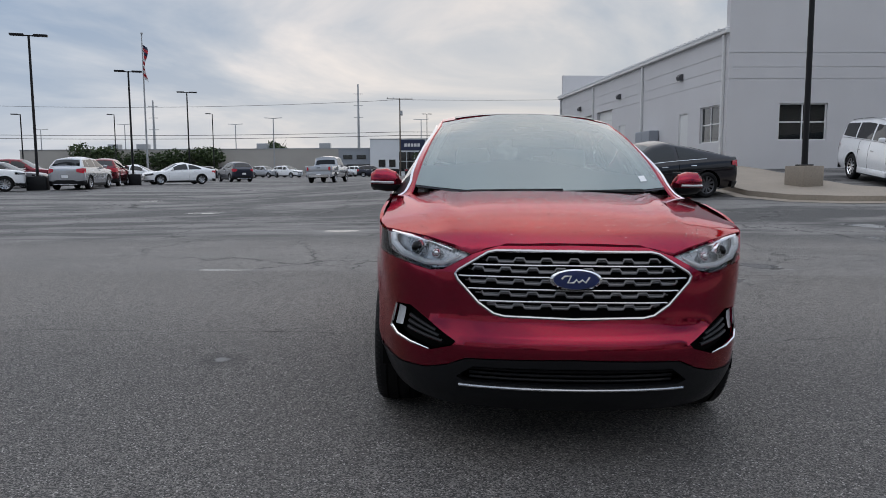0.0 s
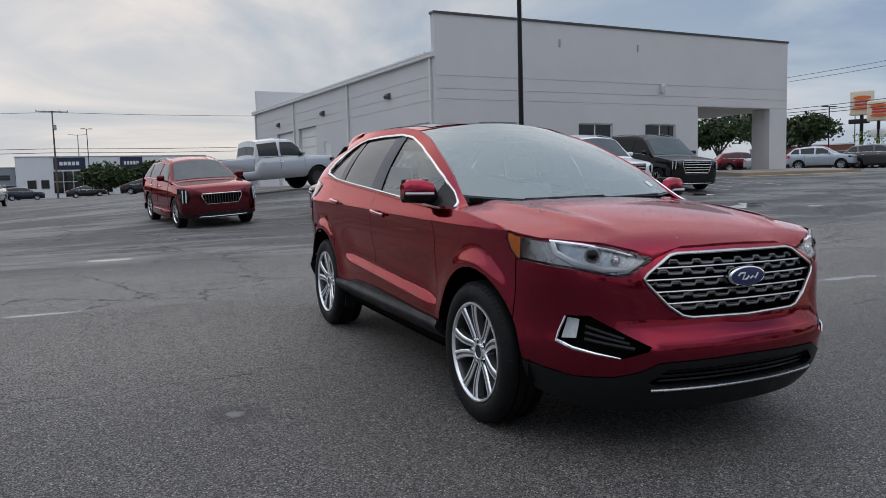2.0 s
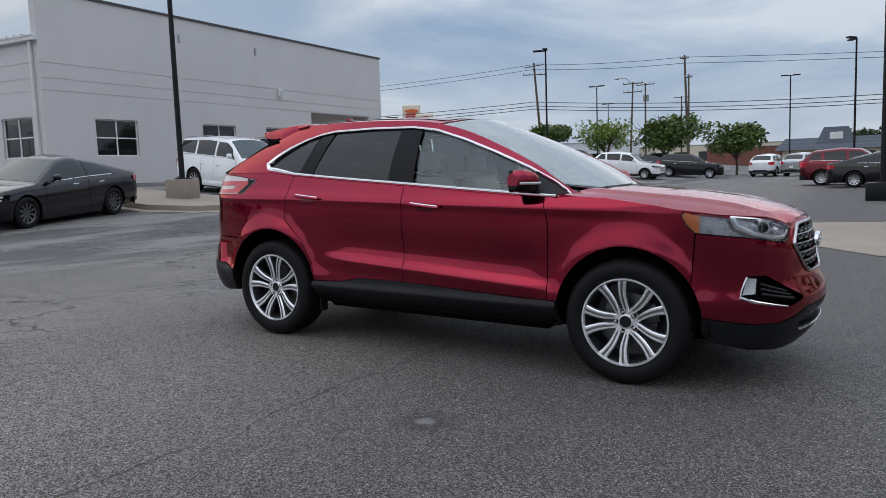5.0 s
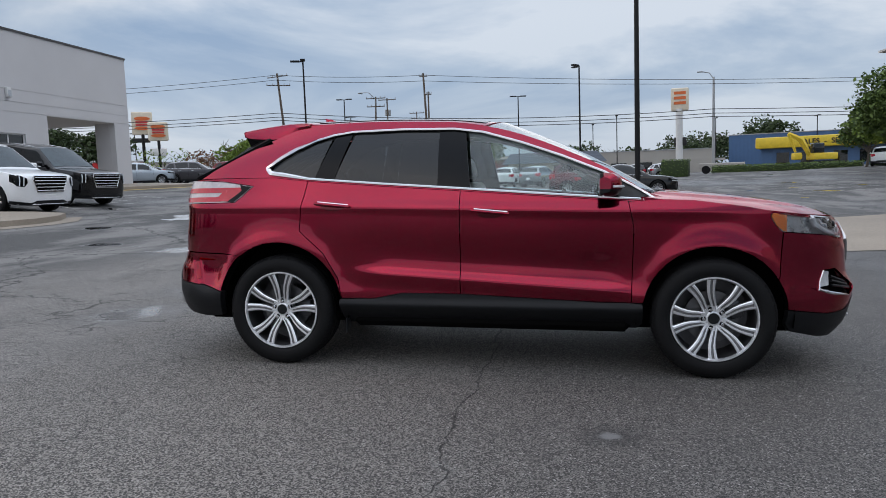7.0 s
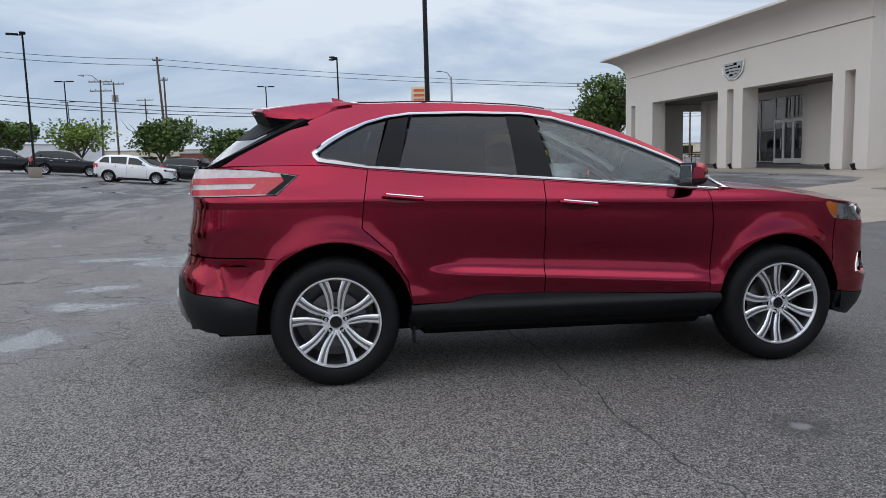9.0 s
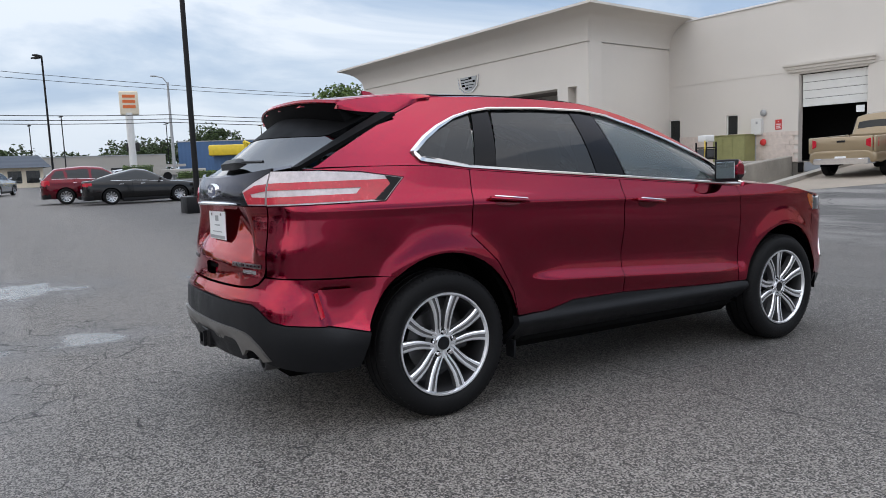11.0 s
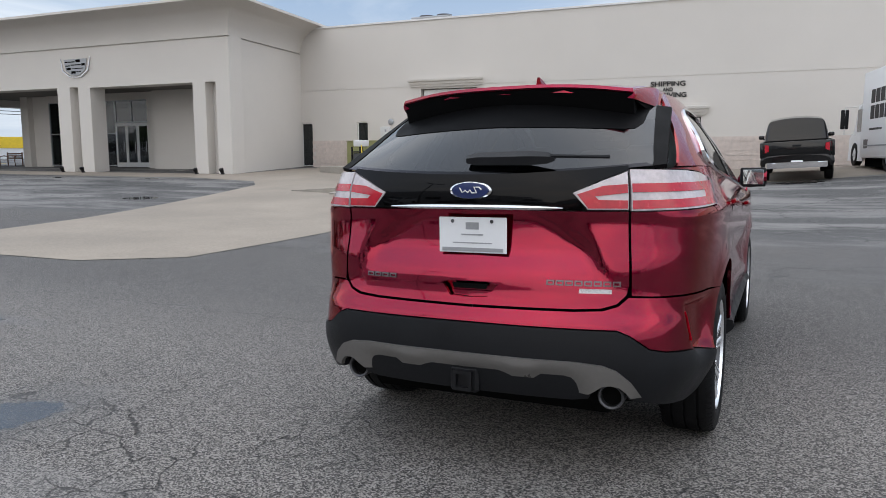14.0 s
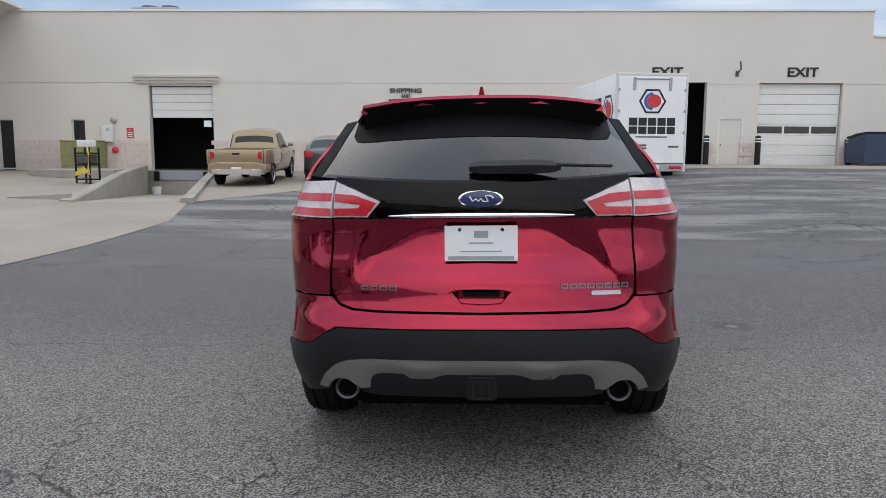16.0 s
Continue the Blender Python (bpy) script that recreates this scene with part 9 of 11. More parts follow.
tree(55.8, 13.3, 4.6, 3.0, "rounded green street tree with a short trunk", M_LEAF, 1, 1.6, 1500)
tree(60.5, 8.7, 4.4, 2.6, "rounded green street tree beside parked cars", M_LEAF, 2, 1.5, 1300)
tree(71.7, 23.8, 4.7, 3.3, "spreading yellow-green street tree with open limbs", M_LEAF_NEW, 3, 1.4, 900)
tree(66, 28.2, 4.6, 2.6, "dark green street tree behind parked cars", M_LEAF, 4, 1.4, 1200)
tree(64, 33.5, 4.4, 2.4, "fresh yellow-green street tree", M_LEAF_NEW, 5, 1.5, 1000)
tree(78, 44, 4.0, 3.6, "half-bare reddish tree by the road", M_LEAF_RED, 6, 1.2, 350)
tree(84, 54, 4.6, 3.8, "bare spreading tree with pale green buds", M_LEAF_NEW, 7, 1.2, 130)
tree(53.1, -23.2, 7.2, 3.2, "tall green tree beside the showroom", M_LEAF, 8, 2.0, 2600, flatness=0.9)
tree(58.5, -24.5, 5.6, 2.8, "green tree beside the showroom", M_LEAF_NEW, 9, 1.6, 1500)
tree(66.1, -25.5, 4.6, 2.8, "green tree by the hedge", M_LEAF, 10, 1.5, 1200)
tree(66, 51, 6.5, 3.2, "large green tree behind a small restaurant", M_LEAF_DARK, 12, 2.0, 1500, leaf_size=0.22)
tree(74, 64, 8.0, 3.6, "large green tree behind a small restaurant", M_LEAF_DARK, 13, 2.2, 1500, leaf_size=0.22)
tree(60, 57, 7.0, 3.2, "large green tree seen past the porch", M_LEAF_DARK, 14, 2.0, 1300, leaf_size=0.22)
tree(55, 62, 7.0, 3.2, "large green tree seen past the porch", M_LEAF, 15, 2.0, 1300, leaf_size=0.22)
for k, (x, y, h, r_) in enumerate(((-72, 140, 7.0, 5.0), (-64, 142, 5.5, 4.5), (-56, 140, 5.0, 4.5), (-50, 139, 6.0, 4.0), (-38, 150, 8.0, 3.0), (-2.4, 118, 5.0, 4.0), (4.5, 119, 4.6, 3.4), (-0.5, 117, 4.0, 3.0), (140, -20, 6.5, 6), (150, -26, 7.5, 6), (155, -10, 6, 6), (130, 2, 6.0, 5), (132, -32, 9, 5))):
    tree(x, y, h, r_, "dark green tree far off", M_LEAF_DARK, 30 + k, 1.0, 900, leaf_size=0.30)


def hedge(x0, y0, x1, y1, w_, h, seed, label):
    """A clipped hedge: a leafy ragged block of small leaves over a dark core."""
    rg = random.Random(seed)
    a, b = Vector((x0, y0, 0)), Vector((x1, y1, 0))
    d = (b - a).normalized()
    n_ = Vector((-d.y, d.x, 0))
    ln = (b - a).length
    rt = root("hedge", pose((x0 + x1) / 2, (y0 + y1) / 2, gh((x0 + x1) / 2, (y0 + y1) / 2)), label, "hedge", "hedges")
    bm = bmesh.new()
    m = Matrix((d, n_, Vector((0, 0, 1)))).transposed().to_4x4()
    bx(bm, -ln / 2 + 0.1, ln / 2 - 0.1, -w_ / 2 + 0.1, w_ / 2 - 0.1, 0, h - 0.1, 0.08, 2, m=None)
    for v in bm.verts:
        v.co = m @ v.co
    part("core", bm, M_LEAF_DARK, rt)
    verts, faces = [], []
    for _ in range(int(ln * 110)):
        u, side = rg.uniform(-ln / 2, ln / 2), rg.random()
        if side < 0.5:
            p = Vector((u, -w_ / 2 + rg.uniform(0, 0.1), rg.uniform(0.05, h)))
        elif side < 0.85:
            p = Vector((u, rg.uniform(-w_ / 2, w_ / 2), h - rg.uniform(-0.05, 0.12)))
        else:
            p = Vector((u, w_ / 2 - rg.uniform(0, 0.1), rg.uniform(0.05, h)))
        p = m @ p
        s_ = rg.uniform(0.06, 0.12)
        a_ = Vector((rg.gauss(0, 1), rg.gauss(0, 1), rg.gauss(0, 1))).normalized()
        c_ = a_.orthogonal().normalized()
        i0 = len(verts)
        verts += [p - a_ * s_, p - c_ * s_ * 0.6, p + a_ * s_, p + c_ * s_ * 0.6]
        faces.append((i0, i0 + 1, i0 + 2, i0 + 3))
    me = bpy.data.meshes.new("leaves")
    me.from_pydata([tuple(v) for v in verts], [], faces)
    me.materials.append(M_LEAF)
    o = new("leaves", me)
    o.parent = rt


hedge(79, -14.5, 72.5, -27.5, 1.4, 0.75, 1, "long low clipped hedge along the road")
hedge(71.5, -28.0, 66.0, -31.0, 1.6, 1.0, 2, "clipped hedge at the road corner")
hedge(65.0, -29.5, 58.0, -31.0, 1.6, 0.9, 3, "clipped hedge beside the showroom")
hedge(83, -9.5, 82, -12.5, 1.6, 2.0, 4, "rounded tall shrub beside the sign pole")

# ---- far buildings and signs ----
def box_building(name, label, m, w_, d_, h, wall_mat, parts=(), trim=None):
    """A plain far building: wall block, parapet cap, and given window or sign parts (x0, x1, z0, z1, name, material)."""
    rt = root(name, m, label, "building")
    bm = bmesh.new(); bx(bm, -w_ / 2, w_ / 2, 0, d_, -0.5, h); part("wall", bm, wall_mat, rt)
    bm = bmesh.new(); bx(bm, -w_ / 2 - 0.08, w_ / 2 + 0.08, -0.08, d_ + 0.08, h, h + 0.14); part("roof", bm, trim or M_GALV, rt)
    for x0, x1, z0, z1, nm, mt in parts:
        bm = bmesh.new(); bx(bm, x0, x1, -0.10, 0.0, z0, z1, 0.02)
        part(nm, bm, mt, rt)
    return rt


def far(x, y, face_to=(0.0, 0.0)):
    """A pose whose -y side looks towards a point."""
    a = math.atan2(face_to[0] - x, -(face_to[1] - y))
    return Matrix.Translation((x, y, gh(x, y))) @ Matrix.Rotation(a, 4, "Z")


W_ = "window"
GZ = M_CARGLASS
box_building("dealer_building", "white flat-roofed dealership with dark glazing and navy signs", far(-1.1, 133.5, (-1.1, 0)), 30, 20, 6.4, M_WHITE_WALL,
             [(-13.4, -12.1, 1.2, 2.6, W_, GZ), (-11.4, -10.2, 1.2, 2.6, W_, GZ)] + [(-9.5 + 1.5 * k, -8.15 + 1.5 * k, z0, z1, W_, GZ) for k in range(6) for z0, z1 in ((0.4, 2.2), (2.35, 4.0))] +
             [(-9.4, -4.6, 4.3, 6.3, "sign", M_NAVY), (0.8, 4.4, 4.3, 6.3, "sign", M_NAVY)] + [(1.2 + 1.5 * k, 2.55 + 1.5 * k, z0, z1, W_, GZ) for k in range(3) for z0, z1 in ((0.4, 2.2), (2.35, 4.0))])
for xc, wd in ((-8.1, 0.62), (1.5, 0.5)):
    for k in range(5):
        x0 = xc + (k - 2.5) * wd
        bm = bmesh.new(); bx(bm, x0 + 0.05, x0 + wd - 0.1, 133.3, 133.38, gh(-1.1, 133.5) + 5.0, gh(-1.1, 133.5) + 5.6)
        o = part("letter_bar", bm, M_WHITE_TRIM, bpy.data.objects["dealer_building"])
        o.matrix_parent_inverse = bpy.data.objects["dealer_building"].matrix_basis.inverted()
box_building("dealer_annex", "low grey metal annex with dark windows", far(-18, 136, (-18, 0)), 9, 18, 5.2, M_GREY_WALL, [(-3.6 + 2.6 * k, -1.8 + 2.6 * k, 3.2, 4.0, W_, M_GLASS_DARK) for k in range(3)] + [(-3.4, 3.6, 0.3, 2.2, W_, M_GLASS_DARK)])
box_building("warehouse", "long low tan warehouse with rooftop units", far(-55, 142, (-55, 0)), 66, 25, 5.4, M_TAN)
for x in (-72, -66, -41, -28):
    bm = bmesh.new(); bx(bm, x, x + 2.2, 146, 148, gh(x, 142) + 5.5, gh(x, 142) + 6.7, 0.05)
    o = tagged(part("rooftop_unit", bm, M_GALV), "grey rooftop air unit on the warehouse", "air unit", "rooftop units")
box_building("restaurant", "dark low restaurant with a pale fascia far off", far(26, 148, (26, 0)), 26, 12, 5.6, M_GREY_WALL, [(-10, -2, 0.5, 2.8, W_, M_GLASS_DARK), (-8, -5.5, 4.0, 5.2, "sign", M_INK), (-4, 2, 4.0, 5.2, "sign", M_INK)], M_WHITE_TRIM)
box_building("restaurant", "small brick restaurant with a dark red sign and white roof edge", far(75.5, 57.5), 9, 6, 3.0, M_BROWN_BRICK, [(-1.6, 2.0, 1.9, 2.9, "sign", M_RED_SIGN), (-3.6, -2.0, 0.6, 2.0, W_, M_GLASS_DARK), (2.3, 3.9, 0.6, 2.0, W_, M_GLASS_DARK)], M_WHITE_TRIM)
# pizza-style restaurant with a hipped mansard roof
rt = root("restaurant", far(101, 3.6), "low cream restaurant with a ribbed slate-blue mansard roof", "building")
bm = bmesh.new(); bx(bm, -6.5, 6.5, 0, 9, -0.3, 2.6); part("wall", bm, M_CREAM, rt)
bm = bmesh.new(); loft(bm, [[Vector((-7.4, -0.9, 2.5)), Vector((7.4, -0.9, 2.5)), Vector((7.4, 9.9, 2.5)), Vector((-7.4, 9.9, 2.5))], [Vector((-6.2, 0.6, 4.0)), Vector((6.2, 0.6, 4.0)), Vector((6.2, 8.4, 4.0)), Vector((-6.2, 8.4, 4.0))]]); part("roof", bm, M_SHINGLE, rt)
bm = bmesh.new(); loft(bm, [[Vector((-2.6, -0.2, 3.2)), Vector((2.0, -0.2, 3.2)), Vector((2.0, 4, 3.2)), Vector((-2.6, 4, 3.2))], [Vector((-1.7, 0.7, 5.3)), Vector((1.1, 0.7, 5.3)), Vector((1.1, 3.4, 5.3)), Vector((-1.7, 3.4, 5.3))]]); part("cupola", bm, M_SHINGLE, rt)
bm = bmesh.new(); bx(bm, -1.0, 0.5, 0.0, 0.2, 3.7, 4.6, 0.05); part("sign", bm, M_WHITE_TRIM, rt)
for x in (-5.2, -2.6, 0.0, 2.6, 4.6):
    bm = bmesh.new(); bx(bm, x, x + 1.5, -0.06, 0.0, 0.6, 2.1, 0.02); part("window", bm, M_GLASS_DARK, rt)
box_building("shop", "low red brick shop beyond the parked cars", far(108, 14), 14, 8, 2.8, M_BROWN_BRICK)
box_building("blue_hall", "broad blue ribbed-metal hall with a low gable", far(121, -34), 20, 20, 5.4, M_BLUE_WALL)
rt = root("equipment_shop", far(101, -32.5), "low shop with a bright yellow fascia and blue front", "building")
bm = bmesh.new(); bx(bm, -8, 8, 0, 8, -0.3, 2.6); part("wall", bm, M_BLUE_WALL, rt)
bm = bmesh.new(); bx(bm, -8.6, 8.6, -1.2, 8, 2.6, 4.1, 0.2, 2); part("fascia", bm, M_YELLOW, rt)
me = text_mesh("SALES  -  SERVICE", 0.95, 0.02)
me.materials.append(M_INK)
o = new("lettering", me); o.parent = rt; o.location = (0.5, -1.24, 3.3)
me = text_mesh("SURPLUS", 0.9, 0.02)
me.materials.append(M_INK)
o = new("lettering", me); o.parent = rt; o.location = (5.8, -1.24, 2.0)
for x in (-6, -3, 1, 4):
    bm = bmesh.new(); bx(bm, x, x + 1.6, -0.06, 0.0, 0.4, 2.0); part("window", bm, M_GLASS_DARK, rt)
for k, (x, y, w_, h) in enumerate(((118, -8, 26, 4.0), (125, 20, 40, 3.2), (112, 48, 30, 4.0), (100, 72, 26, 3.6), (135, -62, 50, 2.6))):
    box_building("far_shop", "low pale commercial building far across the road", far(x, y), w_, 10, h, (M_TAN, M_CREAM, M_WHITE_WALL)[k % 3], [(-w_ / 2 + 2 + 4 * j, -w_ / 2 + 4.5 + 4 * j, 0.6, 2.2, W_, M_GLASS_DARK) for j in range(int(w_ / 4) - 1)])

rt = root("roadside_board", far(93.3, -60, (5, -4)), "long yellow signboard with black letters over a white wall", "sign")
bm = bmesh.new(); bx(bm, -4.6, 4.6, 0, 0.3, -0.2, 1.40); part("wall", bm, M_WHITE_WALL, rt)
bm = bmesh.new(); bx(bm, -4.6, 4.6, -0.12, 0.1, 1.40, 2.90, 0.03); part("board", bm, M_YELLOW, rt)
me = text_mesh("SUR", 1.35, 0.02)
me.materials.append(M_INK)
o = new("lettering", me); o.parent = rt; o.location = (-3.1, -0.145, 2.15)


def sign_pole(x, y, plates, legs, label):
    rt = root("road_sign", far(x, y), label, "sign", "roadside signs")
    z = gh(x, y)
    for lx, lz, r_, mt in legs:
        bm = bmesh.new(); cyl(bm, (lx, 0, -0.2), (lx, 0, lz - z), r_, None, 12); part("post", bm, mt, rt)
    for x0, x1, z0, z1, dep, mt, nm in plates:
        bm = bmesh.new(); bx(bm, x0, x1, -dep / 2, dep / 2, z0 - z, z1 - z, min(0.2, (z1 - z0) * 0.12), 3); part(nm, bm, mt, rt)
    return rt


def bun_logo(rt, cx, cz, r_, z):
    for dz, mt, hh in ((0.55, M_ORANGE, 0.45), (-0.55, M_ORANGE, 0.40)):
        bm = bmesh.new()
        loft(bm, [[Vector((cx + r_ * 0.85 * math.cos(t), yy, cz - z + r_ * (dz + hh * 0.5 * math.sin(t)))) for t in [2 * math.pi * k / 20 for k in range(20)]] for yy in (-0.34, -0.28)])
        part("emblem_bun", bm, mt, rt)
    for k in (-0.16, 0.16):
        bm = bmesh.new(); bx(bm, cx - r_ * 0.7, cx + r_ * 0.7, -0.345, -0.28, cz - z + r_ * (k - 0.10), cz - z + r_ * (k + 0.10)); part("letter_bar", bm, M_RED_SIGN, rt)


rt = sign_pole(86.4, 59.0, [(-1.35, 1.35, 8.35, 11.5, 0.5, M_CREAM, "sign_box"), (-1.5, 0.9, 7.3, 7.9, 0.4, M_INK, "reader_board")], [(0.0, 9.0, 0.22, M_BLACK_POLE)], "tall cream restaurant sign with orange and red emblem")
bun_logo(rt, 0.0, 9.9, 1.2, gh(86.4, 59.0))
rt = sign_pole(85.8, 56.3, [(-1.3, 1.3, 7.4, 9.95, 0.5, M_CREAM, "sign_box"), (-1.2, 1.0, 5.4, 6.4, 0.3, M_WHITE_TRIM, "reader_board")], [(0.0, 8.0, 0.2, M_BLACK_POLE)], "cream restaurant sign beside a taller one")
bun_logo(rt, 0.0, 8.7, 1.1, gh(85.8, 56.3))
rt = sign_pole(103.6, -14.1, [(-1.2, 1.2, 9.3, 12.5, 0.5, M_CREAM, "sign_box"), (-0.8, 0.9, 4.4, 5.6, 0.4, M_INK, "small_board")], [(-0.1, 9.6, 0.5, M_WHITE_METAL)], "tall cream roadside sign on a thick white post")
for zz in (10.2, 10.9, 11.6):
    bm = bmesh.new(); bx(bm, -0.8, 0.8, -0.29, -0.24, zz - gh(103.6, -14.1), zz + 0.4 - gh(103.6, -14.1)); part("letter_bar", bm, M_ORANGE, rt)

# ---- excavator and loader at the equipment shop ----
rt = root("excavator", Matrix.Translation((84.5, -27.0, gh(84.5, -27.0))) @ Matrix.Rotation(radians(100), 4, "Z"), "yellow excavator with folded boom by the road", "excavator")
bm = bmesh.new()
for y in (-1.0, 1.0):
    bx(bm, -1.6, 1.6, y - 0.25, y + 0.25, 0.0, 0.75, 0.25, 3)
part("tracks", bm, M_RUBBER, rt)
bm = bmesh.new(); bx(bm, -1.5, 1.1, -1.1, 1.1, 0.85, 1.6, 0.1, 2); part("house", bm, M_YELLOW, rt)
bm = bmesh.new(); bx(bm, 0.0, 1.2, 0.0, 1.05, 1.6, 2.7, 0.1, 2); part("cab", bm, M_GLASS_DARK, rt)
bm = bmesh.new(); tube(bm, [(1.0, -0.4, 1.4), (2.0, -0.4, 3.2), (3.4, -0.4, 3.9)], [0.28, 0.34, 0.2], 6); part("boom", bm, M_YELLOW, rt)
bm = bmesh.new(); tube(bm, [(3.4, -0.4, 3.9), (2.6, -0.4, 1.8)], [0.2, 0.14], 6); part("stick", bm, M_YELLOW, rt)
bm = bmesh.new(); bx(bm, 2.0, 2.9, -0.9, 0.1, 0.9, 1.7, 0.15, 2); part("bucket", bm, M_YELLOW, rt)
rt = root("wheel_loader", Matrix.Translation((88.5, -16.5, gh(88.5, -16.5))) @ Matrix.Rotation(radians(80), 4, "Z"), "rusty tan flatbed equipment at the road edge", "loader")
bm = bmesh.new(); bx(bm, -3.2, 2.0, -0.9, 0.9, 0.6, 1.3, 0.08); bx(bm, -1.0, 3.8, -0.3, 0.3, 1.6, 1.9); part("body", bm, M_TAN, rt)
for x in (-2.4, 1.2):
    for y in (-0.9, 0.9):
        bm = bmesh.new(); cyl(bm, (x, y - 0.15, 0.5), (x, y + 0.15, 0.5), 0.5, None, 16); part("wheel", bm, M_RUBBER, rt)

# ---- flag ----
rt = root("flagpole", pose(-28.7, 62, gh(-28.7, 62)), "tall silver flagpole with a red striped flag hanging limp", "flagpole")
bm = bmesh.new(); cyl(bm, (0, 0, 0), (0, 0, 13.3), 0.10, 0.05, 10); bmesh.ops.create_icosphere(bm, subdivisions=1, radius=0.12, matrix=Matrix.Translation((0, 0, 13.4))); part("pole", bm, M_GALV, rt)
fl = [[Vector((0.06 + 0.42 * (j / 4) * (0.6 + 0.4 * math.sin(i * 0.6 + 1)), 0.10 * math.sin(j * 1.7 + i * 0.5), 12.4 - 0.28 * i - 0.25 * (j / 4))) for j in range(5)] for i in range(12)]
for i in range(11):
    bm = bmesh.new()
    a, b = fl[i], fl[i + 1]
    loft(bm, [[p for p in a] + [p + Vector((0, 0.01, 0)) for p in a[::-1]], [p for p in b] + [p + Vector((0, 0.01, 0)) for p in b[::-1]]])
    part("stripe", bm, M_CLOTH_RED if i % 2 else (M_CLOTH_WHITE if i > 3 else M_NAVY), rt)

# ---- far parked cars ----
SUVM, SEDM = suv_spec(), sedan_spec(4.9, 0.92, 1.46)
far_cars = [
    ("suv", P_WHITE, 43.8, 12.7, -2, "white crossover parked beside a street tree"), ("suv", P_BLACK, 50.5, 10.2, 8, "black small crossover beside a white one"), ("sedan", P_BLACK, 52.0, 13.4, 20, "dark sedan behind a white crossover"),
    ("suv", P_BLACK, 50.6, 18.8, 15, "black crossover in a row under trees"), ("suv", P_BLACK, 51.4, 23.0, 15, "black crossover in a row under trees"), ("suv", P_RED, 51.0, 27.2, 12, "dark red large SUV in a row"),
    ("suv", P_GREY, 47.4, 29.4, 20, "grey crossover with its nose to the road"), ("suv", P_BLUESILVER, 45.4, 32.6, 25, "pale silver crossover in a row"), ("sedan", P_SILVER, 47.5, 38.5, 30, "silver sedan near a small restaurant"), ("suv", P_RED, 47.0, 41.5, 60, "red crossover near a small restaurant"),
    ("suv", P_WHITE, 57.0, 5.6, 80, "white crossover facing the restaurant"), ("suv", P_SILVER, 56.5, 3.0, 70, "silver crossover near the restaurant"),
    ("sedan", P_BLACK, 31.4, -2.7, -3, "black sedan parked beside a lot lamp"), ("suv", P_RED, 34.6, -1.2, -3, "red crossover behind a black sedan"),
    ("suv", P_SILVER, -20.9, 34.6, 187, "silver crossover seen from behind by a lot lamp"), ("suv", P_RED, -22.6, 41.2, 195, "red crossover behind a silver one"), ("sedan", P_WHITE, -20.0, 46.2, -53, "white luxury sedan facing the lot"), ("suv", P_NAVY, -19.6, 58.5, 215, "dark navy crossover facing away"),
    ("suv", P_WHITE, -24.4, 30.6, 120, "white crossover at the lot edge"), ("sedan", P_GREY, -26.5, 36.5, 100, "dark sedan behind lot cars"), ("suv", P_RED, -27.5, 40.0, 100, "dark red crossover behind lot cars"), ("sedan", P_WHITE, -27.0, 56.0, 100, "white sedan in a far row"),
    ("suv", P_NAVY, -12.4, 104.0, 95, "dark crossover in a far row"), ("sedan", P_BLACK, -5.0, 103.0, 95, "black sedan in a far row"), ("sedan", P_BLACK, 2.5, 101.5, 80, "black sedan beside far shrubs"), ("suv", P_WHITE, -15.5, 112.0, 60, "white crossover in a far row"), ("sedan", P_SILVER, -18.5, 112.0, 70, "silver sedan in a far row"),
    ("suv", P_WHITE, -24.5, 101.0, 60, "white crossover in a far row"), ("suv", P_SILVER, -28.0, 102.0, 60, "silver crossover in a far row"), ("sedan", P_WHITE, -31.5, 100.0, 60, "white sedan in a far row"), ("suv", P_BLACK, -36.5, 103.0, 90, "black crossover in a far row"), ("sedan", P_NAVY, -42, 104.0, 90, "dark sedan in a far row"),
    ("suv", P_BLACK, 83.5, -6.5, 95, "black crossover by the road sign"), ("suv", P_SILVER, 84.5, -10.5, 10, "silver crossover by the road"), ("sedan", P_WHITE, 82, -2.5, 95, "white sedan by the road"), ("sedan", P_BLACK, 1.2, 78.0, 75, "dark sedan beside shrubs far across the lot"),
    ("suv", P_WHITE, 68, -27.5, 70, "white crossover behind trees"), ("suv", P_BLACK, 59, 40, 20, "black crossover under street trees"), ("sedan", P_GREY, 55.5, 33.5, 20, "grey sedan under street trees"),
]
done = {}
for kind, pm, x, y, rz, lab in far_cars:
    key = (kind, pm.name)
    if key in done:
        c = copy_thing(done[key], on_ground(x, y, rz))
        tagged(c, lab)
    else:
        done[key] = vehicle(kind, "parked_crossover" if kind == "suv" else "parked_sedan", lab, "car", pm, on_ground(x, y, rz), SUVM if kind == "suv" else SEDM, group="cars in the far rows")
pickup("parked_pickup", "silver crew-cab pickup driving lane side, seen from behind", P_SILVER, on_ground(-9.9, 50, 176), 5.8, 0.99, 1.92, 3.65, 0.40)

# ---- dock ramp ----
def ramp_pt(side, y):
    """A point on the pit's edge at y: side 0 on the pickup's side, 1 on the other."""
    a, b_ = ((12.55, -27.3), (8.15, -13.6)) if side == 0 else ((15.5, -27.2), (10.95, -13.1))
    k = (y - a[1]) / (b_[1] - a[1])
    return a[0] + (b_[0] - a[0]) * k


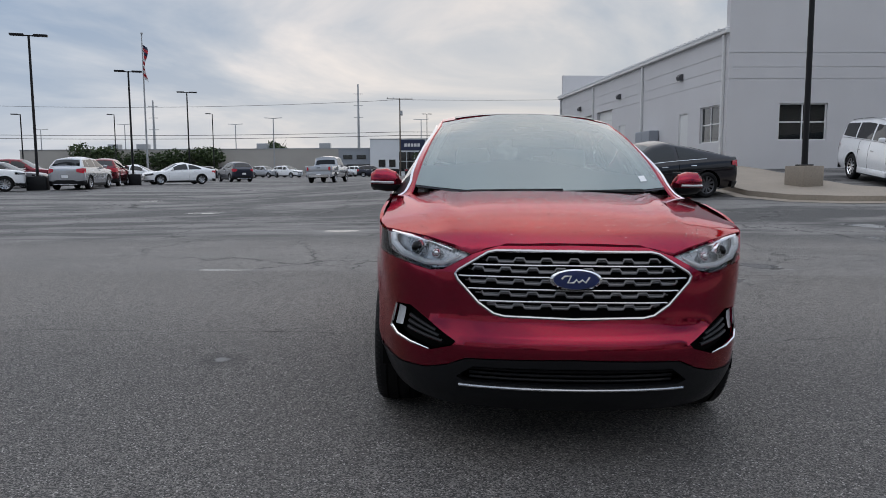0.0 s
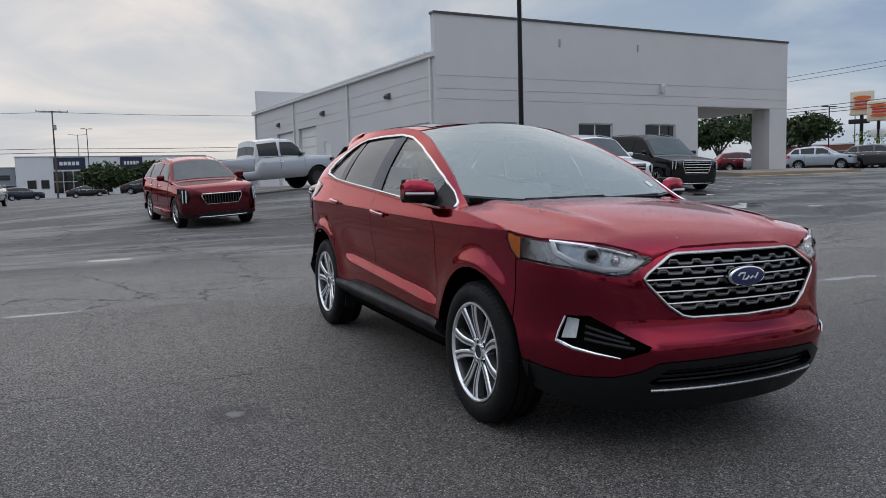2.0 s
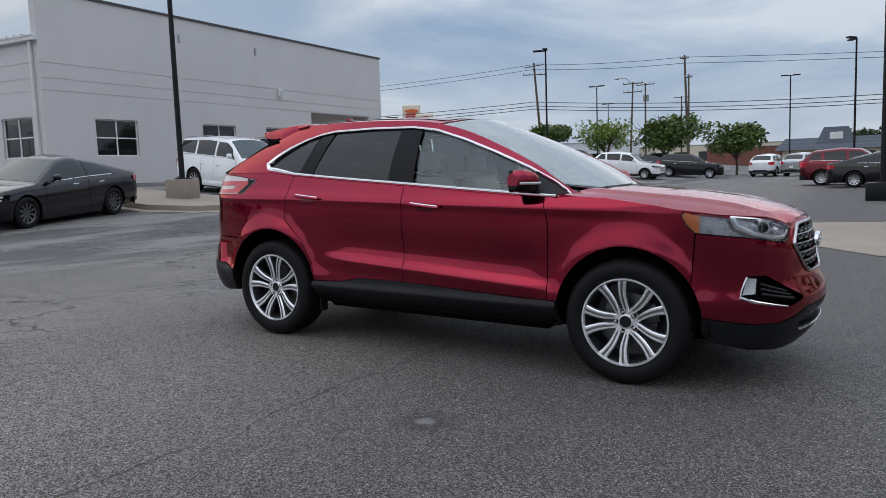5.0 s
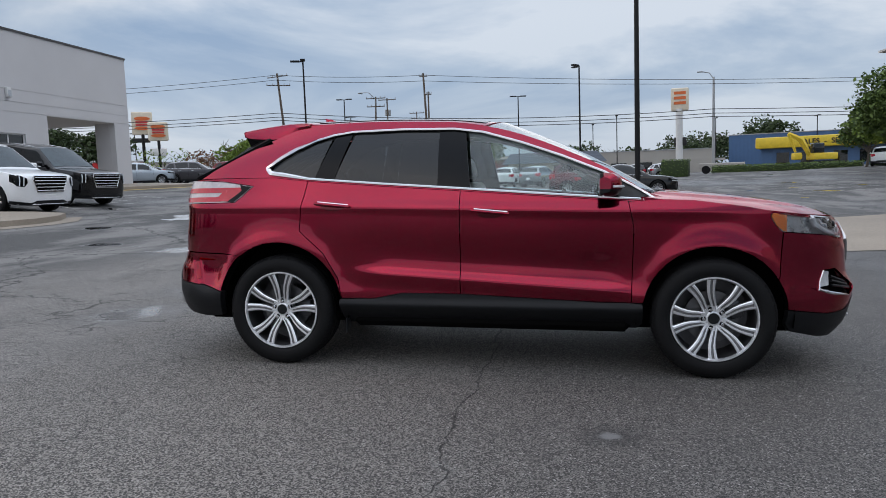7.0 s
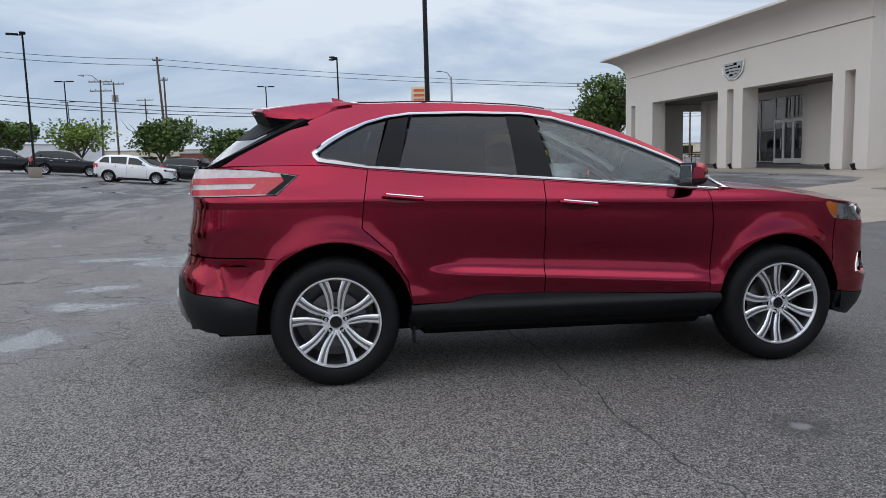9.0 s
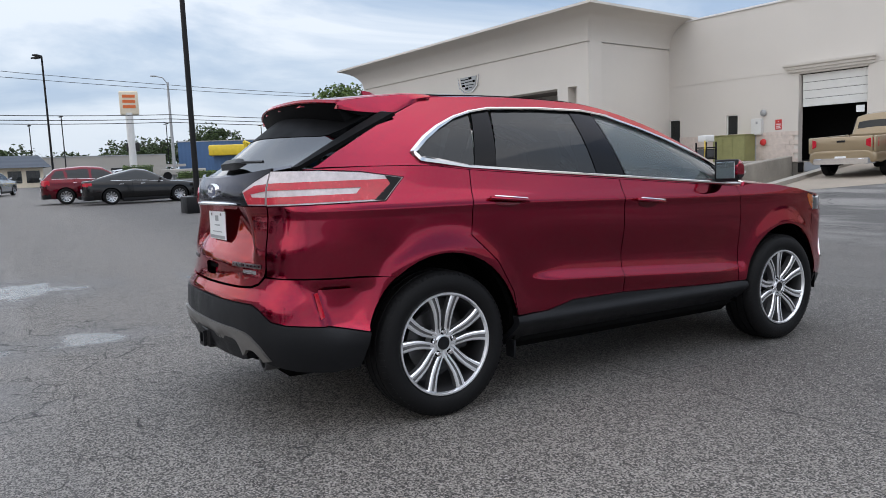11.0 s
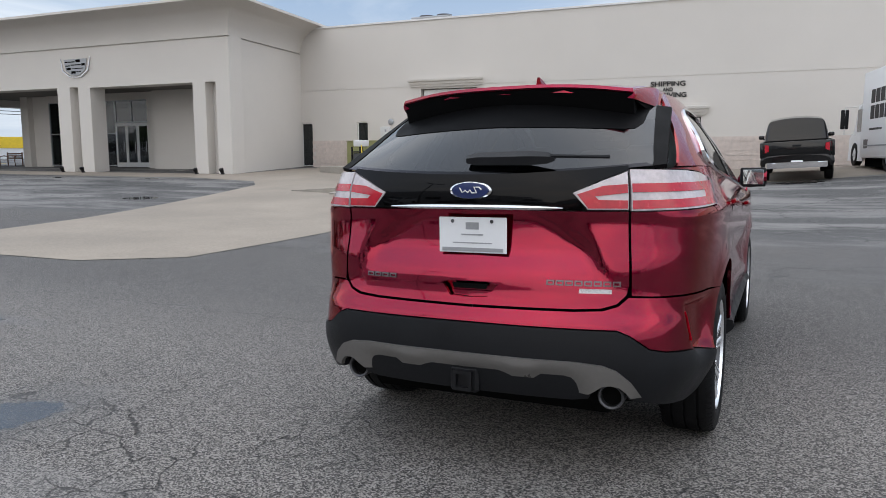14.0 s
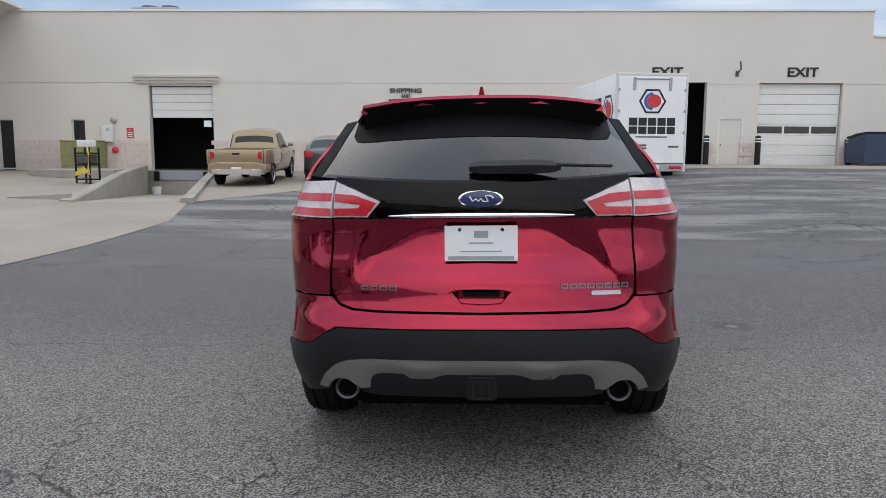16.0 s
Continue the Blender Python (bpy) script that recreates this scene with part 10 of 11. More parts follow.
bm = clip_grid(PIT, 0.6)
for v in bm.verts:
    v.co.z = pit_floor(v.co.y)
tagged(part("pavement_ramp", bm, M_CONC_WALL), "stained concrete ramp sloping down to the dock", "pavement", kind="structure")
for side, top in ((0, 0.16), (1, 0.16)):
    bm = bmesh.new()
    o = -0.34 if side == 0 else 0.34
    rings = []
    for y in np.linspace(-27.2, -13.3, 14):
        x = ramp_pt(side, y)
        up_ = gh(x, y) + (0.13 if side == 0 else 0.05 + 0.22 * ss(-13.3, -22, y))
        rings.append([Vector((x, y, pit_floor(y) - 0.1)), Vector((x, y, up_ - 0.03)), Vector((x + o * 0.1, y, up_)), Vector((x + o, y, up_)), Vector((x + o, y, pit_floor(y) - 0.1))])
    loft(bm, rings)
    tagged(part("retaining_wall", bm, M_CONC_WALL), "stained concrete retaining wall beside the dock ramp", "wall", kind="structure")
bm = bmesh.new()
bx(bm, 12.5, 15.6, -27.9, -27.3, -0.6, 0.72)
tagged(part("dock_face", bm, M_CONC_WALL), "stained concrete dock face below the bay", "wall", kind="structure")
r = root("dock_leveller", pose(14.0, -27.25, 0.70, 0, 0, 182), "grey steel dock leveller with rubber bumpers", "dock leveller")
bm = bmesh.new(); bx(bm, -0.95, 0.95, 0.0, 0.10, -0.42, 0.0, 0.015); part("lip_plate", bm, M_GREY_WALL, r)
for x in (-1.25, 1.02):
    bm = bmesh.new(); bx(bm, x, x + 0.23, 0.0, 0.14, -0.45, -0.02, 0.02); part("bumper", bm, M_RUBBER, r, "black rubber dock bumper")
bm = bmesh.new(); cyl(bm, (14.85, -26.6, pit_floor(-26.6)), (14.85, -26.6, pit_floor(-26.6) + 0.34), 0.17, 0.21, 18)
b_ = tagged(part("bucket", bm, M_CLOTH_WHITE), "white plastic bucket at the foot of the dock", "bucket")
bm = bmesh.new(); tube(bm, [(14.85 + 0.21 * math.cos(t), -26.6 + 0.21 * math.sin(t), pit_floor(-26.6) + 0.34) for t in [2 * math.pi * k / 16 for k in range(16)]], 0.012, 6, closed=True); part("rim", bm, M_WHITE_METAL, b_)
bm = bmesh.new()
for a, c in (((11.4, -13.7), (13.3, -14.05)),):
    loft(bm, [[Vector((p[0], p[1] + dy, gh(p[0], p[1]) + dz)) for dy, dz in ((0, -0.2), (0, h), (-0.3, h), (-0.3, -0.2))] for p, h in ((a, 0.17), (c, 0.03))])
tagged(part("kerb", bm, M_CONC_WALL), "low stained concrete kerb beside the ramp", "kerb", kind="structure")
bm = bmesh.new()
prism(bm, [(15.75, -26.9, 0.3), (18.3, -26.9, 0.3), (18.3, -22.8, 0.3), (16.0, -21.6, 0.3), (14.6, -22.4, 0.3)], (0, 0, 0), (0, 0, 0.52))
tagged(part("equipment_slab", bm, M_CONC_WALL), "raised stained concrete equipment slab", "slab", kind="structure")
# olive cabinet with a cart before it
r = root("generator_cabinet", FB @ Matrix.Translation((20.75, -0.95, 0.80)), "olive green painted steel generator cabinet", "generator")
bm = bmesh.new(); bx(bm, 0, 1.7, 0, 0.85, 0.0, 1.22, 0.02); gc = part("cabinet", bm, M_GREEN_BOX, r)
bm = bmesh.new(); bx(bm, -0.03, 1.73, -0.03, 0.88, 1.222, 1.26, 0.01); part("lid", bm, M_GREEN_BOX, r)
for x in (0.08, 0.62, 1.16):
    bm = bmesh.new(); bx(bm, x, x + 0.46, -0.015, 0.0, 0.12, 1.12, 0.006); part("door", bm, M_GREEN_BOX, r)
r = root("equipment_cart", pose(13.95, -19.4, gh(13.95, -19.4), 0, 0, 160), "black framed service cart with white top and yellow arrow", "cart")
for x in (-0.33, 0.33):
    for y in (-0.2, 0.2):
        bm = bmesh.new(); bx(bm, x - 0.025, x + 0.025, y - 0.025, y + 0.025, 0.0, 1.25); part("leg", bm, M_BLACK_POLE, r)
for z in (0.12, 0.62, 1.02):
    bm = bmesh.new(); bx(bm, -0.35, 0.35, -0.22, 0.22, z, z + 0.05, 0.01); part("shelf", bm, M_BLACK_POLE, r)
bm = bmesh.new(); bx(bm, -0.28, 0.28, -0.18, 0.18, 1.255, 1.5, 0.04, 2); part("machine", bm, M_WHITE_METAL, r, "white machine housing")
bm = bmesh.new(); bx(bm, -0.3, 0.3, -0.19, 0.19, 0.675, 1.0, 0.03); part("drawer_box", bm, M_ALLOY_DARK, r)
bm = bmesh.new()
prism(bm, [(-0.34, -0.245, 0.40), (0.05, -0.245, 0.52), (0.05, -0.245, 0.60), (0.34, -0.245, 0.42), (0.05, -0.245, 0.30), (0.05, -0.245, 0.38), (-0.34, -0.245, 0.26)], (0, 0, 0), (0, 0.02, 0)); part("arrow", bm, M_YELLOW, r, "yellow arrow plate")
bm = bmesh.new(); tube(bm, [(0.3, -0.23, 1.3), (0.42, -0.3, 1.0), (0.36, -0.28, 0.6), (0.4, -0.26, 0.3)], 0.02, 6); part("hose", bm, M_YELLOW, r)


# ---- fittings and lettering of the cream wall ----
def on_wall(m, name, s, z, label, cat):
    return root(name, m @ Matrix.Translation((s, 0, z)), label, cat)


def letters(m, s, z, txt, size, label, wide=None):
    me = text_mesh(txt, size, 0.02)
    xs = [v.co.x for v in me.vertices]
    if wide:
        me.transform(Matrix.Diagonal((wide / (max(xs) - min(xs)), 1, 1, 1)))
    me.materials.append(M_INK)
    ob = new("sign_letters", me)
    ob.matrix_basis = m @ Matrix.Translation((s, -0.025, z))
    return tagged(ob, label, "sign")


letters(FB, 36.25, 4.36, "SHIPPING", 0.29, "black block letters reading SHIPPING", 1.45)
letters(FB, 36.25, 4.12, "AND", 0.22, "black block letters reading AND", 0.42)
letters(FB, 36.25, 3.88, "RECEIVING", 0.29, "black block letters reading RECEIVING", 1.55)
letters(FB, 53.93, 5.2, "EXIT", 0.56, "tall black letters reading EXIT over the closed door", 1.36)
letters(FB, 47.95, 5.2, "EXIT", 0.56, "tall black letters reading EXIT over the open bay", 1.36)
r = on_wall(FB, "warning_sign", 23.55, 2.42, "red sign with white lines beside the dock door", "sign")
bm = bmesh.new(); bx(bm, -0.16, 0.16, -0.015, -0.003, -0.23, 0.23, 0.004); part("plate", bm, M_RED_SIGN, r)
for z, w_ in ((0.14, 0.05), (0.02, 0.24), (-0.07, 0.2), (-0.15, 0.24)):
    bm = bmesh.new(); bx(bm, -w_ / 2, w_ / 2, -0.019, -0.0155, z - 0.02, z + 0.02); part("bar", bm, M_PLATE, r)
r = on_wall(FB, "control_box", 22.55, 2.0, "white electrical control box on the cream wall", "control box")
bm = bmesh.new(); bx(bm, -0.26, 0.26, -0.22, -0.003, 0.0, 0.76, 0.02, 2); part("box", bm, M_WHITE_METAL, r)
bm = bmesh.new(); bx(bm, -0.23, 0.23, -0.235, -0.2205, 0.03, 0.73, 0.005); part("door", bm, M_WHITE_METAL, r)
bm = bmesh.new(); bx(bm, 0.0, 0.10, -0.245, -0.2355, 0.5, 0.62); part("label", bm, M_GALV, r)
bm = bmesh.new(); cyl(bm, (-0.1, -0.06, -1.2), (-0.1, -0.06, 0.0), 0.03, None, 8); part("conduit", bm, M_GALV, r)
for s, z, mt, lb, nm in ((22.82, 3.0, M_GALV, "grey round alarm bell on the cream wall", "alarm_bell"), (22.88, 1.65, M_RED_SIGN, "red round alarm bell on the block base", "alarm_bell")):
    r = on_wall(FB, nm, s, z, lb, "bell")
    bm = bmesh.new()
    y0 = -0.003 if z > 2.1 else -0.07
    cyl(bm, (0, y0, 0), (0, y0 - 0.06, 0), 0.06, None, 12); part("mount", bm, M_GALV, r)
    bm = bmesh.new()
    loft(bm, [[Vector((rr * math.cos(t), y0 - 0.06 - d, rr * math.sin(t))) for t in [2 * math.pi * k / 20 for k in range(20)]] for rr, d in ((0.155, 0.0), (0.15, 0.03), (0.11, 0.06), (0.03, 0.075))])
    part("gong", bm, mt, r)
r = on_wall(FB, "wall_bracket", 51.05, 5.2, "dark steel bracket arm on the cream wall", "bracket")
bm = bmesh.new(); tube(bm, [(0, -0.003, -0.05), (0.04, -0.35, 0.12), (-0.08, -0.55, 0.42)], 0.035, 8); part("arm", bm, M_ALLOY_DARK, r)
bm = bmesh.new(); bx(bm, -0.08, 0.08, -0.03, -0.003, -0.18, 0.08, 0.01); part("base", bm, M_ALLOY_DARK, r)
r = on_wall(FB, "paper_notice", 27.2, 2.86, "white paper notice taped in the dock opening", "notice")
bm = bmesh.new(); bx(bm, -0.22, 0.12, 0.02, 0.03, -0.14, 0.14); part("sheet", bm, M_PLATE, r)
for s in (49.66, 52.05 - 0.12, 55.87 + 0.05):
    p = FB @ Vector((s, -0.55, 0))
    z0 = gh(p.x, p.y)
    r = root("bollard", pose(p.x, p.y, z0), "black steel bollard with two white bands", "bollard", "bollards by the exit doors")
    bm = bmesh.new()
    loft(bm, [[Vector((rr * math.cos(t), rr * math.sin(t), z)) for t in [2 * math.pi * k / 18 for k in range(18)]] for z, rr in ((-0.1, 0.125), (1.2, 0.125), (1.26, 0.11), (1.29, 0.05))])
    part("post", bm, M_BLACK_POLE, r)
    for z in (1.0, 1.12):
        bm = bmesh.new(); cyl(bm, (0, 0, z), (0, 0, z + 0.05), 0.128, None, 18); part("band", bm, M_PLATE, r, "white reflective band")
# roof plant
r = root("rooftop_unit", FB @ Matrix.Translation((22.9, 2.2, 7.86)), "grey rooftop air unit above the cream wall", "air unit")
bm = bmesh.new(); bx(bm, 0, 2.2, 0, 1.4, 0.0, 0.62, 0.03); part("casing", bm, M_GALV, r)
for x in (0.15, 0.85, 1.55):
    bm = bmesh.new(); bx(bm, x, x + 0.5, -0.02, 0.0, 0.12, 0.5); part("louvre", bm, M_ALLOY_DARK, r)
bm = bmesh.new(); cyl(bm, (0.6, 0.7, 0.62), (0.6, 0.7, 0.75), 0.4, None, 20); cyl(bm, (1.6, 0.7, 0.62), (1.6, 0.7, 0.75), 0.4, None, 20); part("fan_shroud", bm, M_ALLOY_DARK, r)
# dumpster
p = FB @ Vector((57.6, -1.3, 0))
r = root("dumpster", pose(p.x, p.y, gh(p.x, p.y), 0, 0, 2), "dark blue steel dumpster with black lids", "dumpster")
bm = bmesh.new()
prism(bm, [(-1.4, -0.85, 0.12), (-1.4, -0.95, 1.05), (-1.4, 0.75, 1.35), (-1.4, 0.75, 0.12)], (0, 0, 0), (3.2, 0, 0)); part("bin", bm, M_DUMP, r)
for x in (-1.3, -0.5, 0.3, 1.1):
    bm = bmesh.new(); bx(bm, x, x + 0.08, -1.0, -0.86, 0.2, 1.0); part("rib", bm, M_DUMP, r)
for x in (-1.38, 0.22):
    bm = bmesh.new()
    prism(bm, [(x, -1.0, 1.07), (x, 0.78, 1.38), (x, 0.78, 1.43), (x, -0.2, 1.36), (x, -1.0, 1.12)], (0, 0, 0), (1.56, 0, 0)); part("lid", bm, M_PLASTIC, r, "black plastic lid")

# ---- white box truck at the open bay ----
VX0, VX1, VY0, VY1 = -6.63, -4.20, -24.9, -19.5
vz = gh(-5.4, -21.8)
r = root("box_truck", Matrix.Translation((-4.2, -19.5, 0)) @ Matrix.Rotation(radians(8.8), 4, "Z") @ Matrix.Translation((4.2, 19.5, 0)), "white box truck with a black and red hexagon mark", "truck")
VB, VT = 1.22, 4.17
M_VAN = surf("white_van_panel", (0.78, 0.78, 0.78), 0.35, vary=0.05, scale=0.8)
bm = bmesh.new(); bx(bm, VX0, VX1, VY0, VY1, VB, VT, 0.06, 2); part("box", bm, M_VAN, r)
bm = bmesh.new()
for x0, x1, y0, y1, z0, z1 in ((VX0 - 0.02, VX1 + 0.02, VY1 - 0.05, VY1 + 0.02, VT - 0.06, VT + 0.03), (VX0 - 0.02, VX0 + 0.05, VY1 - 0.05, VY1 + 0.025, VB - 0.28, VT - 0.06), (VX1 - 0.05, VX1 + 0.02, VY1 - 0.05, VY1 + 0.025, VB - 0.28, VT - 0.06)):
    bx(bm, x0, x1, y0, y1, z0, z1, 0.008)
part("rear_frame", bm, M_WHITE_METAL, r)
bm = bmesh.new(); bx(bm, VX0 + 0.06, VX1 - 0.06, VY1 + 0.002, VY1 + 0.03, VB + 0.02, VT - 0.10, 0.006); part("rear_door", bm, M_VAN, r)
for x in (VX0 + 0.55, VX1 - 0.65):
    bm = bmesh.new(); bx(bm, x, x + 0.10, VY1 + 0.031, VY1 + 0.045, VT - 0.55, VT - 0.12); part("hinge", bm, M_GALV, r)
bm = bmesh.new(); cyl(bm, (VX0 + 0.62, VY1 + 0.05, VT - 0.17), (VX1 - 0.6, VY1 + 0.05, VT - 0.17), 0.02, None, 8); part("hinge_bar", bm, M_GALV, r)
for z in (2.2, 2.9, 3.6):
    for x in (VX0 + 0.09, VX1 - 0.09):
        bm = bmesh.new(); bx(bm, x - 0.03, x + 0.03, VY1 + 0.031, VY1 + 0.07, z, z + 0.09, 0.008); part("latch", bm, M_GALV, r)
bm = bmesh.new(); bx(bm, VX0, VX1, VY1 - 0.2, VY1 + 0.015, VB - 0.27, VB, 0.01); bp = part("rear_sill", bm, M_GALV, r, "bare steel rear sill")
for x, mt in ((VX0 + 0.12, M_RED_LENS), (VX0 + 0.34, M_RED_LENS), (VX1 - 0.30, M_RED_LENS), (VX1 - 0.52, M_RED_LENS), (VX1 - 1.25, M_YELLOW)):
    bm = bmesh.new(); bx(bm, x, x + 0.19, VY1 + 0.0155, VY1 + 0.035, VB - 0.18, VB - 0.08, 0.02, 2); part("lamp", bm, mt, bp)
bm = bmesh.new(); bx(bm, -5.75, -5.4, VY1 + 0.0155, VY1 + 0.022, VB - 0.19, VB - 0.06); part("plate", bm, M_PLATE, bp)
bm = bmesh.new(); bx(bm, VX0 + 0.35, VX1 - 0.35, VY1 - 0.6, VY1 - 0.1, VB - 0.55, VB - 0.28); bx(bm, VX0 + 0.2, VX1 - 0.2, VY0, VY1 - 0.3, VB - 0.30, VB, 0.0); part("chassis", bm, M_GAP, r)


def hexagon_mark(to, s, parent):
    """A black hexagon ring with a red disc and a blue crescent."""
    bm = bmesh.new()
    out_ = [(s * math.sin(math.pi / 3 * k + math.pi / 6), s * 0.97 * math.cos(math.pi / 3 * k + math.pi / 6)) for k in range(6)]
    in_ = [(a * 0.84, b * 0.84) for a, b in out_]
    vo = [bm.verts.new(to(a, b, 0.006)) for a, b in out_]; vi = [bm.verts.new(to(a, b, 0.006)) for a, b in in_]
    for k in range(6):
        bm.faces.new((vo[k], vo[(k + 1) % 6], vi[(k + 1) % 6], vi[k]))
    part("hexagon", bm, M_INK, parent, "black hexagon outline")
    bm = bmesh.new(); face(bm, [to(s * (0.12 + 0.52 * math.cos(t)), s * (0.02 + 0.46 * math.sin(t)), 0.007) for t in [2 * math.pi * k / 22 for k in range(22)]]); part("disc", bm, M_RED_SIGN, parent, "red disc")
    bm = bmesh.new()
    a_ = [to(s * (0.02 + 0.64 * math.cos(t)), s * 0.62 * math.sin(t), 0.008) for t in [radians(95 + 13 * k) for k in range(14)]]
    c_ = [to(s * (0.12 + 0.54 * math.cos(t)), s * (0.02 + 0.46 * math.sin(t)), 0.008) for t in [radians(95 + 13 * k) for k in range(14)]]
    loft(bm, [a_, c_], cap=False, closed=False); part("crescent", bm, M_BLUE_MARK, parent, "blue crescent")


def bars(to, rows, parent, mat_=None):
    for x0, x1, z0, z1, n in rows:
        w_ = (x1 - x0) / n
        for k in range(n):
            bm = bmesh.new()
            a, c = x0 + w_ * (k + 0.05), x0 + w_ * (k + 0.92)
            face(bm, [to(a, z0, 0.006), to(c, z0, 0.006), to(c, z1, 0.006), to(a, z1, 0.006)])
            part("bar", bm, mat_ or M_INK, parent)


M_BLUE_MARK = surf("blue_mark", (0.03, 0.10, 0.42), 0.5)


def on_rear(a, z, d):
    return Vector((-5.43 - a, VY1 + 0.031 + d, 3.27 + z))


def on_side(a, z, d):
    return Vector((VX1 + 0.001 + d, -21.9 + a, 3.0 + z))


rd_ = [o for o in r.children if o.name.startswith("rear_door")][0]
bx_ = [o for o in r.children if o.name.startswith("box")][0]
hexagon_mark(on_rear, 0.47, rd_)
bars(on_rear, ((-0.80, 0.83, -0.80, -0.54, 5), (-0.80, 0.83, -1.07, -0.83, 5), (-0.55, 0.55, -1.19, -1.15, 14), (-1.05, -0.15, -1.48, -1.42, 16), (-1.05, -0.15, -1.58, -1.52, 12), (0.6, 0.95, -1.52, -1.46, 6)), rd_)
hexagon_mark(lambda a, z, d: on_side(a + 1.55, z + 0.0, d), 0.62, bx_)
bars(lambda a, z, d: on_side(a, z, d), ((-1.9, 0.85, 0.05, 0.50, 5), (-1.9, 0.85, -0.48, -0.03, 5), (-1.9, -0.4, -0.85, -0.78, 12), (1.2, 2.1, -0.85, -0.80, 8)), bx_)
bm = bmesh.new(); bx(bm, VX1 - 0.02, VX1 + 0.02, VY0 + 0.5, VY1 - 0.1, VB + 0.40, VB + 0.44); part("side_rail", bm, M_GALV, r)
bm = bmesh.new(); bx(bm, VX1 + 0.003, VX1 + 0.012, -24.4, -23.9, 1.55, 1.85); part("side_grille", bm, M_ALLOY_DARK, r)
bm = bmesh.new()
loft(bm, [[Vector((x, VY0 + 0.01, 1.1)), Vector((x, VY0 + 0.01, 3.2)), Vector((x, VY0 - 0.9, 3.1)), Vector((x, VY0 - 1.35, 2.2)), Vector((x, VY0 - 2.0, 1.95)), Vector((x, VY0 - 2.1, 1.1))] for x in (VX0 + 0.1, VX1 - 0.1)])
part("cab", bm, M_VAN, r, "white truck cab")
bm = bmesh.new(); bx(bm, VX1 - 0.098, VX1 - 0.09, VY0 - 0.95, VY0 - 0.2, 2.15, 2.95); part("cab_window", bm, M_GLASS_DARK, r)
bm = bmesh.new()
tube(bm, [(VX1 - 0.05, VY0 - 0.9, 3.05), (VX1 + 0.35, VY0 - 0.85, 3.05), (VX1 + 0.35, VY0 - 0.85, 2.05), (VX1 - 0.05, VY0 - 0.9, 2.05)], 0.022, 6); ma = part("mirror_arm", bm, M_WHITE_METAL, r)
bm = bmesh.new(); bx(bm, VX1 + 0.22, VX1 + 0.48, VY0 - 0.93, VY0 - 0.84, 2.25, 2.95, 0.03, 2); part("mirror", bm, M_BLACK_POLE, ma)
for x in (VX0 + 0.18, VX1 - 0.18):
    for y in (VY1 - 2.35, VY0 - 1.1):
        bm = bmesh.new()
        gz = gh(x, y)
        sg = 1 if x > -5.4 else -1
        for dx in ((0.0, -0.30 * sg) if y > -23 else (0.0,)):
            loft(bm, [[Vector((x + dx + o * sg, y + rr * math.cos(t), gz + 0.42 + rr * math.sin(t))) for t in [2 * math.pi * k / 26 for k in range(26)]] for o, rr in ((-0.12, 0.37), (-0.11, 0.42), (0.10, 0.42), (0.125, 0.36), (0.10, 0.24), (0.06, 0.23))])
        wh = part("wheel", bm, M_RUBBER, r, "truck tyre")
        bm = bmesh.new(); cyl(bm, (x + 0.055 * sg, y, gz + 0.42), (x + 0.085 * sg, y, gz + 0.42), 0.235, 0.18, 20); cyl(bm, (x + 0.085 * sg, y, gz + 0.42), (x + 0.13 * sg, y, gz + 0.42), 0.08, 0.07, 12); part("rim", bm, M_WHITE_METAL, wh)

# ---- showroom fittings ----
M_BENCH = surf("brown_bench_wood", (0.16, 0.065, 0.035), 0.6, vary=0.2, scale=6)
r = on_wall(FS, "wall_crest", 16.85, 5.72, "chrome and dark winged shield-shaped crest on the cornice wall", "emblem")
bm = bmesh.new()
sh_ = [(-0.78, 0.36), (0.78, 0.36), (0.66, -0.18), (0.30, -0.40), (0.0, -0.46), (-0.30, -0.40), (-0.66, -0.18)]
prism(bm, [(a, -0.003, b) for a, b in sh_], (0, 0, 0), (0, -0.05, 0)); cr = part("shield", bm, M_GALV, r)
for a, c, z0, z1 in ((-0.70, 0.0, 0.20, 0.25), (0.05, 0.35, 0.20, 0.33), (-0.66, -0.35, 0.02, 0.07), (-0.30, 0.40, 0.05, 0.10), (0.44, 0.68, 0.02, 0.14), (-0.60, -0.30, -0.16, -0.05), (-0.22, 0.55, -0.12, -0.08), (-0.28, 0.02, -0.34, -0.22), (0.08, 0.40, -0.27, -0.23)):
    bm = bmesh.new(); bx(bm, a, c, -0.06, -0.0505, z0, z1); part("field", bm, M_GAP, cr)
for sg in (-1, 1):
    bm = bmesh.new(); tube(bm, [Vector((sg * 1.02, -0.03, 0.42)), Vector((sg * 0.86, -0.04, -0.20)), Vector((sg * 0.40, -0.04, -0.48)), Vector((0, -0.04, -0.54))], [0.015, 0.05, 0.045, 0.02], 6, up=(0, 1, 0)); part("wing", bm, M_SATINBAR, cr)
for s in (5.3, 15.9, 17.3, 24.5, 26.0):
    p = FS @ Vector((s, -0.35, 0))
    r = root("ground_light", pose(p.x, p.y, gh(p.x, p.y)), "small black spotlight at the foot of a pier", "spotlight", "spotlights at the piers")
    bm = bmesh.new(); cyl(bm, (0, 0, -0.02), (0, 0, 0.08), 0.10, 0.08, 14); part("base", bm, M_BLACK_POLE, r)
    bm = bmesh.new(); cyl(bm, (0, 0.02, 0.08), (0, 0.10, 0.26), 0.07, 0.11, 14); part("head", bm, M_BLACK_POLE, r)

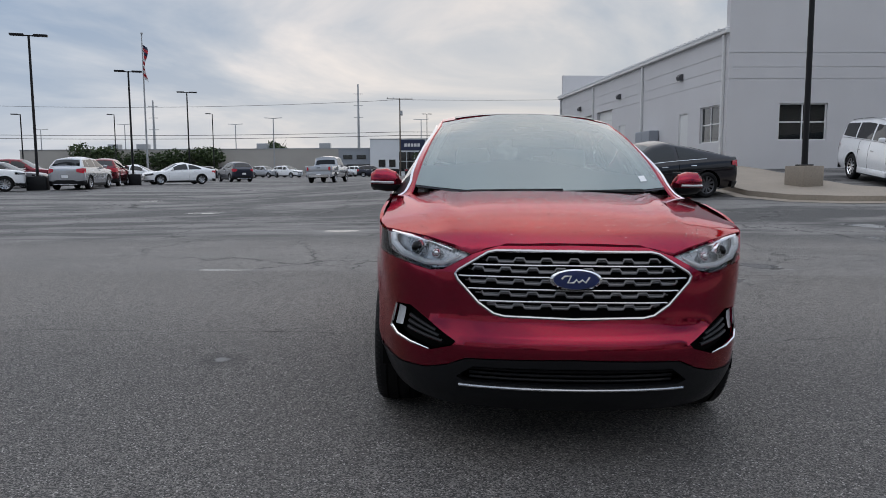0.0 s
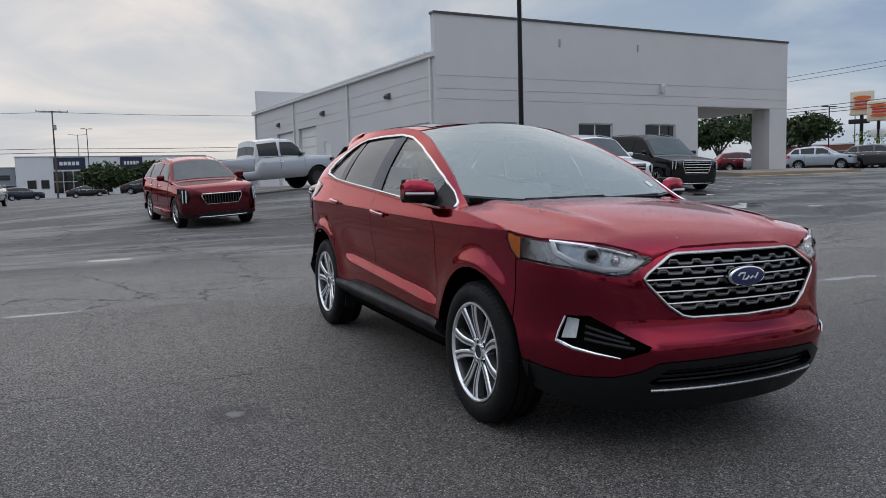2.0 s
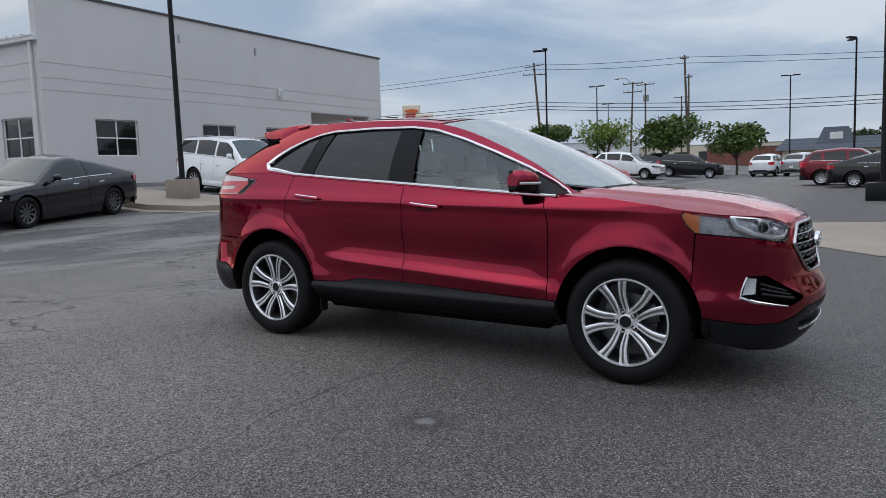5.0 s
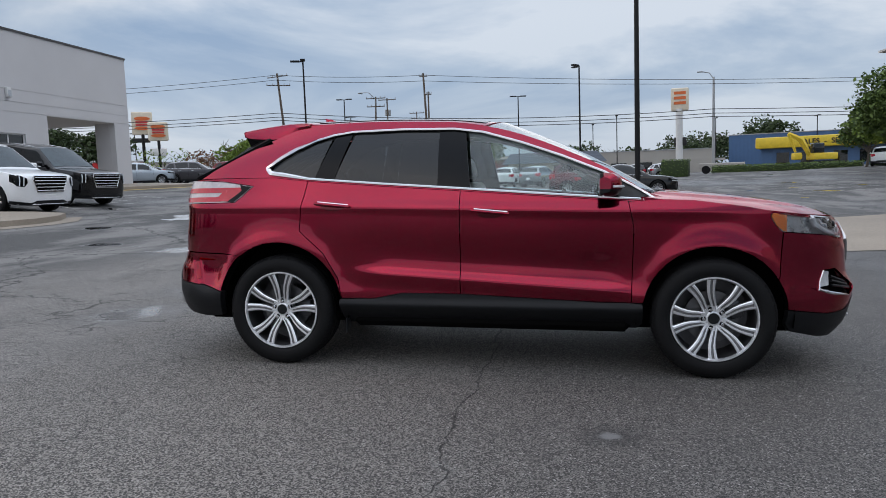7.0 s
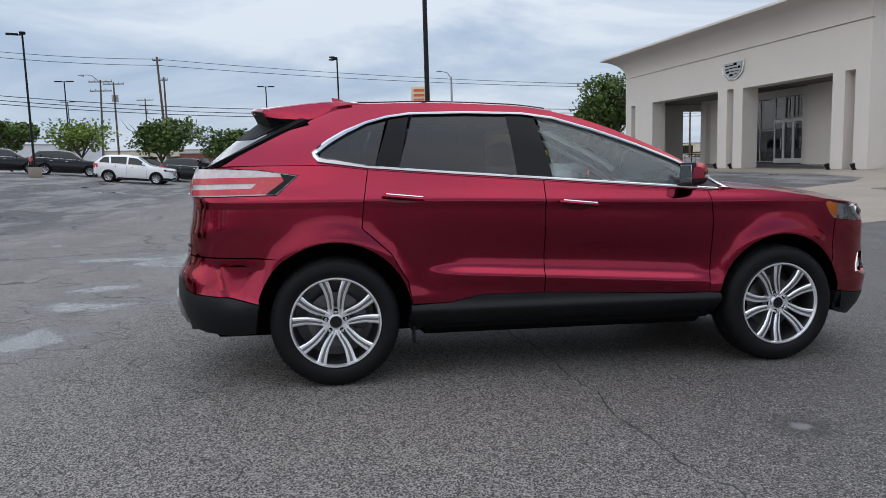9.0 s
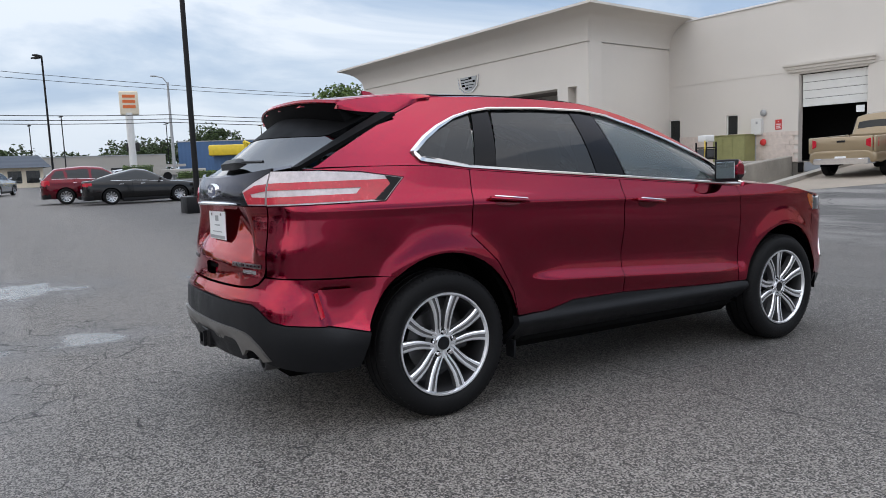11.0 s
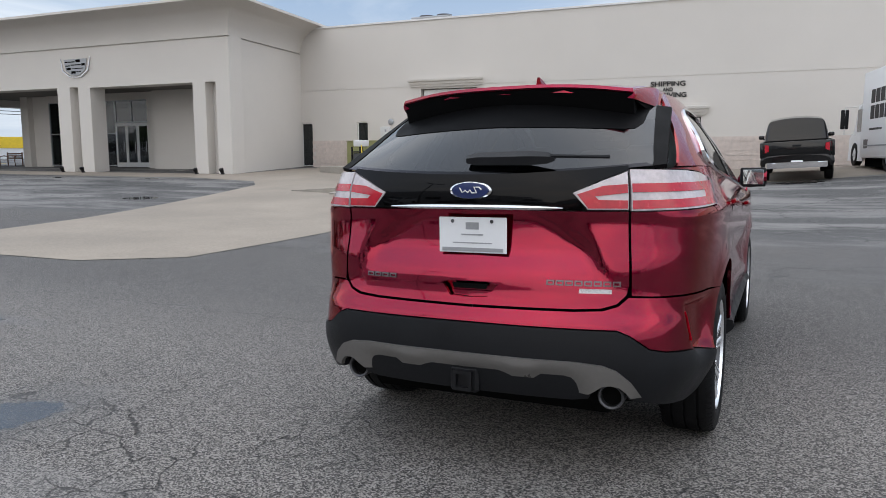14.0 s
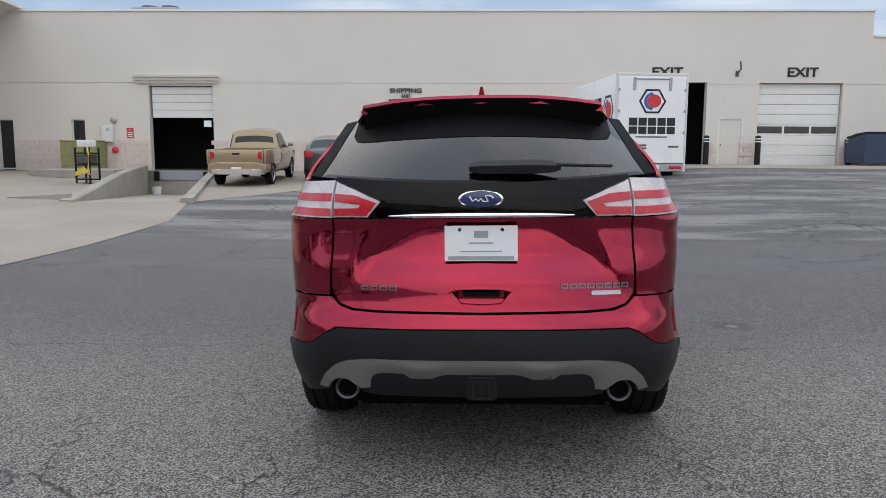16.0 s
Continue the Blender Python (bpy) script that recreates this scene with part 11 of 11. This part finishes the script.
r = root("bench", FS @ Matrix.Translation((5.75, 4.3, 0.62)), "brown slatted wooden bench with curved arms under the portico", "bench")
for k in range(4):
    bm = bmesh.new(); bx(bm, -0.65, 0.65, -0.22 + 0.12 * k, -0.12 + 0.12 * k, 0.42, 0.45, 0.006); part("seat_slat", bm, M_BENCH, r)
for k in range(3):
    bm = bmesh.new(); bx(bm, -0.65, 0.65, 0.25 + 0.02 * k, 0.28 + 0.02 * k, 0.52 + 0.13 * k, 0.61 + 0.13 * k, 0.006); part("back_slat", bm, M_BENCH, r)
for x in (-0.66, 0.66):
    bm = bmesh.new(); tube(bm, [Vector((x, 0.27, 0.66)), Vector((x, 0.05, 0.70)), Vector((x, -0.22, 0.66)), Vector((x, -0.26, 0.52)), Vector((x, -0.22, 0.0))], 0.03, 8); part("arm", bm, M_BENCH, r)
    bm = bmesh.new(); bx(bm, x - 0.03, x + 0.03, 0.24, 0.30, 0.0, 0.92, 0.008); part("leg", bm, M_BENCH, r)

# ---- fittings of the grey building ----
for s, z in ((4.54, 5.45), (13.2, 5.45), (21.5, 5.45)):
    r = root("wall_lamp", SA @ Matrix.Translation((SL - s, 0, z)), "dark wall-pack lamp on the grey side wall", "wall lamp", "wall lamps")
    bm = bmesh.new(); prism(bm, [(-0.17, -0.003, -0.14), (-0.17, -0.18, -0.11), (-0.17, -0.22, 0.02), (-0.17, -0.13, 0.14), (-0.17, -0.003, 0.15)], (0, 0, 0), (0.34, 0, 0)); part("housing", bm, M_ALLOY_DARK, r)
    bm = bmesh.new(); bx(bm, -0.13, 0.13, -0.17, -0.04, -0.155, -0.14); part("lens", bm, M_WHITE_LENS, r)
r = root("wall_lamp", FA @ Matrix.Translation((12.75, 0, 5.68)), "small white wall light on the grey facade", "wall lamp", "wall lamps")
bm = bmesh.new(); bx(bm, -0.13, 0.13, -0.16, -0.003, -0.22, 0.22, 0.03, 2); part("housing", bm, M_WHITE_METAL, r)
bm = bmesh.new(); bx(bm, -0.10, 0.10, -0.17, -0.1605, -0.18, 0.10, 0.004); part("lens", bm, M_WHITE_LENS, r)
r = root("electrical_cabinet", SA @ Matrix.Translation((SL - 9.1, 0, 0)), "pale grey electrical cabinet on legs by the side wall", "cabinet")
bm = bmesh.new(); bx(bm, 0, 2.0, -0.5, -0.02, 2.07, 3.2, 0.02); part("body", bm, M_GREY_WALL, r)
for x in (0.03, 1.02):
    bm = bmesh.new(); bx(bm, x, x + 0.95, -0.52, -0.5005, 2.12, 3.15, 0.006); part("door", bm, M_GREY_WALL, r)
for x in (0.1, 1.84):
    bm = bmesh.new(); bx(bm, x, x + 0.06, -0.40, -0.34, 1.0, 2.07); part("leg", bm, M_GALV, r)
for s in (3.0, 7.7):
    r = root("roof_scupper", FA @ Matrix.Translation((s + 3.5, 0, 7.75)), "small weathered overflow scupper below the coping", "scupper")
    bm = bmesh.new(); bx(bm, -0.05, 0.05, -0.05, -0.003, -0.35, 0.0, 0.01); part("spout", bm, M_GALV, r)


# ---- painted lines on the lot ----
M_LINE = surf("worn_white_line", (0.48, 0.47, 0.45), 0.75, vary=0.35, scale=4, fine=30, world=True)
M_LINE_Y = surf("worn_yellow_kerb", (0.50, 0.36, 0.12), 0.75, vary=0.3, scale=4, fine=30, world=True)


def line(a, b, w_, material=None, label="worn white parking line on the asphalt", dz=0.005):
    a, b = Vector(a), Vector(b)
    n = max(2, int((b - a).length / 0.5))
    d = (b - a).normalized()
    t = Vector((-d.y, d.x)) * (w_ / 2)
    bm = bmesh.new()
    rows = []
    for k in range(n + 1):
        p = a.lerp(b, k / n)
        rows.append([bm.verts.new((q.x, q.y, gh(q.x, q.y) + dz)) for q in (p - t, p + t)])
    for p, q in zip(rows, rows[1:]):
        bm.faces.new((p[0], p[1], q[1], q[0]))
    return tagged(part("parking_line", bm, material or M_LINE), label, "road marking", "painted lines", kind="structure")


for k in range(4):
    line((14.2 + 2.75 * k, 16.6), (14.3 + 2.75 * k, 21.4), 0.10)
for a, b in (((15.6, 16.72), (15.3, 15.3)), ((18.43, 16.96), (18.58, 15.5)), ((21.13, 18.8), (21.5, 17.4))):
    line(a, b, 0.10)
line((24.8, 20.9), (33.8, 21.1), 0.35, M_LINE_Y, "worn yellow paint along the porch kerb", 0.012)
for k in range(5):
    line((27.0 + 2.8 * k, -9.0), (27.0 + 2.8 * k, -13.6), 0.10)
